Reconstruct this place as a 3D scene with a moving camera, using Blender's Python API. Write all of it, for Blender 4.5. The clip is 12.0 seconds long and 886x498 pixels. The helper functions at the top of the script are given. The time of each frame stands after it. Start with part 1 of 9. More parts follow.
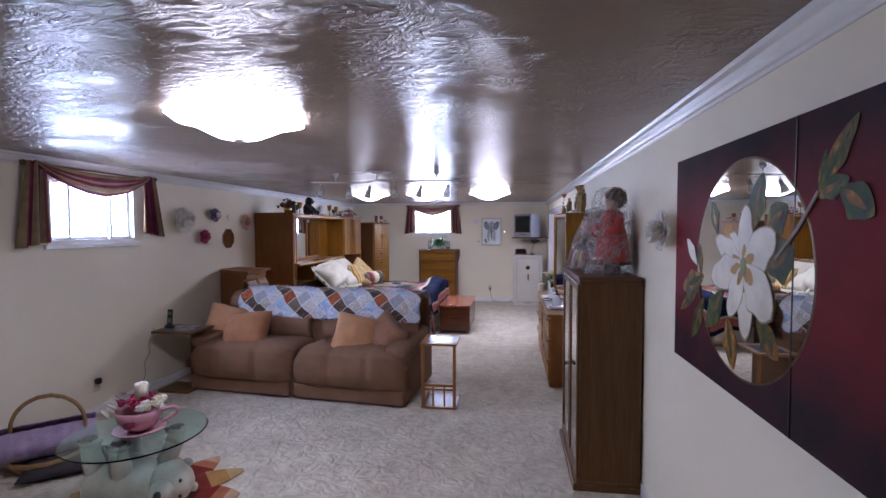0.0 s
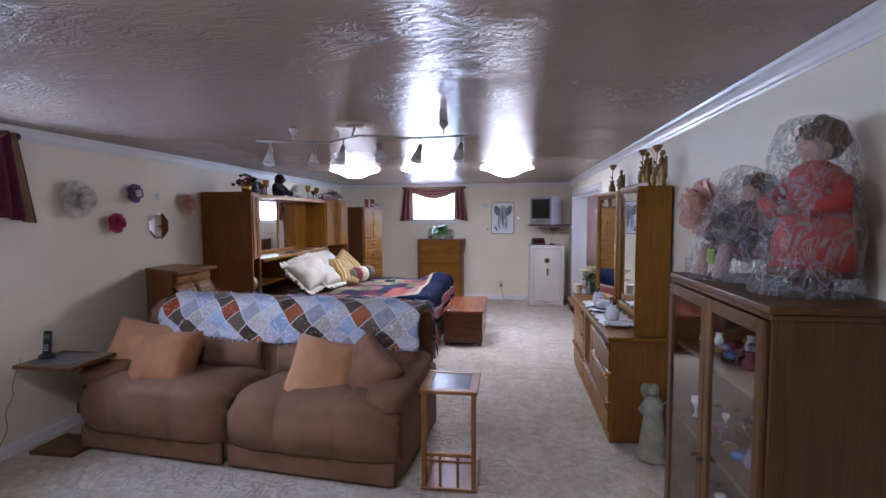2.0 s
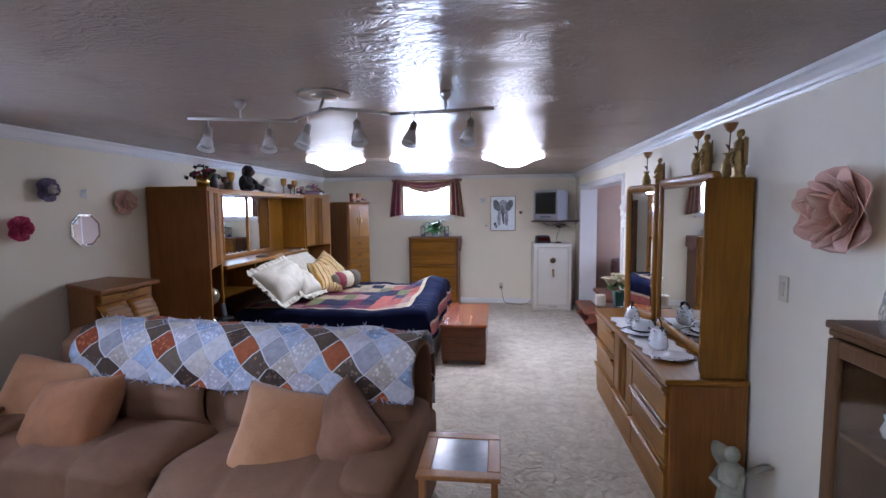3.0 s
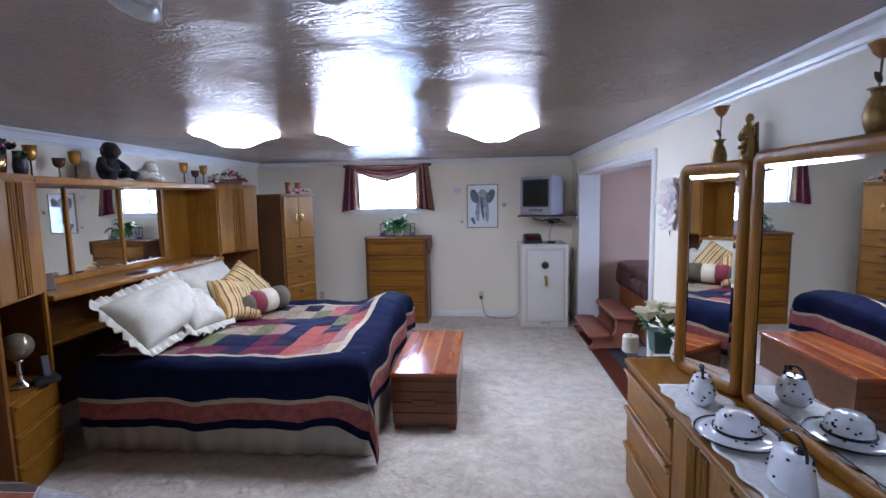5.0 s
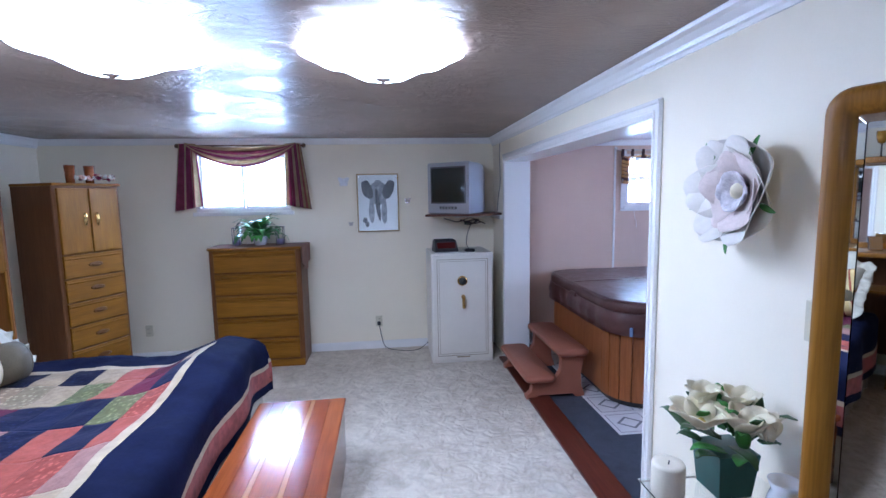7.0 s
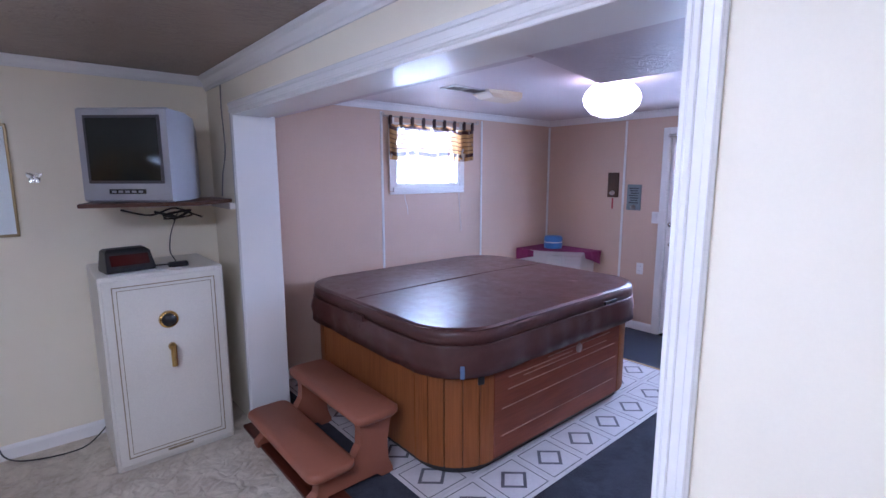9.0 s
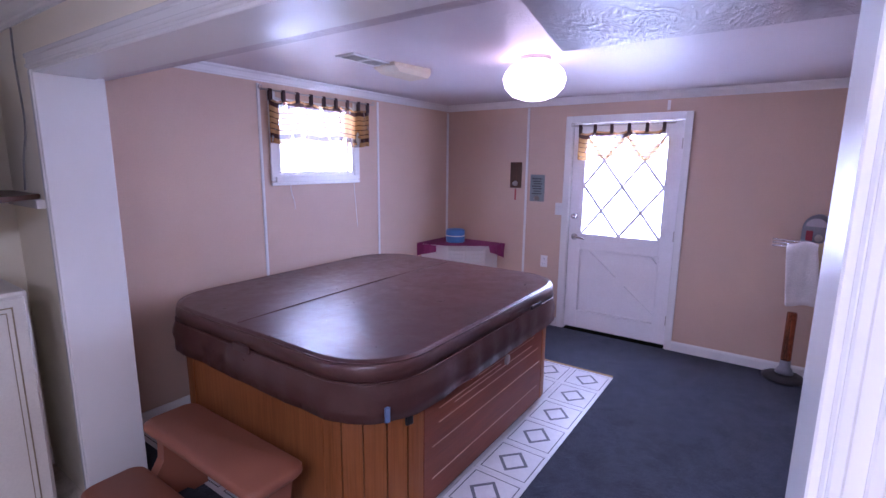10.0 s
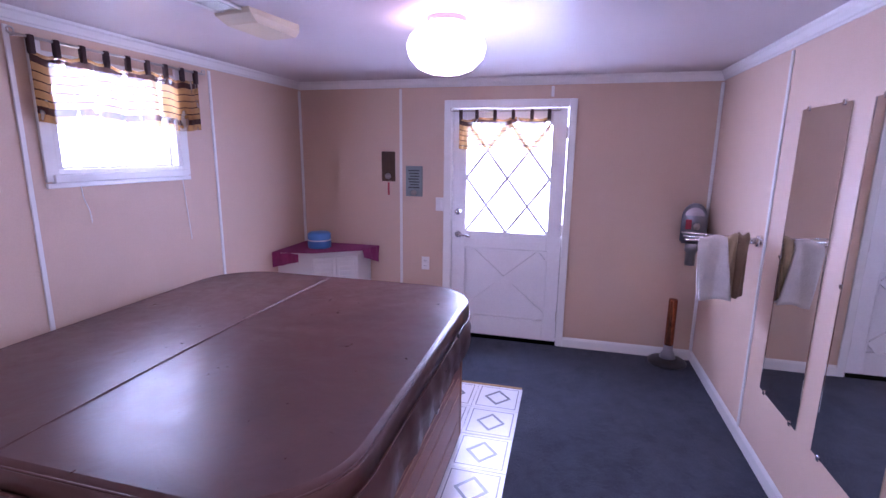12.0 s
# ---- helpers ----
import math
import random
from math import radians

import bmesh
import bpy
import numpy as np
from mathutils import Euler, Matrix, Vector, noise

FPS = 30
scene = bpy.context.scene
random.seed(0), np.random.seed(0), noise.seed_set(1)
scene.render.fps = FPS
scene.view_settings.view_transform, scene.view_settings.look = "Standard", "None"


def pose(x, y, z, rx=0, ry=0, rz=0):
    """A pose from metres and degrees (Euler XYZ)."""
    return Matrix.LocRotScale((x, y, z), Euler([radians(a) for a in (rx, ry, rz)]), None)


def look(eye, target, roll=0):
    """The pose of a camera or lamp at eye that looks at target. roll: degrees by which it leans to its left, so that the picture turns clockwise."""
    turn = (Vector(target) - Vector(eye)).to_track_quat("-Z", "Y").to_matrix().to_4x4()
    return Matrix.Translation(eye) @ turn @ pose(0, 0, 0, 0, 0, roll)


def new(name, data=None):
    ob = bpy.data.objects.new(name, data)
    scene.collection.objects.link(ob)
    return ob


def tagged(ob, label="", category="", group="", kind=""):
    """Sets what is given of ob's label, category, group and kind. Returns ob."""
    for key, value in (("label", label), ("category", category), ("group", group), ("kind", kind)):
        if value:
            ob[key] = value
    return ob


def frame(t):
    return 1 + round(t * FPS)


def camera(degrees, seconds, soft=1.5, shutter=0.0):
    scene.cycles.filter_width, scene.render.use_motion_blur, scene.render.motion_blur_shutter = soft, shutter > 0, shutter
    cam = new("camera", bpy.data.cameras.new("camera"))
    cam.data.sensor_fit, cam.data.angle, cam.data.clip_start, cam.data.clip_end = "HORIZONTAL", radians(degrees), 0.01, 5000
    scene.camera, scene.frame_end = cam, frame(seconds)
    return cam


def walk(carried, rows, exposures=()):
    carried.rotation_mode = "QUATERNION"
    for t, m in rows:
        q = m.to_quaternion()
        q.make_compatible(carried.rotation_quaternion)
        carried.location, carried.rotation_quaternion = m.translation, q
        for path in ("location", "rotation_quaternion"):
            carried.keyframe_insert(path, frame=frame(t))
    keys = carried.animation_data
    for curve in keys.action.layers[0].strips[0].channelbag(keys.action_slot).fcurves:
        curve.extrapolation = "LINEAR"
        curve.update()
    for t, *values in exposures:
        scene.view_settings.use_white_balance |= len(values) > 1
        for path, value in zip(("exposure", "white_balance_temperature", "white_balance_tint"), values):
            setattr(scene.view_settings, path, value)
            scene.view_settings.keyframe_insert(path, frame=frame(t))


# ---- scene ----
cam = camera(85.9, 12.0)
PATH = [
    (0, (0.207, -0.021, 1.656), (-0.073, 1.958, 1.568), -0.2),
    (0.5, (0.13, 0.35, 1.631), (-0.148, 2.329, 1.536), -0.2),
    (1, (0.067, 0.751, 1.607), (-0.211, 2.729, 1.504), -0.2),
    (1.5, (0.008, 1.157, 1.61), (-0.269, 3.134, 1.49), -0.4),
    (2, (-0.097, 1.562, 1.607), (-0.371, 3.538, 1.47), -0.3),
    (2.5, (-0.175, 1.972, 1.661), (-0.439, 3.949, 1.501), -0.4),
    (3, (-0.275, 2.412, 1.669), (-0.51, 4.39, 1.498), -0.6),
    (5, (-0.223, 4.052, 1.695), (-0.387, 6.033, 1.481), -1.1),
    (5.5, (-0.133, 4.491, 1.708), (-0.26, 6.474, 1.481), -1.1),
    (6, (-0.121, 4.866, 1.695), (-0.191, 6.851, 1.463), -1.2),
    (6.5, (-0.135, 5.278, 1.681), (-0.103, 7.265, 1.454), -1.1),
    (7, (-0.131, 5.69, 1.633), (0.101, 7.664, 1.409), -1.0),
    (7.2, (-0.131, 5.857, 1.635), (0.191, 7.818, 1.404), -0.9),
    (8.8, (0.049, 7.115, 1.594), (1.249, 8.688, 1.297), -0.4),
    (9, (0.073, 7.244, 1.596), (1.361, 8.743, 1.288), -0.1),
    (9.5, (0.176, 7.52, 1.605), (1.664, 8.814, 1.272), 0.4),
    (10, (0.312, 7.728, 1.603), (1.928, 8.851, 1.246), 0.6),
    (10.5, (0.436, 7.907, 1.604), (2.153, 8.863, 1.233), 0.6),
    (11, (0.529, 8.105, 1.618), (2.328, 8.889, 1.234), 0.7),
    (11.5, (0.613, 8.257, 1.641), (2.469, 8.885, 1.24), 0.7),
    (12, (0.755, 8.382, 1.618), (2.653, 8.87, 1.218), 0.7),
]
EXPOSURES = [
    (0, 0.6, 5850, 24),
    (3, 0.66, 5720, 18),
    (5.5, 0.6, 5350, 15),
    (6.5, 0.7, 5200, 13),
    (7.2, 0.82, 5020, 13),
    (9, 0.64, 5400, 21),
    (10.5, 0.6, 5700, 43),
    (12, 0.66, 5750, 45),
]
walk(cam, [(t, look(eye, target, roll)) for t, eye, target, roll in PATH], EXPOSURES)

# ---- world and light ----
world = bpy.data.worlds.new("daylight")
scene.world = world
world.use_nodes = True
wn = world.node_tree.nodes
sky = wn.new("ShaderNodeTexSky")
sky.sky_type, sky.sun_disc, sky.sun_elevation, sky.sun_rotation = "NISHITA", False, radians(50), radians(200)
world.node_tree.links.new(sky.outputs[0], wn["Background"].inputs[0])
wn["Background"].inputs[1].default_value = 0.1
WINDOW_GLOW = 22.0
LAMP_GLOW = 22.0
GLOBE_GLOW = 4.5

# ---- materials ----
MATS = {}


def node_mat(name):
    m = bpy.data.materials.new(name)
    m.use_nodes = True
    nt = m.node_tree
    return m, nt, nt.nodes, nt.nodes["Principled BSDF"]


def ramp(nt, fac, stops, mode="LINEAR"):
    r = nt.nodes.new("ShaderNodeValToRGB")
    r.color_ramp.interpolation = mode
    els = r.color_ramp.elements
    while len(els) < len(stops):
        els.new(0.5)
    for e, (p, c) in zip(els, stops):
        e.position, e.color = p, (*c, 1)
    nt.links.new(fac, r.inputs[0])
    return r.outputs[0]


def noise_tex(nt, scale, detail=3, rough=0.5, stretch=(1, 1, 1), distort=0.0, vec=None):
    t = nt.nodes.new("ShaderNodeTexNoise")
    t.inputs["Scale"].default_value = scale
    t.inputs["Detail"].default_value = detail
    t.inputs["Roughness"].default_value = rough
    t.inputs["Distortion"].default_value = distort
    if vec is None:
        co = nt.nodes.new("ShaderNodeTexCoord")
        vec = co.outputs["Object"]
    mp = nt.nodes.new("ShaderNodeMapping")
    mp.inputs["Scale"].default_value = stretch
    nt.links.new(vec, mp.inputs[0])
    nt.links.new(mp.outputs[0], t.inputs["Vector"])
    return t.outputs["Fac"]


def mix(nt, fac, a, b, mode="MIX"):
    n = nt.nodes.new("ShaderNodeMix")
    n.data_type, n.blend_type = "RGBA", mode
    for sock, val in ((0, fac), (6, a), (7, b)):
        if isinstance(val, (int, float)):
            n.inputs[sock].default_value = val
        elif isinstance(val, tuple):
            n.inputs[sock].default_value = (*val, 1)
        else:
            nt.links.new(val, n.inputs[sock])
    return n.outputs[2]


def bump(nt, p, height, strength, dist=0.01, into=None):
    b = nt.nodes.new("ShaderNodeBump")
    b.inputs["Strength"].default_value = strength
    b.inputs["Distance"].default_value = dist
    nt.links.new(height, b.inputs["Height"])
    if into is not None:
        nt.links.new(into, b.inputs["Normal"])
    nt.links.new(b.outputs[0], p.inputs["Normal"])
    return b.outputs[0]


def tint(c, k):
    return tuple(min(1, v * k) for v in c)


def paint(name, col, rough=0.55, var=0.10, scale=2.5, bumps=0.08, bscale=160, metal=0.0, spec=0.5, sheen=0.0, coat=0.0, grain=0.12):
    """A plain surface with slow tone drift, fine grain and a little relief."""
    if name in MATS:
        return MATS[name]
    m, nt, ns, p = node_mat(name)
    slow = noise_tex(nt, scale, 4, 0.6)
    fine = noise_tex(nt, bscale, 2)
    base = ramp(nt, slow, [(0.3, tint(col, 1 - var)), (0.7, tint(col, 1 + var))])
    nt.links.new(mix(nt, grain, base, ramp(nt, fine, [(0.3, tint(col, 0.7)), (0.7, tint(col, 1.2))])), p.inputs["Base Color"])
    p.inputs["Roughness"].default_value = rough
    p.inputs["Metallic"].default_value = metal
    p.inputs["Specular IOR Level"].default_value = spec
    p.inputs["Sheen Weight"].default_value = sheen
    p.inputs["Coat Weight"].default_value = coat
    if bumps:
        bump(nt, p, fine, bumps, 0.004)
    MATS[name] = m
    return m


def wood(name, dark, light, rough=0.35, axis=2, scale=1.0, coat=0.06, blotch=0.25):
    """Straight-grained timber; axis is the direction of the grain."""
    if name in MATS:
        return MATS[name]
    m, nt, ns, p = node_mat(name)
    st = [9 * scale] * 3
    st[axis] = 0.7 * scale
    grain = noise_tex(nt, 2.2, 6, 0.65, tuple(st), 0.6)
    st2 = [60 * scale] * 3
    st2[axis] = 2.0 * scale
    pores = noise_tex(nt, 3.0, 2, 0.5, tuple(st2))
    patch = noise_tex(nt, 1.6, 3)
    c = ramp(nt, grain, [(0.25, dark), (0.5, tuple((a + b) / 2 for a, b in zip(dark, light))), (0.75, light)])
    c = mix(nt, 0.3, c, ramp(nt, pores, [(0.35, tint(dark, 0.6)), (0.6, light)]))
    c = mix(nt, blotch, c, ramp(nt, patch, [(0.3, tint(dark, 0.8)), (0.7, tint(light, 1.1))]))
    nt.links.new(c, p.inputs["Base Color"])
    p.inputs["Roughness"].default_value = rough
    p.inputs["Coat Weight"].default_value = coat
    p.inputs["Coat Roughness"].default_value = 0.15
    p.inputs["Specular IOR Level"].default_value = 0.22
    bump(nt, p, pores, 0.12, 0.002)
    MATS[name] = m
    return m


def glow(name, col, strength):
    m, nt, ns, p = node_mat(name)
    p.inputs["Base Color"].default_value = (0.9, 0.9, 0.9, 1)
    p.inputs["Emission Color"].default_value = (*col, 1)
    p.inputs["Emission Strength"].default_value = strength
    p.inputs["Roughness"].default_value = 0.3
    return m


def glass(name, col=(0.95, 0.98, 0.97), rough=0.02, ior=1.45):
    m, nt, ns, p = node_mat(name)
    p.inputs["Base Color"].default_value = (*col, 1)
    p.inputs["Transmission Weight"].default_value = 1
    p.inputs["Roughness"].default_value = rough
    p.inputs["IOR"].default_value = ior
    return m


def mirror_mat(name):
    m, nt, ns, p = node_mat(name)
    p.inputs["Base Color"].default_value = (0.86, 0.88, 0.87, 1)
    p.inputs["Metallic"].default_value = 1
    p.inputs["Roughness"].default_value = 0.015
    return m


def clear_film(name, tone, clear, rough=0.12, crinkle=0.6):
    """Thin see-through film or sheer cloth: part clear, part glossy."""
    m, nt, ns, p = node_mat(name)
    tr = ns.new("ShaderNodeBsdfTransparent")
    mx = ns.new("ShaderNodeMixShader")
    p.inputs["Base Color"].default_value = (*tone, 1)
    p.inputs["Roughness"].default_value = rough
    n = noise_tex(nt, 11, 5, 0.62, (1, 1, 0.6), 2.0)
    bump(nt, p, n, crinkle, 0.03)
    # pale, less clear ridges stand in for highlights on the crinkles
    f = ramp(nt, n, [(0.36, (clear + 0.1,) * 3), (0.47, (clear - 0.34,) * 3), (0.53, (clear + 0.08,) * 3), (0.62, (clear - 0.2,) * 3)])
    nt.links.new(f, mx.inputs[0])
    nt.links.new(p.outputs[0], mx.inputs[1])
    nt.links.new(tr.outputs[0], mx.inputs[2])
    nt.links.new(mx.outputs[0], ns["Material Output"].inputs[0])
    return m


def ceiling_mat(name, col, rough, strength, spec=0.4, coat=0.1):
    """Trowelled skim coat under gloss paint: smeared ridges with smooth flats between."""
    m, nt, ns, p = node_mat(name)
    a = noise_tex(nt, 7.0, 5, 0.55, (0.8, 1.5, 1), 2.2)
    b = noise_tex(nt, 21, 4, 0.6, (0.8, 1.5, 1), 1.4)
    slow = noise_tex(nt, 0.7, 3)
    where = ramp(nt, noise_tex(nt, 2.6, 2), [(0.42, (0.12,) * 3), (0.62, (1, 1, 1))])
    nt.links.new(ramp(nt, slow, [(0.3, tint(col, 0.92)), (0.7, tint(col, 1.06))]), p.inputs["Base Color"])
    p.inputs["Roughness"].default_value = rough
    p.inputs["Coat Weight"].default_value = coat
    p.inputs["Coat Roughness"].default_value = 0.07
    p.inputs["Specular IOR Level"].default_value = spec
    ridges = ramp(nt, a, [(0.40, (0, 0, 0)), (0.5, (1, 1, 1)), (0.60, (0.15, 0.15, 0.15))])
    crumbs = ramp(nt, b, [(0.35, (0, 0, 0)), (0.65, (1, 1, 1))])
    n1 = bump(nt, p, mix(nt, 1.0, ridges, where, "MULTIPLY"), strength, 0.006)
    nrm = bump(nt, p, mix(nt, 1.0, crumbs, where, "MULTIPLY"), strength * 0.7, 0.004, n1)
    nt.links.new(nrm, p.inputs["Coat Normal"])
    return m


def carpet_mat(name, dark, light, cell, relief, pile=600):
    """Cut pile; cell is the size of the sculpted lobes in metres."""
    m, nt, ns, p = node_mat(name)
    co = nt.nodes.new("ShaderNodeTexCoord")
    warp = nt.nodes.new("ShaderNodeTexNoise")
    warp.inputs["Scale"].default_value = 6.0
    nt.links.new(co.outputs["Object"], warp.inputs["Vector"])
    add = nt.nodes.new("ShaderNodeMixRGB")
    add.blend_type = "ADD"
    add.inputs[0].default_value = 0.26
    nt.links.new(co.outputs["Object"], add.inputs[1])
    nt.links.new(warp.outputs["Color"], add.inputs[2])
    v = nt.nodes.new("ShaderNodeTexVoronoi")
    v.feature = "DISTANCE_TO_EDGE"
    v.inputs["Scale"].default_value = 1.0 / cell
    nt.links.new(add.outputs[0], v.inputs["Vector"])
    lobes = ramp(nt, v.outputs["Distance"], [(0.0, (0, 0, 0)), (0.45, (1, 1, 1))])
    fib = noise_tex(nt, pile, 2, 0.6)
    mott = noise_tex(nt, 2.3, 5, 0.65)
    mott2 = noise_tex(nt, 9, 5, 0.75, (1, 1, 1), 0.6)
    c = ramp(nt, mott, [(0.35, dark), (0.65, light)])
    c = mix(nt, 0.55, c, ramp(nt, mott2, [(0.36, tint(dark, 0.85)), (0.6, light)]))
    # creases between lobes darkened in the colour, shade added to the relief
    c = mix(nt, 0.13, c, ramp(nt, lobes, [(0.0, tint(dark, 0.75)), (0.8, light)]))
    c = mix(nt, 0.3, c, ramp(nt, fib, [(0.3, tint(dark, 0.6)), (0.7, light)]))
    nt.links.new(c, p.inputs["Base Color"])
    p.inputs["Roughness"].default_value = 0.95
    p.inputs["Sheen Weight"].default_value = 0.08
    p.inputs["Specular IOR Level"].default_value = 0.15
    n1 = bump(nt, p, lobes, relief, 0.012)
    bump(nt, p, fib, 0.5, 0.004, n1)
    return m


def patch_mat(name, colours, cell, turn=0.0, seed=0.0, rough=0.85, sprig=0.25, seam=0.04, ordered=False, edging=None):
    """Patchwork cloth on the sheet's own metric UVs: square cells of random print."""
    m, nt, ns, p = node_mat(name)
    uv = ns.new("ShaderNodeUVMap")
    mp = ns.new("ShaderNodeMapping")
    mp.inputs["Rotation"].default_value = (0, 0, radians(turn))
    mp.inputs["Scale"].default_value = (1 / cell[0], 1 / cell[1], 1)
    mp.inputs["Location"].default_value = (seed, seed * 0.37, 0)
    nt.links.new(uv.outputs[0], mp.inputs[0])
    fl = ns.new("ShaderNodeVectorMath")
    fl.operation = "FLOOR"
    nt.links.new(mp.outputs[0], fl.inputs[0])
    wnz = ns.new("ShaderNodeTexWhiteNoise")
    wnz.noise_dimensions = "2D"
    nt.links.new(fl.outputs[0], wnz.inputs["Vector"])
    k = len(colours)
    pick = wnz.outputs["Value"]
    if ordered:
        # three kinds of strip, each running through three prints
        sx = ns.new("ShaderNodeSeparateXYZ")
        nt.links.new(fl.outputs[0], sx.inputs[0])

        def calc(op, a, b):
            n = ns.new("ShaderNodeMath")
            n.operation = op
            for q, val in enumerate((a, b)):
                if isinstance(val, (int, float)):
                    n.inputs[q].default_value = val
                else:
                    nt.links.new(val, n.inputs[q])
            return n.outputs[0]

        kind3 = calc("FLOORED_MODULO", sx.outputs[0], 3.0)
        print3 = calc("FLOORED_MODULO", sx.outputs[1], 3.0)
        pick = calc("MULTIPLY", calc("ADD", calc("ADD", calc("MULTIPLY", kind3, 3.0), print3), 0.3), 1.0 / k)
    c = ramp(nt, pick, [(i / k, col) for i, col in enumerate(colours)], "CONSTANT")
    vor = ns.new("ShaderNodeTexVoronoi")
    vor.inputs["Scale"].default_value = 38
    nt.links.new(uv.outputs[0], vor.inputs["Vector"])
    dots = ramp(nt, vor.outputs["Distance"], [(0.25, (0.85, 0.83, 0.8)), (0.4, (0.32, 0.3, 0.32))])
    on = ramp(nt, wnz.outputs["Color"], [(0.0, (0, 0, 0)), (0.5, (sprig,) * 3)], "CONSTANT")
    c = mix(nt, on, c, dots, "SOFT_LIGHT")
    wob = noise_tex(nt, 30, 3, 0.6)
    c = mix(nt, 1.0, c, ramp(nt, wob, [(0.3, (0.72, 0.72, 0.72)), (0.7, (1, 1, 1))]), "MULTIPLY")
    fr = ns.new("ShaderNodeVectorMath")
    fr.operation = "FRACTION"
    nt.links.new(mp.outputs[0], fr.inputs[0])
    sp = ns.new("ShaderNodeSeparateXYZ")
    nt.links.new(fr.outputs[0], sp.inputs[0])

    def edge(out):
        return ramp(nt, out, [(0.0, (0, 0, 0)), (seam, (1, 1, 1)), (1 - seam, (1, 1, 1)), (1.0, (0, 0, 0))])

    pil = mix(nt, 1.0, edge(sp.outputs[0]), edge(sp.outputs[1]), "MULTIPLY")
    if edging:
        c = mix(nt, ramp(nt, pil, [(0.35, (1, 1, 1)), (0.75, (0, 0, 0))]), c, edging)
    nt.links.new(c, p.inputs["Base Color"])
    p.inputs["Roughness"].default_value = rough
    p.inputs["Specular IOR Level"].default_value = 0.12
    p.inputs["Sheen Weight"].default_value = 0.03
    n1 = bump(nt, p, pil, 0.5, 0.008)
    bump(nt, p, noise_tex(nt, 9, 4, 0.6), 0.5, 0.02, n1)
    return m


def stripe_mat(name, colours, width, axis=0, rough=0.8, on="UV"):
    m, nt, ns, p = node_mat(name)
    co = ns.new("ShaderNodeTexCoord")
    sp = ns.new("ShaderNodeSeparateXYZ")
    nt.links.new(co.outputs[on], sp.inputs[0])
    mu = ns.new("ShaderNodeMath")
    mu.operation = "MULTIPLY"
    mu.inputs[1].default_value = 1 / width
    nt.links.new(sp.outputs[axis], mu.inputs[0])
    fr = ns.new("ShaderNodeMath")
    fr.operation = "FRACT"
    nt.links.new(mu.outputs[0], fr.inputs[0])
    c = ramp(nt, fr.outputs[0], colours, "CONSTANT")
    n = noise_tex(nt, 12, 4, 0.6)
    c = mix(nt, 1.0, c, ramp(nt, n, [(0.3, (0.7, 0.7, 0.7)), (0.7, (1, 1, 1))]), "MULTIPLY")
    nt.links.new(c, p.inputs["Base Color"])
    p.inputs["Roughness"].default_value = rough
    p.inputs["Specular IOR Level"].default_value = 0.12
    p.inputs["Sheen Weight"].default_value = 0.03
    bump(nt, p, n, 0.4, 0.01)
    return m


wall_paint = paint("cream wall paint", (0.83, 0.765, 0.615), 0.6, 0.03, 1.2, 0.05, 140, grain=0.03)
trim_paint = paint("white gloss trim", (0.80, 0.79, 0.77), 0.26, 0.015, 2, 0.01, 90, grain=0.0)
tan_panel = paint("tan vinyl wall panel", (0.605, 0.432, 0.328), 0.55, 0.05, 1.0, 0.12, 220)
gloss_ceiling = ceiling_mat("gloss taupe ceiling", (0.37, 0.29, 0.235), 0.2, 0.9, 0.15, 0.04)
tub_ceiling = ceiling_mat("satin white ceiling", (0.58, 0.51, 0.52), 0.45, 0.14, 0.3, 0.04)
soffit_mat = ceiling_mat("stippled soffit", (0.42, 0.36, 0.38), 0.42, 0.5, 0.3, 0.03)
beige_carpet = carpet_mat("sculpted beige carpet", (0.38, 0.315, 0.235), (0.76, 0.69, 0.57), 0.095, 1.0)
blue_carpet = carpet_mat("short blue grey carpet", (0.022, 0.026, 0.04), (0.06, 0.066, 0.09), 0.02, 0.3, 420)
vinyl_white = paint("white vinyl tile", (0.66, 0.65, 0.66), 0.25, 0.06, 6, 0.06, 60)
vinyl_dark = paint("grey printed line", (0.10, 0.10, 0.12), 0.3, 0.15, 20, 0.04, 60)
oak = wood("golden oak", (0.14, 0.048, 0.004), (0.34, 0.150, 0.012), 0.42)
oak_x = wood("golden oak along", (0.14, 0.048, 0.004), (0.34, 0.150, 0.012), 0.42, 0)
# oak darkened to carry the shade of gaps and recesses; also for pulls
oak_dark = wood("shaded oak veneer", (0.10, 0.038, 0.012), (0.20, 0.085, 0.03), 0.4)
walnut = wood("brown walnut veneer", (0.075, 0.034, 0.012), (0.165, 0.078, 0.028), 0.4)
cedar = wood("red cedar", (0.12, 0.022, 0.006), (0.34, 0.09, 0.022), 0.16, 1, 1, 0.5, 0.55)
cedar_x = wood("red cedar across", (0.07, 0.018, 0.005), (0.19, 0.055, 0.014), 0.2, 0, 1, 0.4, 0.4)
threshold_wood = wood("dark red threshold wood", (0.05, 0.010, 0.005), (0.13, 0.03, 0.015), 0.35, 1)
tub_wood = wood("orange tub cladding", (0.20, 0.06, 0.018), (0.36, 0.125, 0.04), 0.4, 2, 0.7, 0.1)
tub_red = wood("red brown tub panel", (0.17, 0.045, 0.022), (0.27, 0.075, 0.038), 0.35, 0, 0.7, 0.1)
step_plastic = paint("red brown moulded plastic", (0.30, 0.105, 0.06), 0.5, 0.08, 5, 0.3, 220)


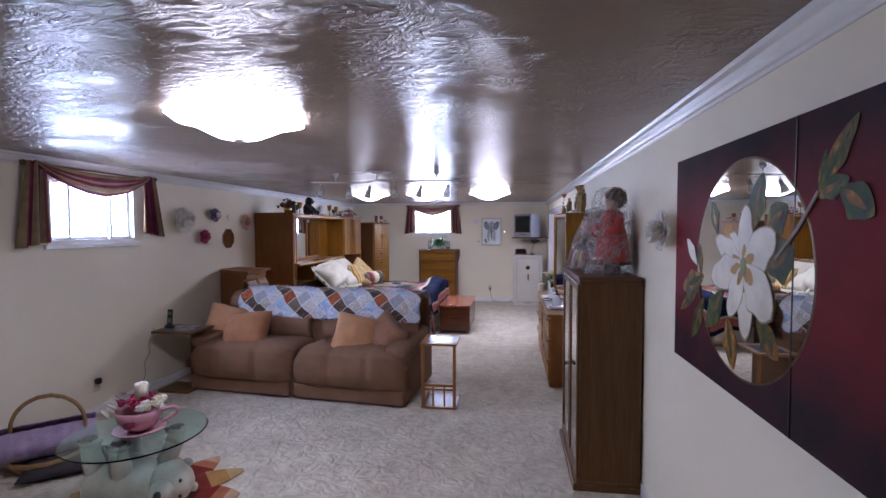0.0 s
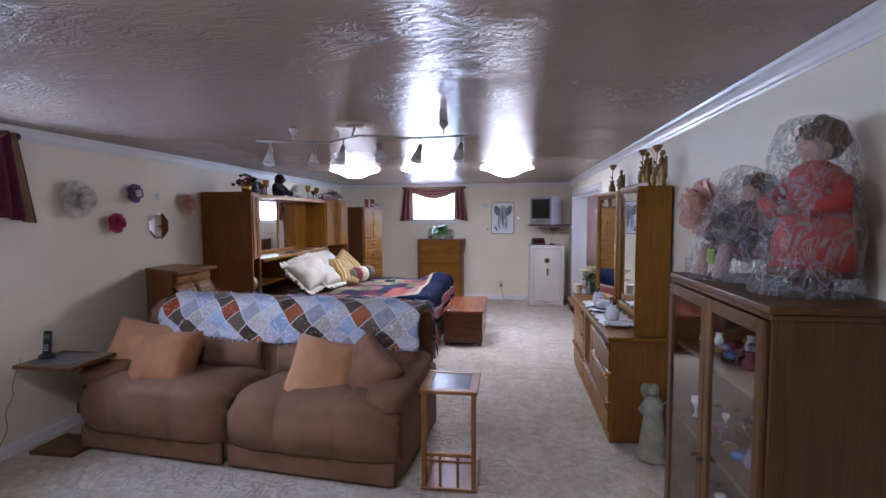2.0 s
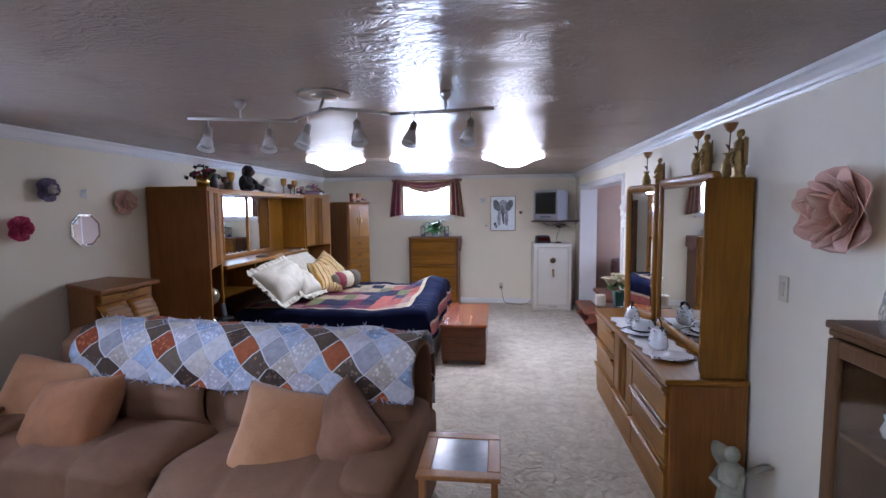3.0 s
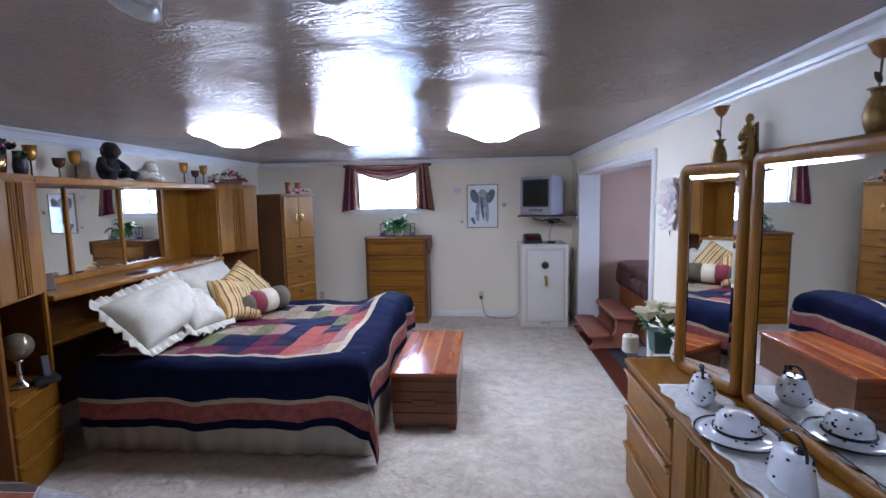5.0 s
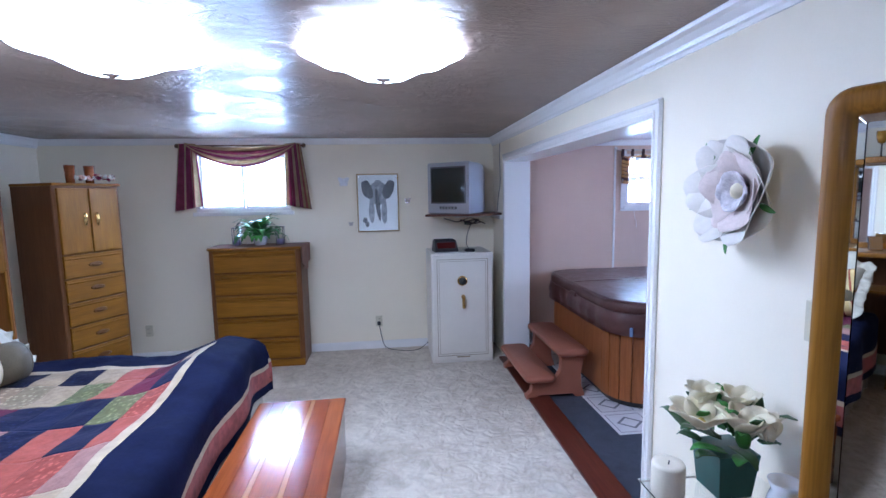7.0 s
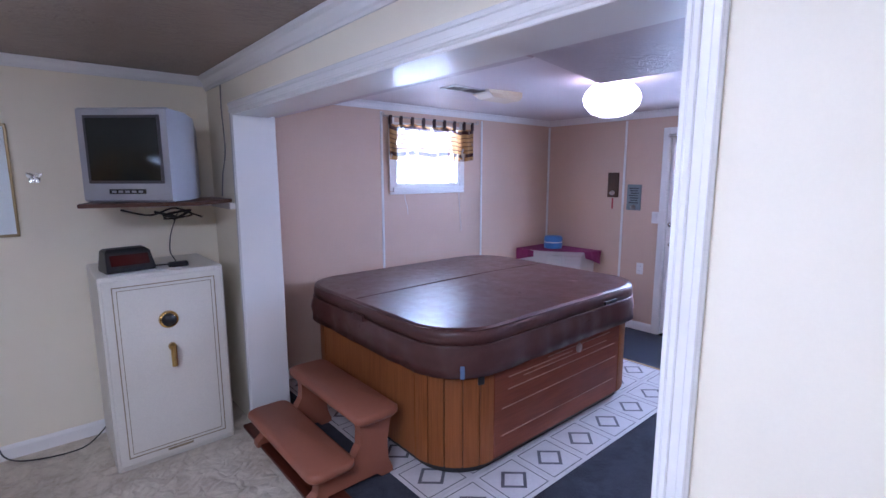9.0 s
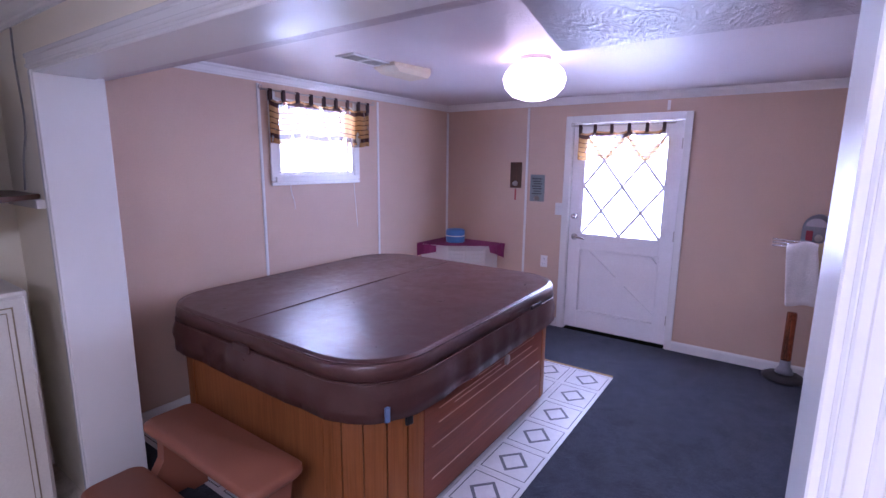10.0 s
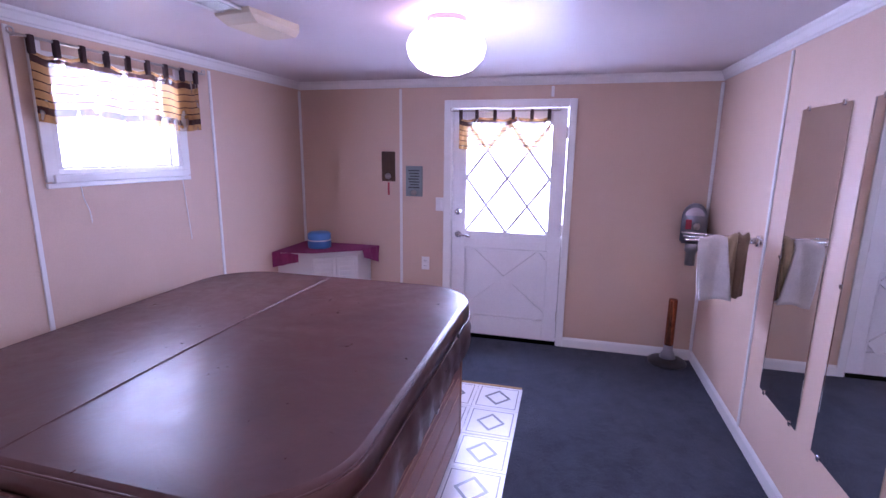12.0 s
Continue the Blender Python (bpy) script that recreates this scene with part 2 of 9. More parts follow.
def vinyl_mat(name, col):
    """Embossed upholstery vinyl: fine pebble grain, soft wrinkles and scuffed gloss."""
    m, nt, ns, p = node_mat(name)
    slow, scuff = noise_tex(nt, 3.0, 4, 0.6), noise_tex(nt, 11, 5, 0.65, (1, 1, 1), 0.8)
    base = ramp(nt, slow, [(0.3, tint(col, 0.8)), (0.7, tint(col, 1.2))])
    nt.links.new(mix(nt, 0.35, base, ramp(nt, scuff, [(0.35, tint(col, 0.75)), (0.7, tint(col, 1.4))])), p.inputs["Base Color"])
    nt.links.new(ramp(nt, scuff, [(0.3, (0.27,) * 3), (0.7, (0.42,) * 3)]), p.inputs["Roughness"])
    p.inputs["Specular IOR Level"].default_value = 0.5
    n1 = bump(nt, p, noise_tex(nt, 4.5, 3, 0.5, (1, 1, 1), 0.6), 0.25, 0.012)
    n2 = bump(nt, p, noise_tex(nt, 17, 4, 0.6, (1, 1, 1), 1.5), 0.12, 0.004, n1)
    bump(nt, p, noise_tex(nt, 260, 2), 0.15, 0.001, n2)
    return m


leather = vinyl_mat("brown vinyl cover", (0.088, 0.036, 0.031))
black_plastic = paint("black plastic", (0.016, 0.016, 0.018), 0.4, 0.1, 6, 0.05)
silver_plastic = paint("silver plastic", (0.42, 0.43, 0.47), 0.35, 0.05, 5, 0.03, 200, 0.2)
screen_glass = paint("dark screen glass", (0.02, 0.024, 0.022), 0.06, 0.1, 2, 0.0, 50)
chrome = paint("chrome", (0.75, 0.75, 0.77), 0.12, 0.04, 5, 0, 80, 1.0)
nickel = paint("brushed nickel", (0.50, 0.46, 0.42), 0.28, 0.06, 8, 0.05, 200, 1.0)
brass = paint("aged brass", (0.62, 0.42, 0.14), 0.25, 0.12, 9, 0.05, 90, 1.0)
bronze = paint("dark bronze", (0.13, 0.09, 0.06), 0.35, 0.2, 14, 0.1, 90, 0.8)
gold_resin = paint("gilded resin", (0.30, 0.19, 0.055), 0.32, 0.35, 22, 0.2, 60, 0.55)
suede = paint("brown microfibre", (0.215, 0.110, 0.060), 0.9, 0.14, 5, 0.35, 90, sheen=0.0)
peach_plush = paint("peach plush", (0.50, 0.25, 0.12), 0.95, 0.12, 8, 0.6, 120, sheen=0.18)
brown_plush = paint("brown plush", (0.25, 0.115, 0.06), 0.95, 0.2, 8, 0.6, 120, sheen=0.18)
navy_cloth = paint("navy cotton", (0.007, 0.009, 0.028), 0.9, 0.25, 7, 0.5, 40, spec=0.06)
salmon_cloth = paint("salmon print cotton", (0.25, 0.06, 0.048), 0.85, 0.4, 18, 0.5, 50, sheen=0.02)
tan_cloth = paint("tan cotton", (0.35, 0.28, 0.185), 0.85, 0.2, 14, 0.5, 60, sheen=0.02)
white_cloth = paint("white cotton", (0.53, 0.495, 0.395), 0.85, 0.07, 9, 0.5, 45, sheen=0.05)
skirt_cloth = paint("cream bed skirt", (0.44, 0.39, 0.31), 0.9, 0.08, 5, 0.4, 60)
lace_cloth = paint("white lace", (0.74, 0.73, 0.70), 0.9, 0.15, 40, 0.8, 90)
olive_velvet = paint("olive velvet", (0.075, 0.058, 0.03), 0.8, 0.2, 9, 0.3, 90, sheen=0.05)
wine_velvet = paint("wine velvet", (0.17, 0.012, 0.025), 0.8, 0.25, 9, 0.3, 90, sheen=0.05)
cream_velvet = paint("cream velvet", (0.55, 0.47, 0.33), 0.8, 0.12, 9, 0.3, 90, sheen=0.12)
safe_paint = paint("ivory enamel", (0.66, 0.63, 0.56), 0.35, 0.03, 3, 0.05, 120)
ivory_plastic = paint("ivory plastic", (0.60, 0.55, 0.40), 0.4, 0.04, 6, 0.02)
white_plastic = paint("white plastic", (0.78, 0.77, 0.76), 0.35, 0.03, 6, 0.02)
china = paint("white speckled china", (0.74, 0.75, 0.77), 0.12, 0.05, 8, 0.0, 60, coat=0.6)
candle_wax = paint("cream candle wax", (0.74, 0.68, 0.55), 0.5, 0.06, 8, 0.05)
leaf_green = paint("green leaf", (0.055, 0.21, 0.035), 0.4, 0.4, 14, 0.2, 40)
leaf_dark = paint("deep green leaf", (0.03, 0.085, 0.025), 0.45, 0.4, 14, 0.2, 40)
petal_white = paint("white paper petal", (0.74, 0.70, 0.63), 0.8, 0.05, 7, 0.2, 60)
petal_cream = paint("cream petal", (0.70, 0.64, 0.46), 0.7, 0.1, 12, 0.2, 60)
petal_peach = paint("peach paper petal", (0.68, 0.42, 0.32), 0.8, 0.08, 7, 0.2, 60)
petal_pink = paint("hot pink petal", (0.48, 0.05, 0.13), 0.8, 0.25, 12, 0.2, 60)
petal_purple = paint("grey purple petal", (0.19, 0.15, 0.23), 0.8, 0.25, 12, 0.2, 60)
petal_wine = paint("wine petal", (0.22, 0.015, 0.05), 0.7, 0.3, 12, 0.2, 60)
black_fur = paint("black plush fur", (0.010, 0.009, 0.010), 0.95, 0.3, 25, 1.0, 160, sheen=0.08)
white_fur = paint("white plush fur", (0.66, 0.62, 0.52), 0.95, 0.15, 25, 1.0, 160, sheen=0.10)
mirror = mirror_mat("mirror silver")
pane_glass = glass("clear glass")
aqua_glass = glass("green edged table glass", (0.66, 0.93, 0.89), 0.01)
frost_glass = paint("frosted white glass", (0.70, 0.69, 0.66), 0.25, 0.05, 10, 0.0, 60, coat=0.4)
amber_glass = paint("amber gilt glass", (0.50, 0.25, 0.035), 0.12, 0.2, 18, 0.1, 60, 0.5)
plastic_film = clear_film("clear plastic bag", (0.60, 0.60, 0.63), 0.87, 0.06, 1.0)


# ---- building helpers ----
def part(name, bm, material, parent, label="", smooth=False):
    """Links a bmesh as one mesh object under a thing or a part."""
    me = bpy.data.meshes.new(name)
    bm.normal_update()
    bm.to_mesh(me)
    bm.free()
    for mt in (material if isinstance(material, (list, tuple)) else (material,)):
        me.materials.append(mt)
    if smooth:
        me.polygons.foreach_set("use_smooth", [True] * len(me.polygons))
    ob = new(name, me)
    if parent is not None:
        ob.parent = parent
    if label:
        ob["label"] = label
    return ob


def thing(name, label, category, m=None, group="", kind=""):
    e = new(name)
    e.empty_display_size = 0.1
    if m is not None:
        e.matrix_basis = m
    return tagged(e, label, category, group, kind)


def solo(name, bm, material, label, category, m=None, group="", kind="", smooth=False):
    ob = part(name, bm, material, None, "", smooth)
    if m is not None:
        ob.matrix_basis = m
    return tagged(ob, label, category, group, kind)


def box(x0, x1, y0, y1, z0, z1, bev=0.004, seg=1):
    bm = bmesh.new()
    bmesh.ops.create_cube(bm, size=1)
    for v in bm.verts:
        v.co = Vector(((x0 + x1) / 2 + v.co.x * (x1 - x0), (y0 + y1) / 2 + v.co.y * (y1 - y0), (z0 + z1) / 2 + v.co.z * (z1 - z0)))
    if bev:
        bev = min(bev, 0.45 * min(abs(x1 - x0), abs(y1 - y0), abs(z1 - z0)))
        bmesh.ops.bevel(bm, geom=bm.edges[:], offset=bev, segments=seg, affect="EDGES", profile=0.6)
    return bm


def join(*bms):
    """Several bmeshes as one."""
    out = bmesh.new()
    for b in bms:
        me = bpy.data.meshes.new("tmp")
        b.to_mesh(me)
        b.free()
        out.from_mesh(me)
        bpy.data.meshes.remove(me)
    return out


def moved(bm, m):
    bm.transform(m)
    return bm


def lathe(profile, seg=24, flute=0.0, waves=0):
    """Turns a profile of (radius, height) round z; waves scallop it."""
    bm = bmesh.new()
    rings = []
    for k, (r, z) in enumerate(profile):
        ring = []
        for i in range(seg):
            a = 2 * math.pi * i / seg
            rr = r * (1 + flute * math.cos(waves * a)) if waves else r
            ring.append(bm.verts.new((rr * math.cos(a), rr * math.sin(a), z)))
        rings.append(ring)
    for a, b in zip(rings, rings[1:]):
        for i in range(seg):
            bm.faces.new((a[i], a[(i + 1) % seg], b[(i + 1) % seg], b[i]))
    if profile[0][0] > 1e-4:
        bm.faces.new(rings[0][::-1])
    if profile[-1][0] > 1e-4:
        bm.faces.new(rings[-1])
    bmesh.ops.remove_doubles(bm, verts=bm.verts[:], dist=1e-5)
    bmesh.ops.recalc_face_normals(bm, faces=bm.faces[:])
    return bm


def tube(pts, r, seg=8, taper=1.0):
    """A round rod along a path of points."""
    bm = bmesh.new()
    pts = [Vector(p) for p in pts]
    rings = []
    n = len(pts)
    up = Vector((0, 0, 1))
    for i, p in enumerate(pts):
        d = (pts[min(i + 1, n - 1)] - pts[max(i - 1, 0)]).normalized()
        side = d.cross(up)
        if side.length < 0.05:
            side = d.cross(Vector((1, 0, 0)))
        side.normalize()
        oth = side.cross(d).normalized()
        rr = r * (1 + (taper - 1) * i / max(1, n - 1))
        rings.append([bm.verts.new(p + side * rr * math.cos(2 * math.pi * k / seg) + oth * rr * math.sin(2 * math.pi * k / seg)) for k in range(seg)])
    for a, b in zip(rings, rings[1:]):
        for k in range(seg):
            bm.faces.new((a[k], a[(k + 1) % seg], b[(k + 1) % seg], b[k]))
    bm.faces.new(rings[0][::-1])
    bm.faces.new(rings[-1])
    bmesh.ops.recalc_face_normals(bm, faces=bm.faces[:])
    return bm


def arc(c, r, a0, a1, n, plane="xz"):
    out = []
    for i in range(n + 1):
        a = radians(a0 + (a1 - a0) * i / n)
        u, v = r * math.cos(a), r * math.sin(a)
        out.append((c[0] + u, c[1], c[2] + v) if plane == "xz" else (c[0], c[1] + u, c[2] + v) if plane == "yz" else (c[0] + u, c[1] + v, c[2]))
    return out


def sheet(fn, nu, nv, thick=0.0):
    """A grid surface fn(u, v) -> point with u, v in 0..1, with metric UVs; thick gives it a back."""
    bm = bmesh.new()
    uvl = bm.loops.layers.uv.new("UVMap")
    g = [[Vector(fn(i / nu, j / nv)) for j in range(nv + 1)] for i in range(nu + 1)]
    us, vs = [0.0], [0.0]
    for i in range(nu):
        us.append(us[-1] + (g[i + 1][nv // 2] - g[i][nv // 2]).length)
    for j in range(nv):
        vs.append(vs[-1] + (g[nu // 2][j + 1] - g[nu // 2][j]).length)
    vv = [[bm.verts.new(p) for p in row] for row in g]
    for i in range(nu):
        for j in range(nv):
            f = bm.faces.new((vv[i][j], vv[i + 1][j], vv[i + 1][j + 1], vv[i][j + 1]))
            for lp, (a, b) in zip(f.loops, ((i, j), (i + 1, j), (i + 1, j + 1), (i, j + 1))):
                lp[uvl].uv = (us[a], vs[b])
    if thick:
        bm.normal_update()
        bmesh.ops.solidify(bm, geom=bm.faces[:], thickness=thick)
    return bm


def prism(poly, z0, z1, bev=0.0):
    bm = bmesh.new()
    a = [bm.verts.new((x, y, z0)) for x, y in poly]
    b = [bm.verts.new((x, y, z1)) for x, y in poly]
    bm.faces.new(a[::-1])
    bm.faces.new(b)
    n = len(poly)
    for i in range(n):
        bm.faces.new((a[i], a[(i + 1) % n], b[(i + 1) % n], b[i]))
    bmesh.ops.recalc_face_normals(bm, faces=bm.faces[:])
    if bev:
        bmesh.ops.bevel(bm, geom=bm.edges[:], offset=bev, segments=2, affect="EDGES")
    return bm


def rounded(x0, x1, y0, y1, r, n=6):
    """The outline of a rectangle with rounded corners."""
    out = []
    for cx, cy, a in ((x1 - r, y1 - r, 0), (x0 + r, y1 - r, 90), (x0 + r, y0 + r, 180), (x1 - r, y0 + r, 270)):
        for i in range(n + 1):
            t = radians(a + 90 * i / n)
            out.append((cx + r * math.cos(t), cy + r * math.sin(t)))
    return out


def loft(rings, cap=True):
    """Skins outlines of equal length, each a list of points."""
    bm = bmesh.new()
    vs = [[bm.verts.new(p) for p in ring] for ring in rings]
    n = len(vs[0])
    for a, b in zip(vs, vs[1:]):
        for i in range(n):
            bm.faces.new((a[i], a[(i + 1) % n], b[(i + 1) % n], b[i]))
    if cap:
        bm.faces.new(vs[0][::-1])
        bm.faces.new(vs[-1])
    bmesh.ops.recalc_face_normals(bm, faces=bm.faces[:])
    return bm


def cushion(w, d, h, power=2.6, nu=22, nv=14, dent=0.0, seed=0, ruffle=0.0):
    """A stuffed pad: w across, d deep, h thick, plump in the middle with soft corners."""
    bm = bmesh.new()
    uvl = bm.loops.layers.uv.new("UVMap")
    for side in (1, -1):
        grid = []
        for i in range(nu + 1):
            row = []
            for j in range(nv + 1):
                u, v = 2 * i / nu - 1, 2 * j / nv - 1
                k = max(0.0, (1 - abs(u) ** power) * (1 - abs(v) ** power)) ** 0.45
                pinch = 1 - 0.07 * (1 - abs(u)) * abs(v) - 0.07 * (1 - abs(v)) * abs(u)
                nz = noise.noise(Vector((u * 1.7 + seed, v * 1.7, side + seed)))
                nz += 0.25 * noise.noise(Vector((u * 5 + 3 * seed, v * 5, side))) + 0.12 * noise.noise(Vector((u * 11, v * 11 + seed, side)))
                z = side * h / 2 * k * (1 + 0.2 * nz) - dent * h * math.exp(-3 * (u * u + v * v)) * (side > 0)
                row.append(bm.verts.new((u * w / 2 * pinch, v * d / 2 * pinch, z)))
            grid.append(row)
        for i in range(nu):
            for j in range(nv):
                q = (grid[i][j], grid[i + 1][j], grid[i + 1][j + 1], grid[i][j + 1])
                f = bm.faces.new(q if side > 0 else q[::-1])
                for lp in f.loops:
                    lp[uvl].uv = (lp.vert.co.x, lp.vert.co.y)
    bmesh.ops.remove_doubles(bm, verts=bm.verts[:], dist=1e-4)
    return bm


def blob(rx, ry, rz, seed=0, rough=0.0, seg=14, power=2.0):
    """A lumpy rounded body."""
    bm = bmesh.new()
    bmesh.ops.create_uvsphere(bm, u_segments=seg, v_segments=max(6, seg * 2 // 3), radius=1)
    for v in bm.verts:
        c = v.co.copy()
        if power != 2.0:
            n = (abs(c.x) ** power + abs(c.y) ** power + abs(c.z) ** power) ** (1 / power)
            c /= max(n, 1e-6)
        k = 1 + rough * noise.noise(c * 2.1 + Vector((seed, seed * 2.3, 0)))
        v.co = Vector((c.x * rx * k, c.y * ry * k, c.z * rz * k))
    return bm


def petal(length, width, cup=0.3, curl=0.3, n=5, point=0.35, round_tip=False):
    """One petal along +x from the origin, cupped upward, with two-sided thickness."""
    def f(u, v):
        s = (v * 2 - 1)
        w = width / 2 * math.sin(math.pi * min(1, (u * 0.86 + 0.12))) ** 0.6 * (1 - point * u ** 3)
        if round_tip:
            w = width / 2 * max(0.02, 1 - abs(1.75 * u - 0.8) ** 3) ** 0.5
        return (length * u - curl * length * u ** 4 * 0.4, s * w, cup * length * (u ** 1.5) * 0.6 + cup * w * s * s - curl * length * 0.5 * u ** 4)
    return sheet(f, n, 4, 0.002)


# ---- the setting: bedroom and tub room ----
LX, RX, BY, FY, CZ = -3.44, 1.02, -1.7, 10.75, 2.23
OPY0, OPY1, OPZ = 7.645, 10.245, 1.957      # opening to the tub room
TX0, TX1, TY0 = 1.26, 4.72, 7.335           # tub room
TH = 0.16


def wall_with_holes(name, along, lo, hi, z1, at, thick, holes, material, label):
    """A wall in the x or y direction from lo to hi with rectangular holes (a0, a1, z0, z1); thick may be negative."""
    cuts = sorted({lo, hi, *(h[0] for h in holes), *(h[1] for h in holes)})
    zs = sorted({0.0, z1, *(h[2] for h in holes), *(h[3] for h in holes)})
    bm = bmesh.new()
    cells = [[not any(h[0] < (a + b) / 2 < h[1] and h[2] < (c + d) / 2 < h[3] for h in holes) for c, d in zip(zs, zs[1:])] for a, b in zip(cuts, cuts[1:])]

    def pt(a, t, z):
        return (a, at + t, z) if along == "x" else (at + t, a, z)

    cache = {}

    def vert(a, t, z):
        key = (round(a, 4), round(t, 4), round(z, 4))
        if key not in cache:
            cache[key] = bm.verts.new(pt(a, t, z))
        return cache[key]

    nx, nz = len(cells), len(zs) - 1
    for i in range(nx):
        for j in range(nz):
            if not cells[i][j]:
                continue
            a, b, c, d = cuts[i], cuts[i + 1], zs[j], zs[j + 1]
            for t in (0, thick):
                bm.faces.new([vert(a, t, c), vert(b, t, c), vert(b, t, d), vert(a, t, d)])
            if i == 0 or not cells[i - 1][j]:
                bm.faces.new([vert(a, 0, c), vert(a, thick, c), vert(a, thick, d), vert(a, 0, d)])
            if i == nx - 1 or not cells[i + 1][j]:
                bm.faces.new([vert(b, 0, c), vert(b, thick, c), vert(b, thick, d), vert(b, 0, d)])
            if j == 0 or not cells[i][j - 1]:
                bm.faces.new([vert(a, 0, c), vert(a, thick, c), vert(b, thick, c), vert(b, 0, c)])
            if j == nz - 1 or not cells[i][j + 1]:
                bm.faces.new([vert(a, 0, d), vert(a, thick, d), vert(b, thick, d), vert(b, 0, d)])
    bmesh.ops.recalc_face_normals(bm, faces=bm.faces[:])
    return solo(name, bm, material, label, "wall", kind="structure")


WIN_L = (3.28, 4.20, 1.53, 2.10)       # left wall, y and z
WIN_F = (-2.02, -1.10, 1.50, 2.10)     # far wall, x and z
WIN_T = (2.52, 3.29, 1.485, 2.05)      # tub room back wall
DOOR = (8.385, 9.345, 0.0, 1.985)      # outer door in the tub room's end wall

wall_with_holes("wall_west", "y", BY, FY + TH, 2.5, LX, -TH, [WIN_L], wall_paint, "cream painted long wall with a high window")
wall_with_holes("wall_north", "x", LX, RX + 0.12, 2.5, FY, TH, [WIN_F], wall_paint, "cream painted end wall with a high window")
wall_with_holes("wall_east", "y", BY, FY, 2.5, RX, TX0 - RX - 0.02, [(OPY0, OPY1, -0.1, OPZ)], wall_paint, "cream painted long wall with a wide cased opening")
wall_with_holes("wall_south", "x", LX, RX, 2.5, BY, -TH, [], wall_paint, "cream painted wall behind the sitting area")
wall_with_holes("wall_tub_north", "x", RX + 0.125, TX1 + TH, 2.5, FY - 0.003, TH, [WIN_T], tan_panel, "tan vinyl panelled wall with a high window")
wall_with_holes("wall_tub_east", "y", TY0 - TH, FY, 2.5, TX1, TH, [DOOR], tan_panel, "tan vinyl panelled wall with the outer door")
wall_with_holes("wall_tub_south", "x", TX0 + 0.003, TX1, 2.5, TY0, -TH, [], tan_panel, "tan vinyl panelled wall with two mirrors")
wall_with_holes("wall_tub_west", "y", TY0 + 0.003, OPY0 - 0.002, 2.5, TX0 - 0.017, 0.02, [], tan_panel, "tan vinyl panel beside the opening")
wall_with_holes("wall_tub_west_end", "y", OPY1 + 0.002, FY - 0.006, 2.5, TX0 - 0.017, 0.02, [], tan_panel, "tan vinyl panel beside the opening")


def slab(name, x0, x1, y0, y1, z0, z1, material, label, category):
    return solo(name, box(x0, x1, y0, y1, z0, z1, 0), material, label, category, kind="structure")


slab("floor", LX, 0.95, BY, FY, -0.12, 0.0, beige_carpet, "sculpted beige cut pile carpet, worn along the path", "floor")
slab("floor_strip", 0.95, RX, BY, OPY0, -0.12, 0.0, beige_carpet, "sculpted beige cut pile carpet under the wall", "floor")
slab("floor_strip", 0.95, RX, OPY1, FY, -0.12, 0.0, beige_carpet, "sculpted beige cut pile carpet in the corner", "floor")
slab("ground", LX - 0.1, TX1 + 0.1, BY, FY, -0.3, -0.121, beige_carpet, "solid floor under the carpet", "ground")
solo("threshold", box(0.952, 1.128, OPY0 + 0.005, OPY1 - 0.005, -0.1, 0.014, 0.006, 2), threshold_wood, "dark red stained wooden threshold in the opening", "threshold", kind="structure")
slab("tub_floor", 1.13, TX1, TY0, FY, -0.12, -0.004, blue_carpet, "short blue grey carpet", "floor")
slab("ceiling", LX - TH, TX0, BY, FY + TH, CZ, CZ + 0.06, gloss_ceiling, "trowelled ceiling in glossy taupe paint", "ceiling")
slab("tub_ceiling", TX0 + 0.002, TX1 + TH, TY0 - TH, FY + TH, 2.205, 2.28, tub_ceiling, "satin pale ceiling over the hot tub", "ceiling")

# dropped soffit over the opening and a boxed corner
box2 = prism([(1.245, TY0 + 0.01), (1.84, TY0 + 0.01), (1.84, 8.34), (1.245, 8.22)], 1.953, 2.203, 0.006)
solo("soffit", box2, soffit_mat, "stippled grey boxed soffit with a trim edge", "soffit", kind="structure")
solo("soffit", join(box(1.226, 1.30, 8.23, FY - 0.01, 1.953, 2.203, 0.006)), soffit_mat, "narrow stippled soffit along the opening", "soffit", kind="structure")

# crown mouldings: stepped cove in section
CROWN = [(0, -0.085), (0.012, -0.085), (0.016, -0.072), (0.028, -0.066), (0.034, -0.05), (0.052, -0.026), (0.075, -0.016), (0.082, -0.004), (0.082, 0.0), (0, 0.0)]


def crown(name, p0, p1, inward, z, scale=1.0, label="white painted stepped crown moulding"):
    p0, p1, inward = Vector((*p0, z)), Vector((*p1, z)), Vector((*inward, 0))
    rings = [[p + inward * (a * 0.68 * scale) + Vector((0, 0, b * scale - 0.001)) for a, b in CROWN] for p in (p0, p1)]
    return solo(name, loft(rings), trim_paint, label, "crown moulding", kind="structure")


crown("trim_crown", (RX, BY), (RX, FY), (-1, 0), CZ)
crown("trim_crown", (LX, BY), (LX, FY), (1, 0), CZ)
crown("trim_crown", (LX + 0.01, FY), (RX - 0.01, FY), (0, -1), CZ, 0.7, "narrow white crown moulding")
crown("trim_crown", (LX + 0.01, BY), (RX - 0.01, BY), (0, 1), CZ)
crown("trim_crown", (TX0 + 0.06, FY - 0.004), (TX1, FY - 0.004), (0, -1), 2.205, 0.72)
crown("trim_crown", (TX1, TY0), (TX1, FY), (-1, 0), 2.205, 0.76)
crown("trim_crown", (1.85, TY0), (TX1, TY0), (0, 1), 2.205, 0.72)


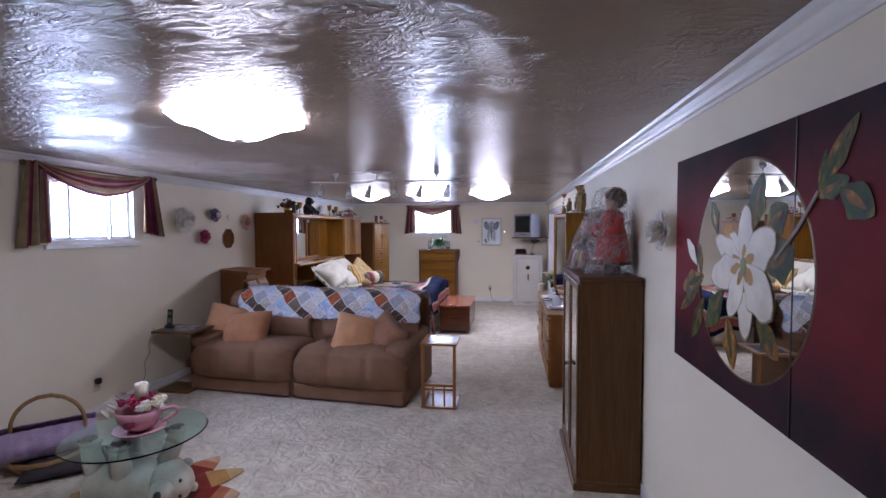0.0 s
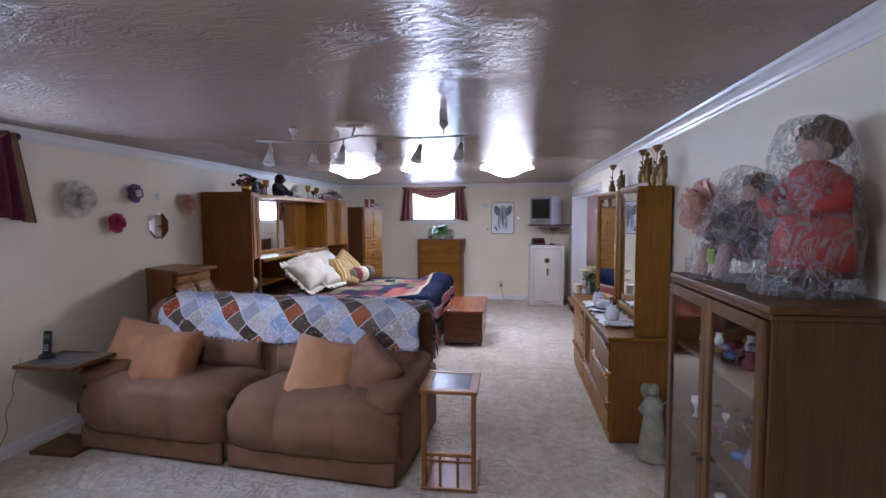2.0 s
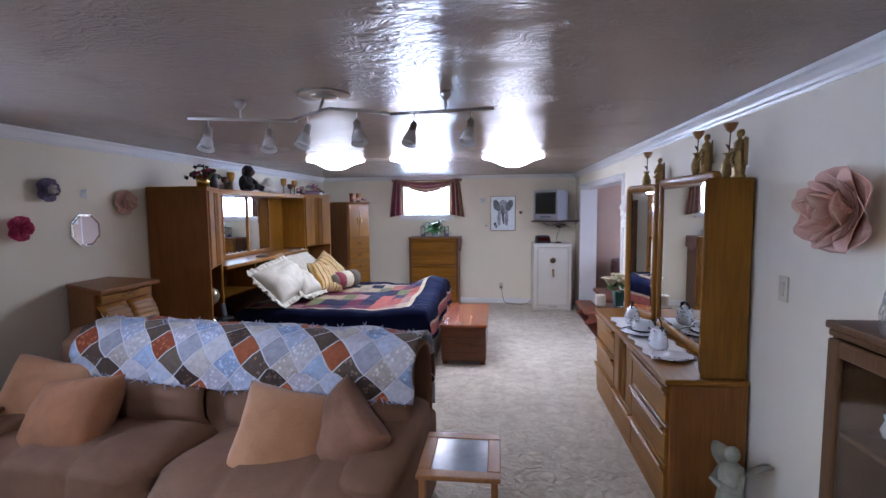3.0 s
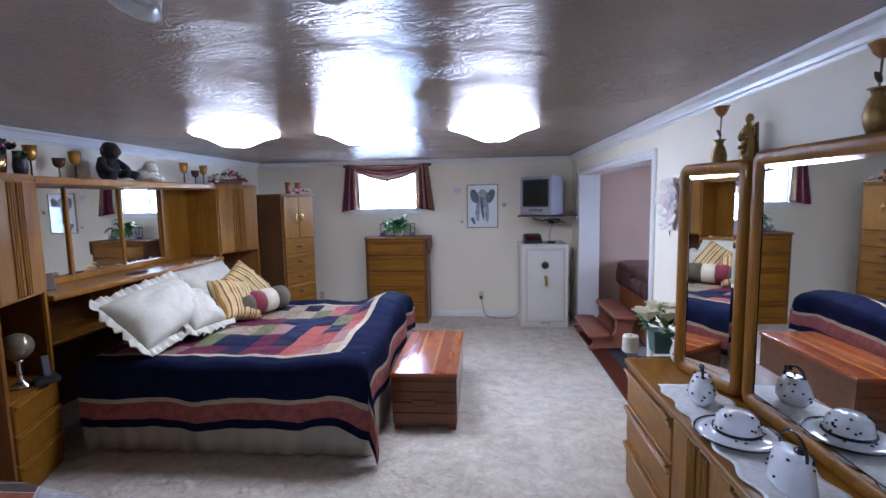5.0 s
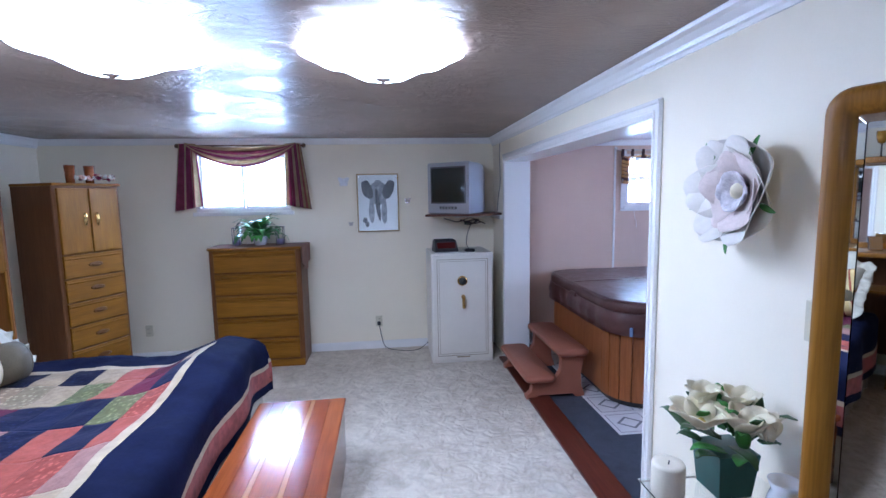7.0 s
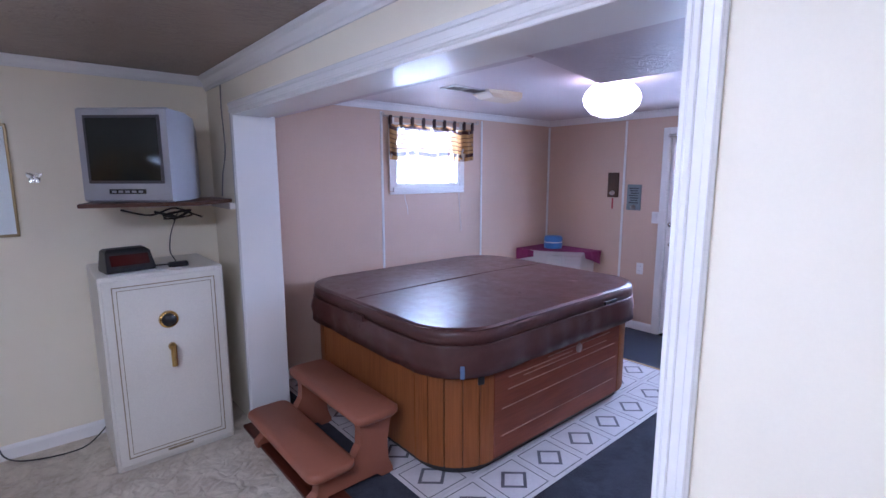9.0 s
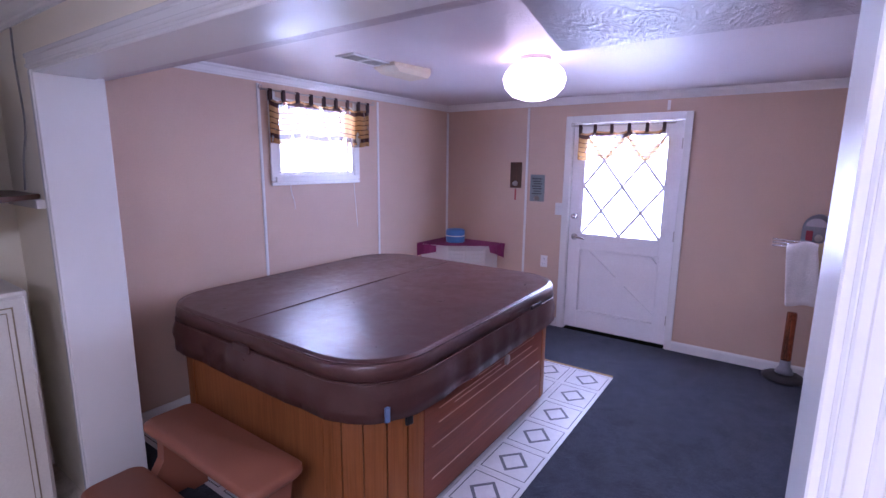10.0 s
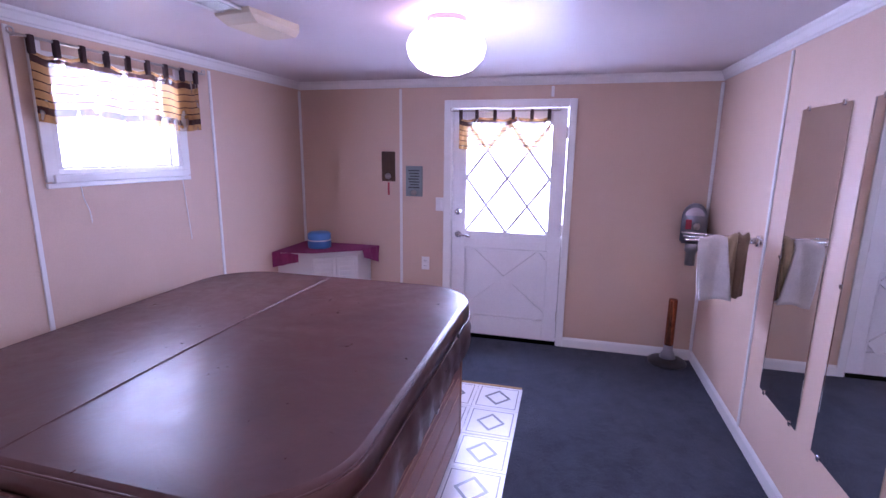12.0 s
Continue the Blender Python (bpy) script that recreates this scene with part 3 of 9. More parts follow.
def baseboard(p0, p1, inward, h=0.085):
    p0, p1, inward = Vector((*p0, 0)), Vector((*p1, 0)), Vector((*inward, 0))
    prof = [(0.001, 0), (0.013, 0), (0.013, h - 0.02), (0.008, h - 0.006), (0.004, h), (0.001, h)]
    rings = [[p + inward * a + Vector((0, 0, b)) for a, b in prof] for p in (p0, p1)]
    return solo("baseboard", loft(rings), trim_paint, "white painted baseboard", "baseboard", kind="structure")


baseboard((LX, BY), (LX, FY), (1, 0))
baseboard((RX, BY), (RX, OPY0 - 0.06), (-1, 0))
baseboard((LX, FY), (RX, FY), (0, -1))
baseboard((LX, BY), (RX, BY), (0, 1))
baseboard((TX0 + 0.01, FY - 0.003), (TX1, FY - 0.003), (0, -1))
baseboard((TX1, TY0), (TX1, DOOR[0] - 0.03), (-1, 0))
baseboard((TX1, DOOR[1] + 0.06), (TX1, FY), (-1, 0))
baseboard((TX0 + 0.01, TY0), (TX1, TY0), (0, 1))

# casing and jambs of the opening
cas = thing("trim_opening", "white painted casing and jambs round the wide opening", "casing", kind="structure")
part("jamb", box(RX - 0.008, TX0 + 0.008, OPY1 - 0.012, OPY1 + 0.02, 0, OPZ + 0.01, 0.003), trim_paint, cas)
part("jamb", box(RX - 0.008, TX0 + 0.008, OPY0 - 0.02, OPY0 + 0.012, 0, OPZ + 0.01, 0.003), trim_paint, cas)
part("head_jamb", box(RX - 0.008, TX0 - 0.03, OPY0 + 0.01, OPY1 - 0.01, OPZ - 0.012, OPZ + 0.012, 0.003), trim_paint, cas)
part("casing", join(box(RX - 0.014, RX, OPY0 - 0.062, OPY0, 0, OPZ + 0.06, 0.004), box(RX - 0.02, RX - 0.012, OPY0 - 0.058, OPY0 - 0.04, 0, OPZ + 0.05, 0.003), box(RX - 0.02, RX - 0.012, OPY0 - 0.022, OPY0 - 0.006, 0, OPZ + 0.01, 0.003)), trim_paint, cas)
part("casing", join(box(RX - 0.0145, RX, OPY0 - 0.06, OPY1 + 0.03, OPZ, OPZ + 0.062, 0.004), box(RX - 0.02, RX - 0.012, OPY0 - 0.05, OPY1 + 0.03, OPZ + 0.042, OPZ + 0.06, 0.003), box(RX - 0.02, RX - 0.012, OPY0 - 0.02, OPY1 + 0.03, OPZ + 0.006, OPZ + 0.02, 0.003)), trim_paint, cas)
part("casing", box(RX - 0.013, RX, OPY1, OPY1 + 0.03, 0, OPZ, 0.004), trim_paint, cas)

# battens between the wall panels of the tub room
for i, bx in enumerate((2.39, 3.60)):
    solo("trim_batten", box(bx - 0.012, bx + 0.012, FY - 0.012, FY - 0.003, 0.085, 2.13, 0.003), trim_paint, "white batten over a panel joint", "batten", kind="structure")
for by in (9.785,):
    solo("trim_batten", box(TX1 - 0.009, TX1, by - 0.012, by + 0.012, 0.085, 2.13, 0.003), trim_paint, "white batten over a panel joint", "batten", kind="structure")
solo("trim_batten", box(TX1 - 0.009, TX1, 8.52, 8.544, 2.05, 2.13, 0.003), trim_paint, "short white batten above the door", "batten", kind="structure")
solo("trim_batten", box(TX1 - 0.022, TX1, FY - 0.025, FY - 0.004, 0.085, 2.13, 0.005), trim_paint, "white corner batten", "batten", kind="structure")
solo("trim_batten", box(TX1 - 0.022, TX1, TY0, TY0 + 0.022, 0.085, 2.13, 0.005), trim_paint, "white corner batten", "batten", kind="structure")
solo("trim_batten", box(3.595, 3.619, TY0, TY0 + 0.009, 0.085, 2.13, 0.003), trim_paint, "white batten over a panel joint", "batten", kind="structure")

# bright overcast daylight outside the windows
daylight = glow("bright hazy daylight", (0.60, 0.74, 1.0), WINDOW_GLOW)
shaded_day = glow("hazy daylight in a deep window well", (0.60, 0.74, 1.0), WINDOW_GLOW * 0.9)


def window_unit(name, hole, along, at, out, label, sliders=(0.5,), frame_w=0.04, sash_w=0.022, beyond=None):
    """A window in its opening: frame, sill, sashes and panes; out is +1 or -1 along the wall's normal."""
    a0, a1, z0, z1 = hole
    w = thing(name, label, "window", kind="structure")

    def bx(lo, hi, c, d, d0, d1, bev=0.003):
        t0, t1 = sorted((at + out * d0, at + out * d1))
        return box(lo, hi, t0, t1, c, d, bev) if along == "x" else box(t0, t1, lo, hi, c, d, bev)

    f = frame_w
    part("window_frame", join(bx(a0, a1, z0, z0 + f, -0.012, 0.10), bx(a0, a1, z1 - f, z1, -0.012, 0.10), bx(a0, a0 + f, z0 + f, z1 - f, -0.012, 0.10), bx(a1 - f, a1, z0 + f, z1 - f, -0.012, 0.10)), trim_paint, w)
    part("window_sill", bx(a0 - 0.03, a1 + 0.03, z0 - 0.035, z0 + 0.004, -0.03, 0.06), trim_paint, w)
    edges = [a0 + f, *[a0 + (a1 - a0) * s for s in sliders], a1 - f]
    for i, (p, q) in enumerate(zip(edges, edges[1:])):
        d = 0.04 + 0.02 * (i % 2)
        s = part("sash", join(bx(p, q, z0 + f, z0 + f + sash_w, d, d + 0.02), bx(p, q, z1 - f - sash_w, z1 - f, d, d + 0.02), bx(p, p + sash_w, z0 + f, z1 - f, d, d + 0.02), bx(q - sash_w, q, z0 + f, z1 - f, d, d + 0.02)), white_plastic, w)
        g = part("pane", bx(p + 0.02, q - 0.02, z0 + f + 0.02, z1 - f - 0.02, d + 0.008, d + 0.012, 0), pane_glass, s)
        g.visible_shadow = False
    lo, hi = (a0 - 0.05, a1 + 0.05)
    b = solo("backdrop", bx(lo, hi, z0 - 0.05, z1 + 0.05, 0.17, 0.18, 0), beyond or daylight, "bright hazy daylight outside the window", "sky", kind="structure")
    return w


window_unit("window_1", WIN_L, "y", LX, -1, "white sliding basement window high in the wall", (0.28, 0.72))
window_unit("window_2", WIN_F, "x", FY, 1, "white sliding basement window above the chest of drawers")
window_unit("window_3", WIN_T, "x", FY - 0.003, 1, "white basement window above the hot tub", (), 0.028, 0.012, shaded_day)
wt = thing("trim_window", "white casing round the tub room window", "casing", kind="structure")
a0, a1, z0, z1 = WIN_T
for q in ((a0 - 0.06, a1 + 0.06, z0 - 0.06, z0 - 0.036), (a0 - 0.06, a0, z0 - 0.03, z1 + 0.04), (a1, a1 + 0.06, z0 - 0.03, z1 + 0.04)):
    part("casing", box(q[0], q[1], FY - 0.019, FY - 0.003, q[2], q[3], 0.003), trim_paint, wt)

# outer door with a lattice light
door = thing("door_1", "white crossbuck door with a diamond lattice window, closed", "door", kind="structure")
y0, y1, dz = DOOR[0] + 0.018, DOOR[1] - 0.018, 1.968
dx = TX1 + 0.02
gy0, gy1, gz0, gz1 = 8.52, 9.21, 0.955, 1.86
white_door = paint("white door enamel", (0.85, 0.83, 0.84), 0.35, 0.03, 3, 0.06, 90)
part("stile", box(dx, dx + 0.042, y0, gy0, 0.025, dz, 0.003), white_door, door)
part("stile", box(dx, dx + 0.042, gy1, y1, 0.025, dz, 0.003), white_door, door)
part("rail", box(dx, dx + 0.042, gy0, gy1, gz1, dz, 0.003), white_door, door)
part("rail", box(dx, dx + 0.042, gy0, gy1, 0.80, gz0, 0.003), white_door, door)
part("rail", box(dx, dx + 0.042, gy0, gy1, 0.025, 0.2, 0.003), white_door, door)
part("panel", box(dx + 0.03, dx + 0.042, gy0, gy1, 0.2, 0.80, 0.0), white_door, door)
pz0, pz1 = 0.2, 0.80


def bar(ya, za, yb, zb, w, t0, t1):
    d = Vector((0, yb - ya, zb - za))
    n = Vector((0, -d.z, d.y)).normalized() * w / 2
    ring = [Vector((0, ya, za)) + n, Vector((0, yb, zb)) + n, Vector((0, yb, zb)) - n, Vector((0, ya, za)) - n]
    bm = bmesh.new()
    a = [bm.verts.new(p + Vector((t0, 0, 0))) for p in ring]
    b = [bm.verts.new(p + Vector((t1, 0, 0))) for p in ring]
    bm.faces.new(a)
    bm.faces.new(b[::-1])
    for i in range(4):
        bm.faces.new((a[i], a[(i + 1) % 4], b[(i + 1) % 4], b[i]))
    bmesh.ops.recalc_face_normals(bm, faces=bm.faces[:])
    return bm


part("cross_brace", bar(gy0 + 0.03, pz0 + 0.03, gy1 - 0.03, pz1 - 0.03, 0.105, dx + 0.0005, dx + 0.032), white_door, door)
part("cross_brace", bar(gy0 + 0.03, pz1 - 0.03, gy1 - 0.03, pz0 + 0.03, 0.105, dx + 0.001, dx + 0.032), white_door, door)
part("panel_bead", join(box(dx - 0.004, dx + 0.012, gy0 - 0.012, gy1 + 0.012, pz1, pz1 + 0.014, 0.003), box(dx - 0.004, dx + 0.012, gy0 - 0.012, gy1 + 0.012, pz0 - 0.014, pz0, 0.003), box(dx - 0.004, dx + 0.012, gy0 - 0.014, gy0, pz0, pz1, 0.003), box(dx - 0.004, dx + 0.012, gy1, gy1 + 0.014, pz0, pz1, 0.003)), white_door, door)
gp = part("pane", box(dx + 0.02, dx + 0.024, gy0, gy1, gz0, gz1, 0), pane_glass, door)
gp.visible_shadow = False
gw, gh = gy1 - gy0, gz1 - gz0
for s in (-1, 0, 1, 2):
    ya, za = gy0 + gw * (s * 0.5), gz0
    for sg in (1, -1):
        # lattice bars cross the light in both directions, clipped to it
        pts = []
        for k in range(41):
            yy = gy0 + gw * k / 40
            zz = gz0 + gh * ((yy - ya) / gw * 1.0) if sg > 0 else gz1 - gh * ((yy - ya) / gw * 1.0)
            if gz0 <= zz <= gz1:
                pts.append((yy, zz))
        if len(pts) > 2:
            part("lattice_bar", bar(*pts[0], *pts[-1], 0.024, dx + 0.001 * (sg > 0), dx + 0.018), white_door, door)
part("door_knob", moved(lathe([(0.027, 0), (0.027, 0.006), (0.012, 0.01), (0.012, 0.03), (0.026, 0.042), (0.024, 0.06), (0.001, 0.066)], 18), pose(dx, 9.27, 1.12, 0, -90, 0)), chrome, door, "chrome deadbolt", True)
part("door_handle", join(moved(lathe([(0.03, 0), (0.03, 0.008), (0.012, 0.012), (0.012, 0.05), (0.001, 0.05)], 18), pose(dx, 9.27, 0.92, 0, -90, 0)), tube([(dx - 0.045, 9.275, 0.92), (dx - 0.05, 9.22, 0.922), (dx - 0.045, 9.16, 0.91)], 0.009)), chrome, door, "chrome lever handle", True)
for hz in (0.25, 1.0, 1.78):
    part("hinge", box(dx - 0.012, dx + 0.004, y0 - 0.008, y0 + 0.008, hz - 0.045, hz + 0.045, 0.004), nickel, door, "dark metal hinge")
dc = thing("trim_door", "white painted casing round the outer door", "casing", kind="structure")
part("casing", box(TX1 - 0.016, TX1, DOOR[0] - 0.045, DOOR[0] + 0.01, 0, 2.035, 0.004), trim_paint, dc)
part("casing", box(TX1 - 0.016, TX1, DOOR[1] - 0.01, DOOR[1] + 0.055, 0, 2.035, 0.004), trim_paint, dc)
part("casing", box(TX1 - 0.0165, TX1, DOOR[0] + 0.01, DOOR[1] - 0.01, 1.972, 2.035, 0.004), trim_paint, dc)
part("jamb", box(TX1, TX1 + 0.14, DOOR[0], DOOR[0] + 0.016, 0, 1.985, 0), trim_paint, dc)
part("jamb", box(TX1, TX1 + 0.14, DOOR[1] - 0.016, DOOR[1], 0, 1.985, 0), trim_paint, dc)
part("jamb", box(TX1, TX1 + 0.14, DOOR[0] + 0.016, DOOR[1] - 0.016, 1.97, 1.985, 0), trim_paint, dc)
solo("backdrop", box(TX1 + 0.17, TX1 + 0.18, DOOR[0] - 0.05, DOOR[1] + 0.05, 0.9, 2.0, 0), daylight, "bright hazy daylight outside the door", "sky", kind="structure")

# ---- bedroom: lamps ----
lamp_glass = glow("lit white lamp glass", (0.88, 0.91, 1.0), LAMP_GLOW)
near_glass = glow("softly lit white lamp glass", (0.88, 0.91, 1.0), LAMP_GLOW * 0.65)
weak_glass = glow("dimly lit white lamp glass", (0.88, 0.92, 1.0), LAMP_GLOW * 0.27)


def ceiling_lamp(x, y, lit):
    t = thing("ceiling_light", "flush ceiling light with a scalloped white glass bowl, lit", "ceiling light", pose(x, y, CZ), "scalloped ceiling lights")
    part("canopy", lathe([(0.11, 0), (0.11, -0.02), (0.09, -0.03), (0.001, -0.03)], 24), nickel, t, "metal canopy", True)
    prof = [(0.30, -0.016), (0.325, -0.022), (0.31, -0.03), (0.265, -0.04), (0.215, -0.056), (0.16, -0.084), (0.10, -0.112), (0.05, -0.122), (0.02, -0.124)]
    part("bowl", lathe(prof, 96, 0.03, 8), lit, t, "glowing frosted glass bowl", True)
    part("finial", lathe([(0.001, -0.118), (0.032, -0.12), (0.034, -0.124), (0.012, -0.13), (0.006, -0.138), (0.001, -0.139)], 16), nickel, t, "dark metal finial", True)
    for k in range(12):
        a = 2 * math.pi * (k + 0.5) / 12
        part("clip", moved(blob(0.005, 0.005, 0.004, 0, 0, 6), pose(0.262 * math.cos(a), 0.262 * math.sin(a), -0.043)), bronze, t, "small metal stud")
    return t


for lx, ly, lit in ((-1.16, 2.255, near_glass), (-2.094, 7.63, weak_glass), (-1.147, 7.69, lamp_glass), (-0.127, 7.72, near_glass)):
    ceiling_lamp(lx, ly, lit)

track = thing("track_light", "brushed nickel zigzag track light with six glass heads, unlit", "track light", pose(0, 0, CZ))
BARS = [((-1.84, 4.70), (-1.34, 4.86)), ((-1.33, 4.82), (-1.07, 4.60)), ((-1.06, 4.59), (-0.82, 4.74)), ((-0.82, 4.77), (-0.30, 4.72))]
zb = -0.095
for (ax, ay), (bx, by) in BARS:
    part("rail", tube([(ax, ay, zb), (bx, by, zb)], 0.008, 10), nickel, track, "", True)
for (ax, ay), (bx, by) in (((-1.34, 4.86), (-1.33, 4.82)), ((-0.82, 4.74), (-0.82, 4.77))):
    part("connector", tube([(ax, ay, zb), (bx, by, zb)], 0.009, 8), nickel, track, "", True)
part("canopy", moved(lathe([(0.065, 0), (0.065, -0.012), (0.045, -0.022), (0.001, -0.024)], 20), pose(-1.13, 4.72, 0)), nickel, track, "round ceiling canopy", True)
part("ceiling_plate", moved(lathe([(0.13, 0), (0.13, -0.005), (0.12, -0.008), (0.001, -0.008)], 28), pose(-1.13, 4.72, 0)), nickel, track, "", True)
part("stem", tube([(-1.13, 4.72, -0.01), (-1.13, 4.65, zb)], 0.007, 8), nickel, track, "", True)
for sx, sy in ((-1.60, 4.775), (-0.53, 4.742)):
    part("support", join(tube([(sx, sy, 0), (sx, sy, zb)], 0.006, 8), moved(lathe([(0.026, 0), (0.03, -0.012), (0.022, -0.03), (0.008, -0.045), (0.001, -0.046)], 14), pose(sx, sy, 0))), nickel, track, "", True)


def spot_head(x, y, turn):
    drop = 0.055
    e = part("lamp_head", join(tube([(x, y, zb), (x, y, zb - drop)], 0.004, 6), moved(lathe([(0.012, 0.01), (0.018, 0.0), (0.018, -0.03), (0.022, -0.035), (0.022, -0.05), (0.001, -0.05)], 14), pose(x, y, zb - drop) @ pose(0, 0, 0, 24, 0, turn))), nickel, track, "nickel swivel head", True)
    part("shade", moved(lathe([(0.018, -0.045), (0.025, -0.055), (0.03, -0.07), (0.036, -0.098), (0.041, -0.112), (0.038, -0.112), (0.028, -0.075), (0.017, -0.055)], 20), pose(x, y, zb - drop) @ pose(0, 0, 0, 24, 0, turn)), frost_glass, e, "white glass bell shade", True)
    part("bulb", moved(lathe([(0.001, -0.06), (0.016, -0.064), (0.025, -0.092), (0.024, -0.098), (0.001, -0.10)], 14), pose(x, y, zb - drop) @ pose(0, 0, 0, 24, 0, turn)), china, e, "reflector bulb", True)


for hx, hy, tr in ((-1.75, 4.73, 190), (-1.47, 4.82, 200), (-1.22, 4.73, 160), (-0.95, 4.66, 210), (-0.69, 4.757, 150), (-0.41, 4.73, 160)):
    spot_head(hx, hy, tr)


# ---- case furniture ----
def bail_pull(parent, x, y, z, w=0.07):
    part("handle", tube([(x - w / 2, y, z), (x - w / 2, y - 0.018, z - 0.004), (x, y - 0.022, z - 0.012), (x + w / 2, y - 0.018, z - 0.004), (x + w / 2, y, z)], 0.004, 6), brass, parent, "brass bail handle", True)


def drawer(parent, x0, x1, z0, z1, y, mat_front=None, lips=True):
    d = part("drawer", box(x0, x1, y - 0.018, y + 0.002, z0, z1, 0.004), mat_front or oak_x, parent)
    if lips:
        part("drawer_pull", join(box(x0 + 0.004, x1 - 0.004, y - 0.042, y - 0.017, z1 - 0.026, z1 - 0.006, 0.006), box(x0 + 0.004, x1 - 0.004, y - 0.03, y - 0.017, z1 - 0.056, z1 - 0.042, 0.005)), oak_x, d, "moulded oak finger pull")
    return d


# dresser with a three-part mirror against the long wall; its front faces the bed
D0, D1, DH, DF = 4.955, 6.79, 0.76, 0.60
dres = thing("dresser", "long golden oak dresser with ribbed drawer fronts and two centre doors", "dresser", pose(DF, D1, 0, 0, 0, -90))
W, DD = D1 - D0, RX - DF - 0.015
part("body", box(0.01, W - 0.01, 0.02, DD, 0.0, DH - 0.03, 0.006), wood("reddish oak side", (0.16, 0.055, 0.014), (0.30, 0.12, 0.03), 0.4), dres)
part("top", box(0, W, -0.012, DD, DH - 0.032, DH, 0.012, 3), oak_x, dres, "rounded oak top")
part("plinth", box(0.005, W - 0.005, 0.012, 0.03, 0.0, 0.06, 0.003), oak_x, dres)
for xa, xb in ((0.025, 0.66), (W - 0.66, W - 0.025)):
    hs = (0.065, 0.285, 0.50, 0.72)
    for a, b in zip(hs, hs[1:]):
        drawer(dres, xa, xb, a + 0.008, b - 0.004, 0.02)
drawer(dres, 0.675, W - 0.675, 0.073, 0.281, 0.02)
for xa, xb in ((0.675, W / 2 - 0.004), (W / 2 + 0.004, W - 0.675)):
    dd = part("door", box(xa, xb, 0.002, 0.022, 0.293, 0.716, 0.004), oak, dres)
    mid = xa < W / 2 - 0.1
    rx = (xb - 0.085) if mid else (xa + 0.01)
    for k in range(4):
        part("rib", box(rx + k * 0.02, rx + 0.012 + k * 0.02, -0.006, 0.004, 0.30, 0.71, 0.004), oak, dd)


def mirror_leaf(parent, w, h, m, name):
    f = 0.058

    def outline(d, y, r):
        return [(x, y, z) for x, z in rounded(d, w - d, d, h - d, r)]

    rings = [outline(0, 0.02, 0.05), outline(0, -0.010, 0.05), outline(0.006, -0.019, 0.046), outline(0.018, -0.023, 0.038), outline(f - 0.018, -0.021, 0.02), outline(f - 0.008, -0.014, 0.012), outline(f, -0.008, 0.006), outline(f, 0.02, 0.006), outline(0, 0.02, 0.05)]
    fr = part(name, moved(loft(rings, False), m), oak, parent, "rounded oak mirror frame", True)
    part("backing", moved(box(0.012, w - 0.012, 0.012, 0.019, 0.012, h - 0.012, 0), m), oak_dark, fr)
    part("mirror_glass", moved(box(f - 0.004, w - f + 0.004, -0.006, 0.0, f - 0.004, h - f + 0.004, 0), m), mirror, fr, "bevelled mirror glass")
    e = 0.016
    bevel = loft([[(x, -0.0062, z) for x, z in rounded(f, w - f, f, h - f, 0.004)], [(x, -0.0085, z) for x, z in rounded(f + e, w - f - e, f + e, h - f - e, 0.004)]], False)
    part("mirror_bevel", moved(bevel, m), mirror, fr, "bright bevelled border")
    return fr


tri = thing("dresser_mirror", "three-part oak mirror with angled wings on the dresser", "mirror", pose(0, 0, DH + 0.002))
# centre leaf, then the two wings hinged forward
mirror_leaf(tri, 0.94, 1.10, pose(0.94, 6.195, 0, 0, 0, -90), "centre_leaf")
mirror_leaf(tri, 0.425, 1.075, pose(0.81, 6.625, 0, 0, 0, -73), "wing_leaf")
mirror_leaf(tri, 0.30, 1.045, pose(0.955, 5.25, 0, 0, 0, -90 - 34), "wing_leaf")
part("side_case", prism([(0.77, 4.985), (1.0, 4.985), (1.0, 5.25), (0.965, 5.25)], 0, 1.03, 0.006), oak, tri, "oak side case")
part("side_case", prism([(0.845, 6.615), (1.0, 6.615), (1.0, 6.25), (0.955, 6.25)], 0, 1.03, 0.006), oak, tri, "oak side case")
part("back_panel", box(0.985, 1.0, 5.25, 6.33, 0, 1.08, 0.003), oak_dark, tri)
part("top_shelf", prism([(0.77, 4.985), (1.002, 4.985), (1.002, 5.25), (0.965, 5.25)], 1.03, 1.045, 0.004), oak, tri)
part("top_shelf", prism([(0.845, 6.615), (1.002, 6.615), (1.002, 6.25), (0.955, 6.25)], 1.03, 1.045, 0.004), oak, tri)

# glass and wire plant stand at the end of the dresser
pst2 = thing("plant_stand", "small wire stand with a glass shelf beside the dresser", "plant stand", pose(0, 0, 0))
part("shelf", box(0.61, 0.98, 6.805, 6.985, DH - 0.006, DH - 0.001, 0.002), pane_glass, pst2, "clear glass shelf")
for px, py in ((0.70, 6.815), (0.97, 6.815), (0.70, 6.975), (0.97, 6.975)):
    part("leg", tube([(px, py, 0), (px, py, DH - 0.005)], 0.003, 8), nickel, pst2, "", True)
for py in (6.815, 6.975):
    part("rail", tube([(0.70, py, 0.25), (0.97, py, 0.25)], 0.0025, 6), nickel, pst2, "", True)
    part("shelf_rail", tube([(0.615, py, DH - 0.009), (0.975, py, DH - 0.009)], 0.003, 6), nickel, pst2, "", True)

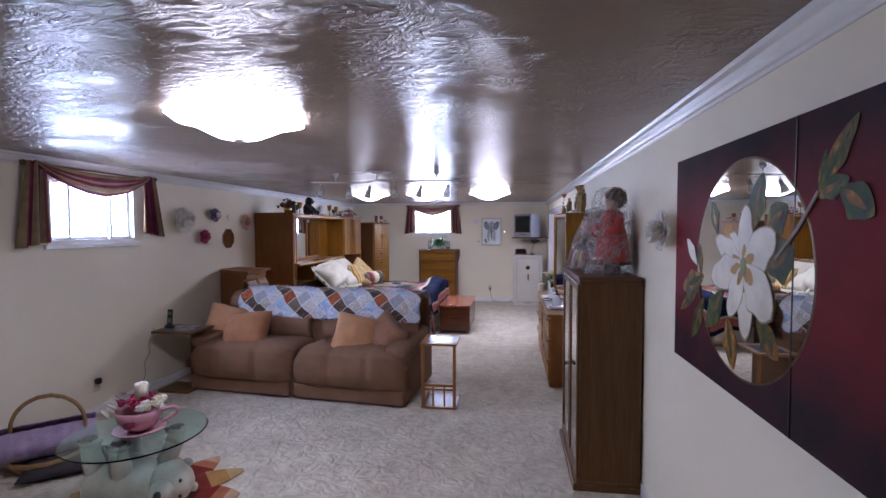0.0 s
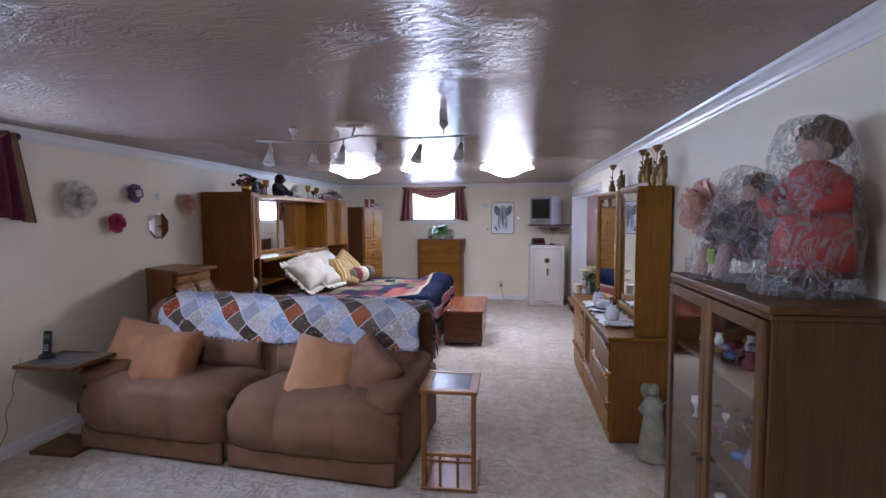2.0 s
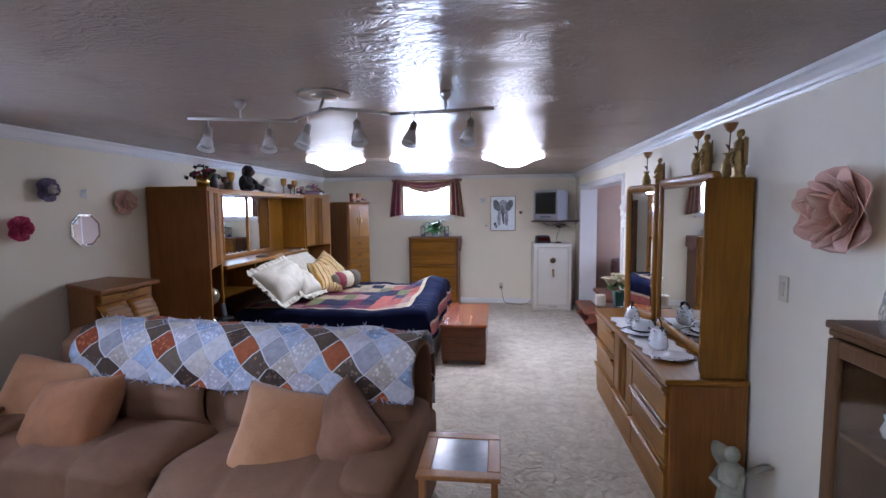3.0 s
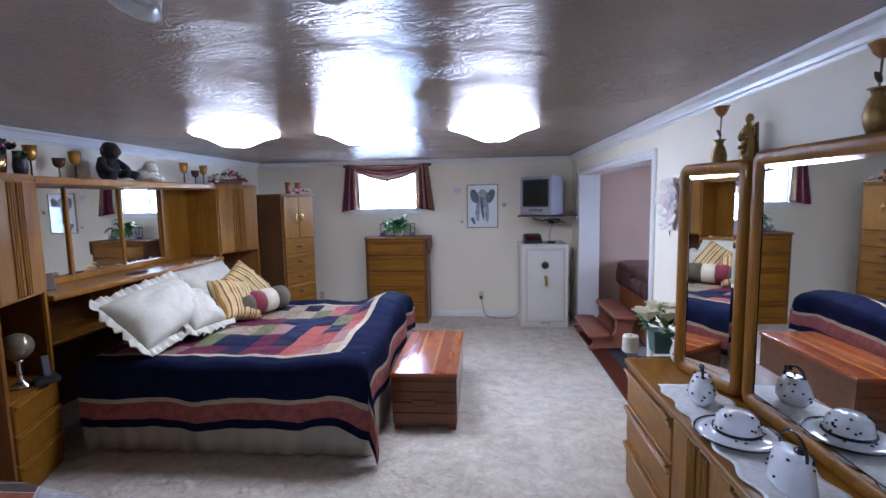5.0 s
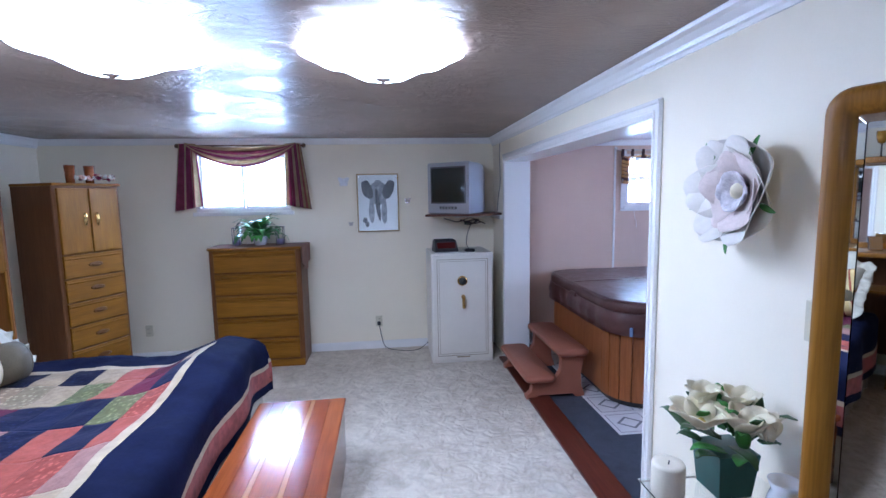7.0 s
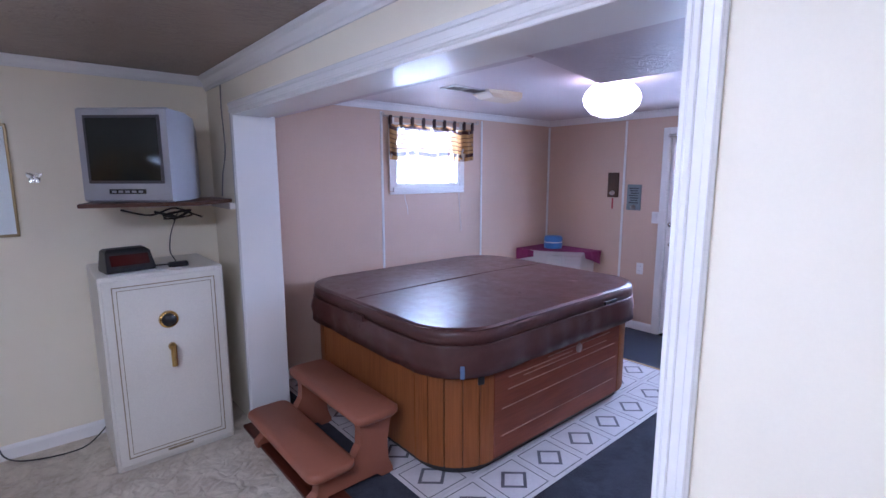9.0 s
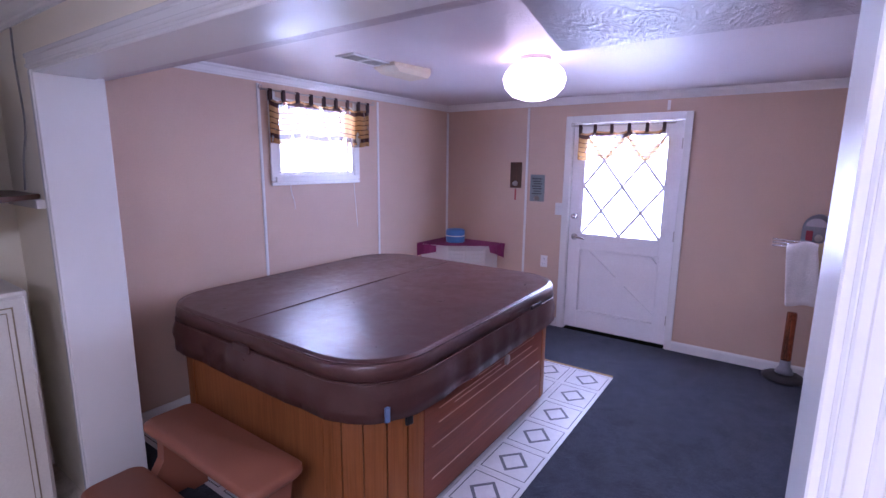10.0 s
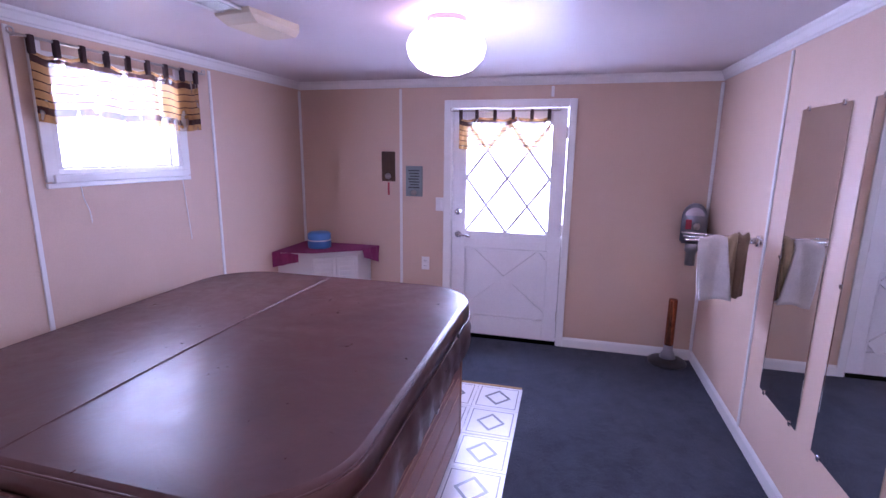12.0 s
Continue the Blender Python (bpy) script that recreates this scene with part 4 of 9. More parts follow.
# chest of drawers under the end window
CX0, CX1, CYF, CH = -1.80, -0.96, 10.33, 1.175
chest = thing("chest_of_drawers", "golden oak five-drawer chest under the window", "chest of drawers", pose(CX0, CYF, 0))
cw, cd = CX1 - CX0, FY - CYF - 0.03
# carcase toned dark so the gaps between drawers read as shade
part("body", box(0, cw, 0.02, cd, 0, CH - 0.02, 0.008), oak_dark, chest, "oak carcase, darkened so its gaps look shaded")
part("top", box(-0.008, cw + 0.008, -0.008, cd, CH - 0.024, CH, 0.01, 2), oak_x, chest)
part("plinth", box(0.004, cw - 0.004, 0.008, 0.03, 0, 0.07, 0.003), oak_x, chest)
for k in range(5):
    drawer(chest, 0.045, cw - 0.045, 0.085 + k * 0.214, 0.285 + k * 0.214, 0.02)

# tall lingerie cabinet set slightly askew in the corner
TCH = 1.78
tall = thing("tall_cabinet", "tall narrow oak cabinet with two doors over drawers", "cabinet", pose(-2.62, 9.62, 0, 0, 0, 66))
tw, td = 0.54, 0.47
# carcase toned dark, shade for the gaps round doors and drawers
part("body", box(0, tw, 0.02, td, 0, TCH - 0.02, 0.006), oak_dark, tall, "oak carcase, darkened so its gaps look shaded")
part("top", box(-0.006, tw + 0.006, -0.006, td, TCH - 0.024, TCH, 0.01, 2), oak_x, tall)
part("plinth", box(0.003, tw - 0.003, 0.006, 0.03, 0, 0.07, 0.003), oak_x, tall)
for xa, xb, hx in ((0.03, tw / 2 - 0.003, tw / 2 - 0.05), (tw / 2 + 0.003, tw - 0.03, tw / 2 + 0.05)):
    d = part("door", box(xa, xb, 0.0, 0.022, 1.225, TCH - 0.04, 0.005), oak, tall)
    part("handle", moved(join(blob(0.016, 0.008, 0.055, 2, 0.1, 12), blob(0.008, 0.016, 0.03, 1, 0, 10)), pose(hx, -0.008, 1.49)), brass, d, "brass plate handle", True)
for k in range(6):
    z = 0.085 + k * 0.19
    d = drawer(tall, 0.03, tw - 0.03, z, z + 0.178, 0.02, None, False)
    part("drawer_bead", box(0.035, tw - 0.035, -0.004, 0.003, z + 0.145, z + 0.16, 0.004), oak_x, d)
    part("handle", moved(join(blob(0.06, 0.007, 0.02, k, 0.1, 12), tube([(-0.03, 0, 0), (-0.03, -0.014, -0.004), (0.03, -0.014, -0.004), (0.03, 0, 0)], 0.005, 6)), pose(tw / 2, -0.004, z + 0.09)), oak_dark, d, "carved pull", True)

oak_side = wood("reddish oak side", (0.16, 0.055, 0.018), (0.30, 0.12, 0.04), 0.4)
# headboard wall unit: two angled piers joined by a mirrored bridge
HBX, HY0, HY1, HBT = -3.03, 6.86, 8.91, 1.885
hb = thing("headboard_unit", "golden oak bed wall unit with angled piers and a mirrored bridge", "headboard")


def pier(sign, ya, yb, xa, xb):
    """One pier: front from (xa, ya) outside to (xb, yb) at the bridge."""
    fdir = Vector((xb - xa, yb - ya, 0))
    fw = fdir.length
    ang = math.degrees(math.atan2(fdir.y, fdir.x)) if sign < 0 else math.degrees(math.atan2(-fdir.y, -fdir.x))
    org = (xa, ya) if sign < 0 else (xb, yb)
    m = pose(org[0], org[1], 0, 0, 0, ang)
    back = LX + 0.02
    inner, outer = (yb, ya)
    p = part("pier", prism([(xa, ya), (xb, yb), (back, yb), (back, ya)], 1.14, HBT - 0.03), oak, hb)
    part("lower_case", prism([(xa, ya), (xb, yb), (back, yb), (back, ya)], 0, 0.60), oak, p)
    part("cap", prism([(xa + 0.012, ya + sign * 0.008), (xb + 0.012, yb), (back, yb), (back, ya + sign * 0.008)], HBT - 0.032, HBT, 0.006), oak, p)
    s0, s1 = sorted((ya + sign * 0.004, ya - sign * 0.016))
    part("side_panel", box(back, xa + 0.002, s0, s1, 0, HBT - 0.033, 0.002), oak_side, p)
    s0, s1 = sorted((yb, yb + sign * 0.02))
    # nook side and back in the darkened oak, recess shade in their colour
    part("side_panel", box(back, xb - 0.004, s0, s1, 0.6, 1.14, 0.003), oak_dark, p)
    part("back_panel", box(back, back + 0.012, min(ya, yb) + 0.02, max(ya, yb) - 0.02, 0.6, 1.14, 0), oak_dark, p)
    for a, b in ((0.02, fw / 2 - 0.004), (fw / 2 + 0.004, fw - 0.02)):
        d = part("door", moved(box(a, b, -0.018, 0.002, 1.155, HBT - 0.04, 0.004), m), oak, p)
        left = a < fw / 2 - 0.05
        for k in range(3):
            o = (b - 0.075 + k * 0.025) if left else (a + 0.01 + k * 0.025)
            part("rib", moved(box(o, o + 0.015, -0.028, -0.016, 1.16, HBT - 0.05, 0.005), m), oak, d)
    for k in range(3):
        z = 0.06 + k * 0.18
        d = part("drawer", moved(box(0.02, fw - 0.02, -0.018, 0.002, z, z + 0.168, 0.004), m), oak_x, p)
        part("drawer_pull", moved(box(0.024, fw - 0.024, -0.032, -0.016, z + 0.135, z + 0.155, 0.006), m), oak_x, d)
    for a in (0, fw - 0.03):
        part("stile", moved(box(a, a + 0.03, -0.004, 0.02, 0.6, 1.15, 0.003), m), oak, p)


pier(-1, 6.36, HY0, -2.84, HBX)
pier(1, 9.41, HY1, -2.83, HBX)
part("bridge_top", box(LX + 0.02, HBX + 0.008, HY0 - 0.002, HY1 + 0.002, HBT - 0.055, HBT - 0.004, 0.006), oak, hb, "oak bridge shelf")
part("bridge_shelf", box(LX + 0.02, HBX + 0.05, HY0, HY1, 1.075, 1.115, 0.012, 2), oak, hb, "oak shelf with a rounded edge")
# backs of the bridge recess, shade put in by the darkened oak
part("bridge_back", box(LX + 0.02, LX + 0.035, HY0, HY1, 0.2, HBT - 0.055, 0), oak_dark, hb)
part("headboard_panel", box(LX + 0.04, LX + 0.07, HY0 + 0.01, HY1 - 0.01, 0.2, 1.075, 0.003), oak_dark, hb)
part("mirror_panel", box(LX + 0.075, LX + 0.082, HY0 + 0.02, 8.50, 1.16, 1.825, 0), mirror, hb, "mirror back of the bridge")
part("mirror_rail", box(LX + 0.07, LX + 0.1, HY0 + 0.02, 8.5, 1.115, 1.165, 0.004), oak_x, hb)
for my in (7.42, 7.96, 8.50):
    part("mirror_stile", box(LX + 0.082, LX + 0.1, my - 0.014, my + 0.014, 1.16, 1.825, 0.004), oak, hb)
part("bridge_panel", join(box(LX + 0.06, LX + 0.09, 8.515, HY1, 1.115, 1.825, 0.003)), oak, hb, "oak end panel beside the mirror")
for my in (7.5, 8.2):
    part("divider", box(LX + 0.07, HBX, my - 0.01, my + 0.01, 0.8, 1.075, 0.002), oak, hb)
part("lower_shelf", box(LX + 0.07, HBX, HY0 + 0.01, HY1 - 0.01, 0.78, 0.80, 0.002), oak, hb)

# ---- the bed ----
BX0, BX1, BY0, BY1, BT = -3.0, -1.0, 6.98, 8.86, 0.62
bed = thing("bed", "wide bed with a cream skirt, made up", "bed", pose(BX1, (BY0 + BY1) / 2, 0))
bw = (BY1 - BY0) / 2
part("base", box(-1.98, -0.03, -bw + 0.03, bw - 0.03, 0.05, 0.32, 0.02, 2), skirt_cloth, bed)
part("mattress", box(-1.99, -0.01, -bw, bw, 0.32, BT - 0.02, 0.06, 4), white_cloth, bed, "white mattress", True)


def skirt_fn(u, v):
    per = [(-1.98, -bw), (0.0, -bw), (0.0, bw), (-1.98, bw)]
    lens = [1.98, 2 * bw, 1.98]
    s = u * sum(lens)
    for (p, q), L in zip(zip(per, per[1:]), lens):
        if s <= L + 1e-6:
            x, y = p[0] + (q[0] - p[0]) * s / L, p[1] + (q[1] - p[1]) * s / L
            n = ((q[1] - p[1]) / L, -(q[0] - p[0]) / L)
            break
        s -= L
    g = 0.012 * math.sin(u * 260) + 0.016 * noise.noise(Vector((u * 60, v, 3)))
    o = 0.012 + g * (1 - v) * 0.9
    return (x + n[0] * o, y + n[1] * o, 0.012 + 0.34 * v)


part("bed_skirt", sheet(skirt_fn, 420, 4, 0.002), skirt_cloth, bed, "gathered cream bed skirt", True)

# quilt: patchwork middle, tan band, navy field and salmon border, draped over the near side and the foot
quilt_patch = patch_mat("patchwork quilt cloth", [(0.008, 0.010, 0.035), (0.30, 0.075, 0.055), (0.12, 0.014, 0.04), (0.15, 0.16, 0.07), (0.34, 0.26, 0.17), (0.28, 0.15, 0.13), (0.10, 0.012, 0.035), (0.33, 0.10, 0.07), (0.010, 0.013, 0.045), (0.30, 0.25, 0.16)], (0.15, 0.27), 0, 3.3, 0.8, 0.7)
quilt = thing("quilt", "patchwork quilt in navy, salmon, sage and wine, draped over the bed", "quilt", pose(BX1, (BY0 + BY1) / 2, 0))
DROP_N, DROP_F, DROP_E = 0.46, 0.36, 0.40
SX, SY = 1.92, 2 * bw


def drape(s, t):
    """Cloth position: s metres from the head towards the foot, t metres across from the near hem."""
    x = min(s, SX) - 1.94
    over_x = max(0.0, s - SX)
    y = t - DROP_N - bw
    over_n = max(0.0, DROP_N - t)
    over_f = max(0.0, t - DROP_N - SY)
    y = max(-bw, min(bw, y))
    z = BT + 0.02
    # soft bulge at the foot where a blanket is bunched
    z += 0.14 * math.exp(-((x + 0.14) / 0.22) ** 2) * (0.35 + 0.65 * math.exp(-((y - 0.5) / 0.5) ** 2))
    z += 0.022 * noise.noise(Vector((s * 3.2, t * 3.2, 1.0))) + 0.010 * noise.noise(Vector((s * 9, t * 9, 4.0)))
    r = 0.06
    hang = 0.0
    if over_n > 0:
        k = min(1, over_n / (r * 1.5))
        y -= r * math.sin(k * math.pi / 2) + 0.02 * over_n + (0.018 * math.sin(s * 9) + 0.02 * noise.noise(Vector((s * 3, 0, 7)))) * min(1, over_n / 0.25)
        hang = max(hang, over_n - 0.03)
    if over_f > 0:
        k = min(1, over_f / (r * 1.5))
        y += r * math.sin(k * math.pi / 2) + 0.012 * math.sin(s * 9) * min(1, over_f / 0.2)
        hang = max(hang, over_f - 0.03)
    if over_x > 0:
        k = min(1, over_x / (r * 1.5))
        x += r * math.sin(k * math.pi / 2) + (0.02 * math.sin(t * 8) + 0.015 * noise.noise(Vector((t * 3, 2, 7)))) * min(1, over_x / 0.2)
        e = over_x - 0.03
        if over_n > 0:
            # the corner falls in a deep point
            hang = max(hang, e) + 0.3 * min(over_n, over_x)
            x += 0.14 * over_n
            y -= 0.14 * over_x
        else:
            hang = max(hang, e)
    near_k = max(0.0, min(1.0, (s - SX + 0.35) / 0.35))
    foot_k = max(0.0, min(1.0, (DROP_N + 0.35 - t) / 0.35))
    hang += 0.10 * near_k ** 2 * over_n / DROP_N + 0.10 * foot_k ** 2 * over_x / DROP_E
    return (x, y, max(0.03, z - max(0, hang)))


FULL_S, FULL_T = SX + DROP_E, DROP_N + SY + DROP_F


def quilt_bm(s0, s1, t0, t1, lift=0.0, n=40, m=40):
    return sheet(lambda u, v: tuple(Vector(drape(s0 + (s1 - s0) * u, t0 + (t1 - t0) * v)) + Vector((0, 0, lift))), n, m, 0.0)


bands = [(navy_cloth, 0.0, 0.055, "navy hem"), (salmon_cloth, 0.055, 0.17, "salmon print border"), (tan_cloth, 0.17, 0.20, "tan piping band"), (navy_cloth, 0.20, 0.56, "navy field"), (tan_cloth, 0.56, 0.61, "tan band")]
B = 0.61


def ring(d0, d1, material, label):
    bms = [quilt_bm(0.0, FULL_S - d0, d0, d1, 0, 90, 8), quilt_bm(FULL_S - d1, FULL_S - d0, d1, FULL_T - d0, 0, 8, 90), quilt_bm(0.0, FULL_S - d1, FULL_T - d1, FULL_T - d0, 0, 90, 8)]
    part("border", join(*bms), material, quilt, label, True)


for mt, d0, d1, lb in bands:
    ring(d0, d1, mt, lb)
part("centre", quilt_bm(0.0, FULL_S - B, B, FULL_T - B, 0, 70, 60), quilt_patch, quilt, "patchwork centre", True)

# cedar chest at the foot
trunk = thing("cedar_chest", "polished red cedar blanket chest at the foot of the bed", "chest", pose(-0.905, 7.345, 0))
tl, tww, thh = 1.14, 0.50, 0.437
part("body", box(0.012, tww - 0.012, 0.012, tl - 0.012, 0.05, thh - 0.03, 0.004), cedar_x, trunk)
lid = part("lid", box(0, tww, 0, tl, thh - 0.03, thh - 0.003, 0.006, 2), cedar, trunk, "glossy cedar lid")
pale_cedar = wood("yellow cedar sapwood", (0.24, 0.07, 0.016), (0.42, 0.17, 0.045), 0.16, 1, 1, 0.5, 0.4)
dark_cedar = wood("deep red cedar", (0.10, 0.016, 0.005), (0.27, 0.06, 0.016), 0.16, 1, 1, 0.5, 0.5)
edges_l = [0.006, 0.085, 0.16, 0.185, 0.30, 0.325, 0.41, tww - 0.006]
for k, (a, b) in enumerate(zip(edges_l, edges_l[1:])):
    part("lid_board", box(a + 0.0005, b - 0.0005, 0.006, tl - 0.006, thh - 0.006, thh, 0.001), (cedar, dark_cedar, pale_cedar, cedar, pale_cedar, dark_cedar, cedar)[k], lid)
for xx in (0.02, tww - 0.075):
    for yy in (0.02, tl - 0.075):
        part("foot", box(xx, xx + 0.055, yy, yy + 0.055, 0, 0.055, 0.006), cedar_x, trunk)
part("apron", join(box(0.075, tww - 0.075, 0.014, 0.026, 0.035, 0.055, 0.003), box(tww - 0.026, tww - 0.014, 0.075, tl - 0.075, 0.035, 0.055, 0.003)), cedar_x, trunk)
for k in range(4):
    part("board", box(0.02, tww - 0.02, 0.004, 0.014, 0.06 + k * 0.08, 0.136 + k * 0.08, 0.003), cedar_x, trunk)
part("ornament", box(tww / 2 - 0.09, tww / 2 + 0.09, -0.004, 0.006, 0.19, 0.24, 0.008), cedar_x, trunk)

# ---- sofa ----
sang = math.degrees(math.atan2(4.15 - 4.38, -0.715 + 3.08))
sofa = thing("sofa", "brown microfibre double recliner sofa with plump seats", "sofa", pose(-3.08, 4.40, 0, 0, 0, sang))
SL, SD = 2.37, 0.98


def puff(x0, x1, y0, y1, z0, z1, seed=0, pw=3.4, rough=0.05, seg=26):
    bm = blob((x1 - x0) / 2, (y1 - y0) / 2, (z1 - z0) / 2, seed, rough, seg, pw)
    return moved(bm, pose((x0 + x1) / 2, (y0 + y1) / 2, (z0 + z1) / 2))


part("back_frame", box(0.2, SL - 0.2, 0.56, 0.9, 0.25, 0.80, 0.05, 3), suede, sofa, "", True)
part("base", box(0.03, SL - 0.03, 0.06, SD - 0.02, 0.02, 0.3, 0.03, 3), suede, sofa, "", True)
for k in range(2):
    a, b = 0.02 + k * (SL / 2 - 0.01), SL / 2 - 0.005 + k * (SL / 2 - 0.01)

    def seat_fn(u, v, a=a, b=b, k=k):
        # profile from the floor edge over the bulging footrest to the seat back
        pr = [(0.06, 0.13), (0.0, 0.16), (-0.035, 0.26), (-0.03, 0.36), (0.0, 0.44), (0.07, 0.485), (0.2, 0.50), (0.35, 0.49), (0.5, 0.475), (0.62, 0.47)]
        f = v * (len(pr) - 1)
        i = min(int(f), len(pr) - 2)
        w = f - i
        y, z = pr[i][0] + (pr[i + 1][0] - pr[i][0]) * w, pr[i][1] + (pr[i + 1][1] - pr[i][1]) * w
        e = abs(2 * u - 1)
        pin = 1 - e ** 5
        crease = 0.024 * (math.exp(-((u - 0.34) / 0.02) ** 2) + math.exp(-((u - 0.68) / 0.02) ** 2)) * (v < 0.75)
        bul = 0.035 * pin - crease + 0.018 * noise.noise(Vector((u * 5 + 9 * k, v * 5, 2))) - 0.07 * e ** 8
        yy = y - bul * (1 if v < 0.55 else 0.2)
        zz = z + bul * (0.25 if v < 0.4 else 0.9)
        return (a + (b - a) * u, yy, zz)

    part("seat", sheet(seat_fn, 40, 34, 0.02), suede, sofa, "plump seat with footrest", True)
    part("footrest_skirt", box(a + 0.02, b - 0.02, 0.0, 0.04, 0.02, 0.16, 0.015, 2), suede, sofa, "", True)

    def back_fn(u, v, a=a, b=b, k=k):
        pr = [(0.56, 0.44), (0.50, 0.52), (0.50, 0.62), (0.54, 0.70), (0.60, 0.73), (0.585, 0.78), (0.60, 0.87), (0.68, 0.935), (0.80, 0.94), (0.90, 0.90), (0.955, 0.8), (0.96, 0.4), (0.96, 0.05)]
        f = v * (len(pr) - 1)
        i = min(int(f), len(pr) - 2)
        w = f - i
        y, z = pr[i][0] + (pr[i + 1][0] - pr[i][0]) * w, pr[i][1] + (pr[i + 1][1] - pr[i][1]) * w
        e = abs(2 * u - 1)
        bul = 0.045 * (1 - e ** 6) + 0.012 * noise.noise(Vector((u * 5 + 5 * k, v * 7, 8)))
        return (a + 0.06 + (b - a - 0.1) * u + 0.02 * (k - 0.5), y - bul * (v < 0.6), z + 0.3 * bul)

    part("backrest", sheet(back_fn, 30, 40, 0.02), suede, sofa, "padded back", True)
for x0, x1 in ((-0.02, 0.25), (SL - 0.25, SL + 0.02)):
    part("arm_panel", box(x0 + 0.03, x1 - 0.03, 0.10, SD - 0.04, 0.02, 0.5, 0.04, 3), suede, sofa, "", True)
    part("armrest", moved(puff(x0, x1, 0.02, 0.80, 0.455, 0.605, 3, 4.6, 0.04), Matrix.Translation((0, 0.4, 0.53)) @ pose(0, 0, 0, 6, 0, 0) @ Matrix.Translation((0, -0.4, -0.53))), suede, sofa, "padded armrest", True)

sofa_patch = patch_mat("diamond patch throw", [(0.19, 0.14, 0.10), (0.42, 0.125, 0.05), (0.13, 0.09, 0.065), (0.42, 0.41, 0.45), (0.66, 0.63, 0.66), (0.62, 0.57, 0.50), (0.60, 0.64, 0.74), (0.46, 0.56, 0.72), (0.70, 0.67, 0.66)], (0.125, 0.125), -45, 1.7, 0.9, 1.0, 0.05, True, (0.68, 0.66, 0.66))
throw = thing("throw_quilt", "fringed diamond patchwork throw over the back of the sofa", "throw", pose(-3.08, 4.40, 0, 0, 0, sang))


def throw_fn(u, v):
    pr = [(0.51, 0.70), (0.525, 0.75), (0.52, 0.82), (0.54, 0.88), (0.62, 0.965), (0.72, 0.99), (0.84, 0.985), (0.94, 0.93), (0.995, 0.82), (1.0, 0.65), (1.0, 0.5)]
    f = v * (len(pr) - 1)
    i = min(int(f), len(pr) - 2)
    w = f - i
    y, z = pr[i][0] + (pr[i + 1][0] - pr[i][0]) * w, pr[i][1] + (pr[i + 1][1] - pr[i][1]) * w
    wob = 0.012 * noise.noise(Vector((u * 9, v * 5, 3)))
    return (0.24 + (SL - 0.27) * u + 0.01 * noise.noise(Vector((v * 6, u, 0))), y - 0.02 + wob, z + 0.008 + wob + 0.012 * math.sin(u * 11) * (v < 0.2))


part("cloth", sheet(throw_fn, 90, 50, 0.006), sofa_patch, throw, "", True)
fr = []
rng = random.Random(4)
for k in range(150):
    u = rng.random()
    v = 0.0 if k % 2 else 0.48 + 0.1 * rng.random()
    p = Vector(throw_fn(u, v))
    for q in range(3):
        d = Vector((rng.uniform(-1, 1), rng.uniform(-1, 0.2), rng.uniform(-0.6, 1))) * 0.03
        fr.append(tube([p, p + d], 0.0035, 4, 0.4))
part("fringe", join(*fr), paint("pale blue fringe", (0.42, 0.46, 0.58), 0.95, 0.3, 30), throw, "pale tufts of fringe")["kind"] = "stuff"


def pillow(name, label, material, w, h, t, m, smooth=True, seed=0, group=""):
    return solo(name, cushion(w, h, t, 2.6, 22, 22, 0.0, seed), material, label, "pillow", m, group, "", smooth)


SM = pose(-3.08, 4.40, 0, 0, 0, sang)
pillow("throw_pillow", "peach plush throw pillow on the sofa", peach_plush, 0.50, 0.46, 0.26, SM @ pose(0.20, 0.40, 0.60, 58, 14, 24), seed=1, group="sofa pillows")
pillow("throw_pillow", "darker peach plush throw pillow on the sofa", paint("rust plush", (0.37, 0.155, 0.065), 0.95, 0.15, 8, 0.6, 120, sheen=0.1), 0.50, 0.44, 0.27, SM @ pose(0.52, 0.26, 0.575, 52, -8, 2), seed=2, group="sofa pillows")
pillow("throw_pillow", "peach plush throw pillow tilted on the sofa", peach_plush, 0.46, 0.46, 0.25, SM @ pose(1.74, 0.30, 0.575, 58, 12, 14), seed=3, group="sofa pillows")
pillow("throw_pillow", "brown plush throw pillow leaning on the sofa arm", brown_plush, 0.46, 0.42, 0.24, SM @ pose(2.03, 0.36, 0.565, 62, 24, -40), seed=4, group="sofa pillows")


# ---- bedroom: small things ----
def multi(*pieces):
    """One mesh of several bmeshes, each with its own material slot."""
    out = bmesh.new()
    for idx, b in pieces:
        me = bpy.data.meshes.new("tmp")
        b.to_mesh(me)
        b.free()
        n0 = len(out.faces)
        out.from_mesh(me)
        bpy.data.meshes.remove(me)
        out.faces.ensure_lookup_table()
        for f in out.faces[n0:]:
            f.material_index = idx
    return out


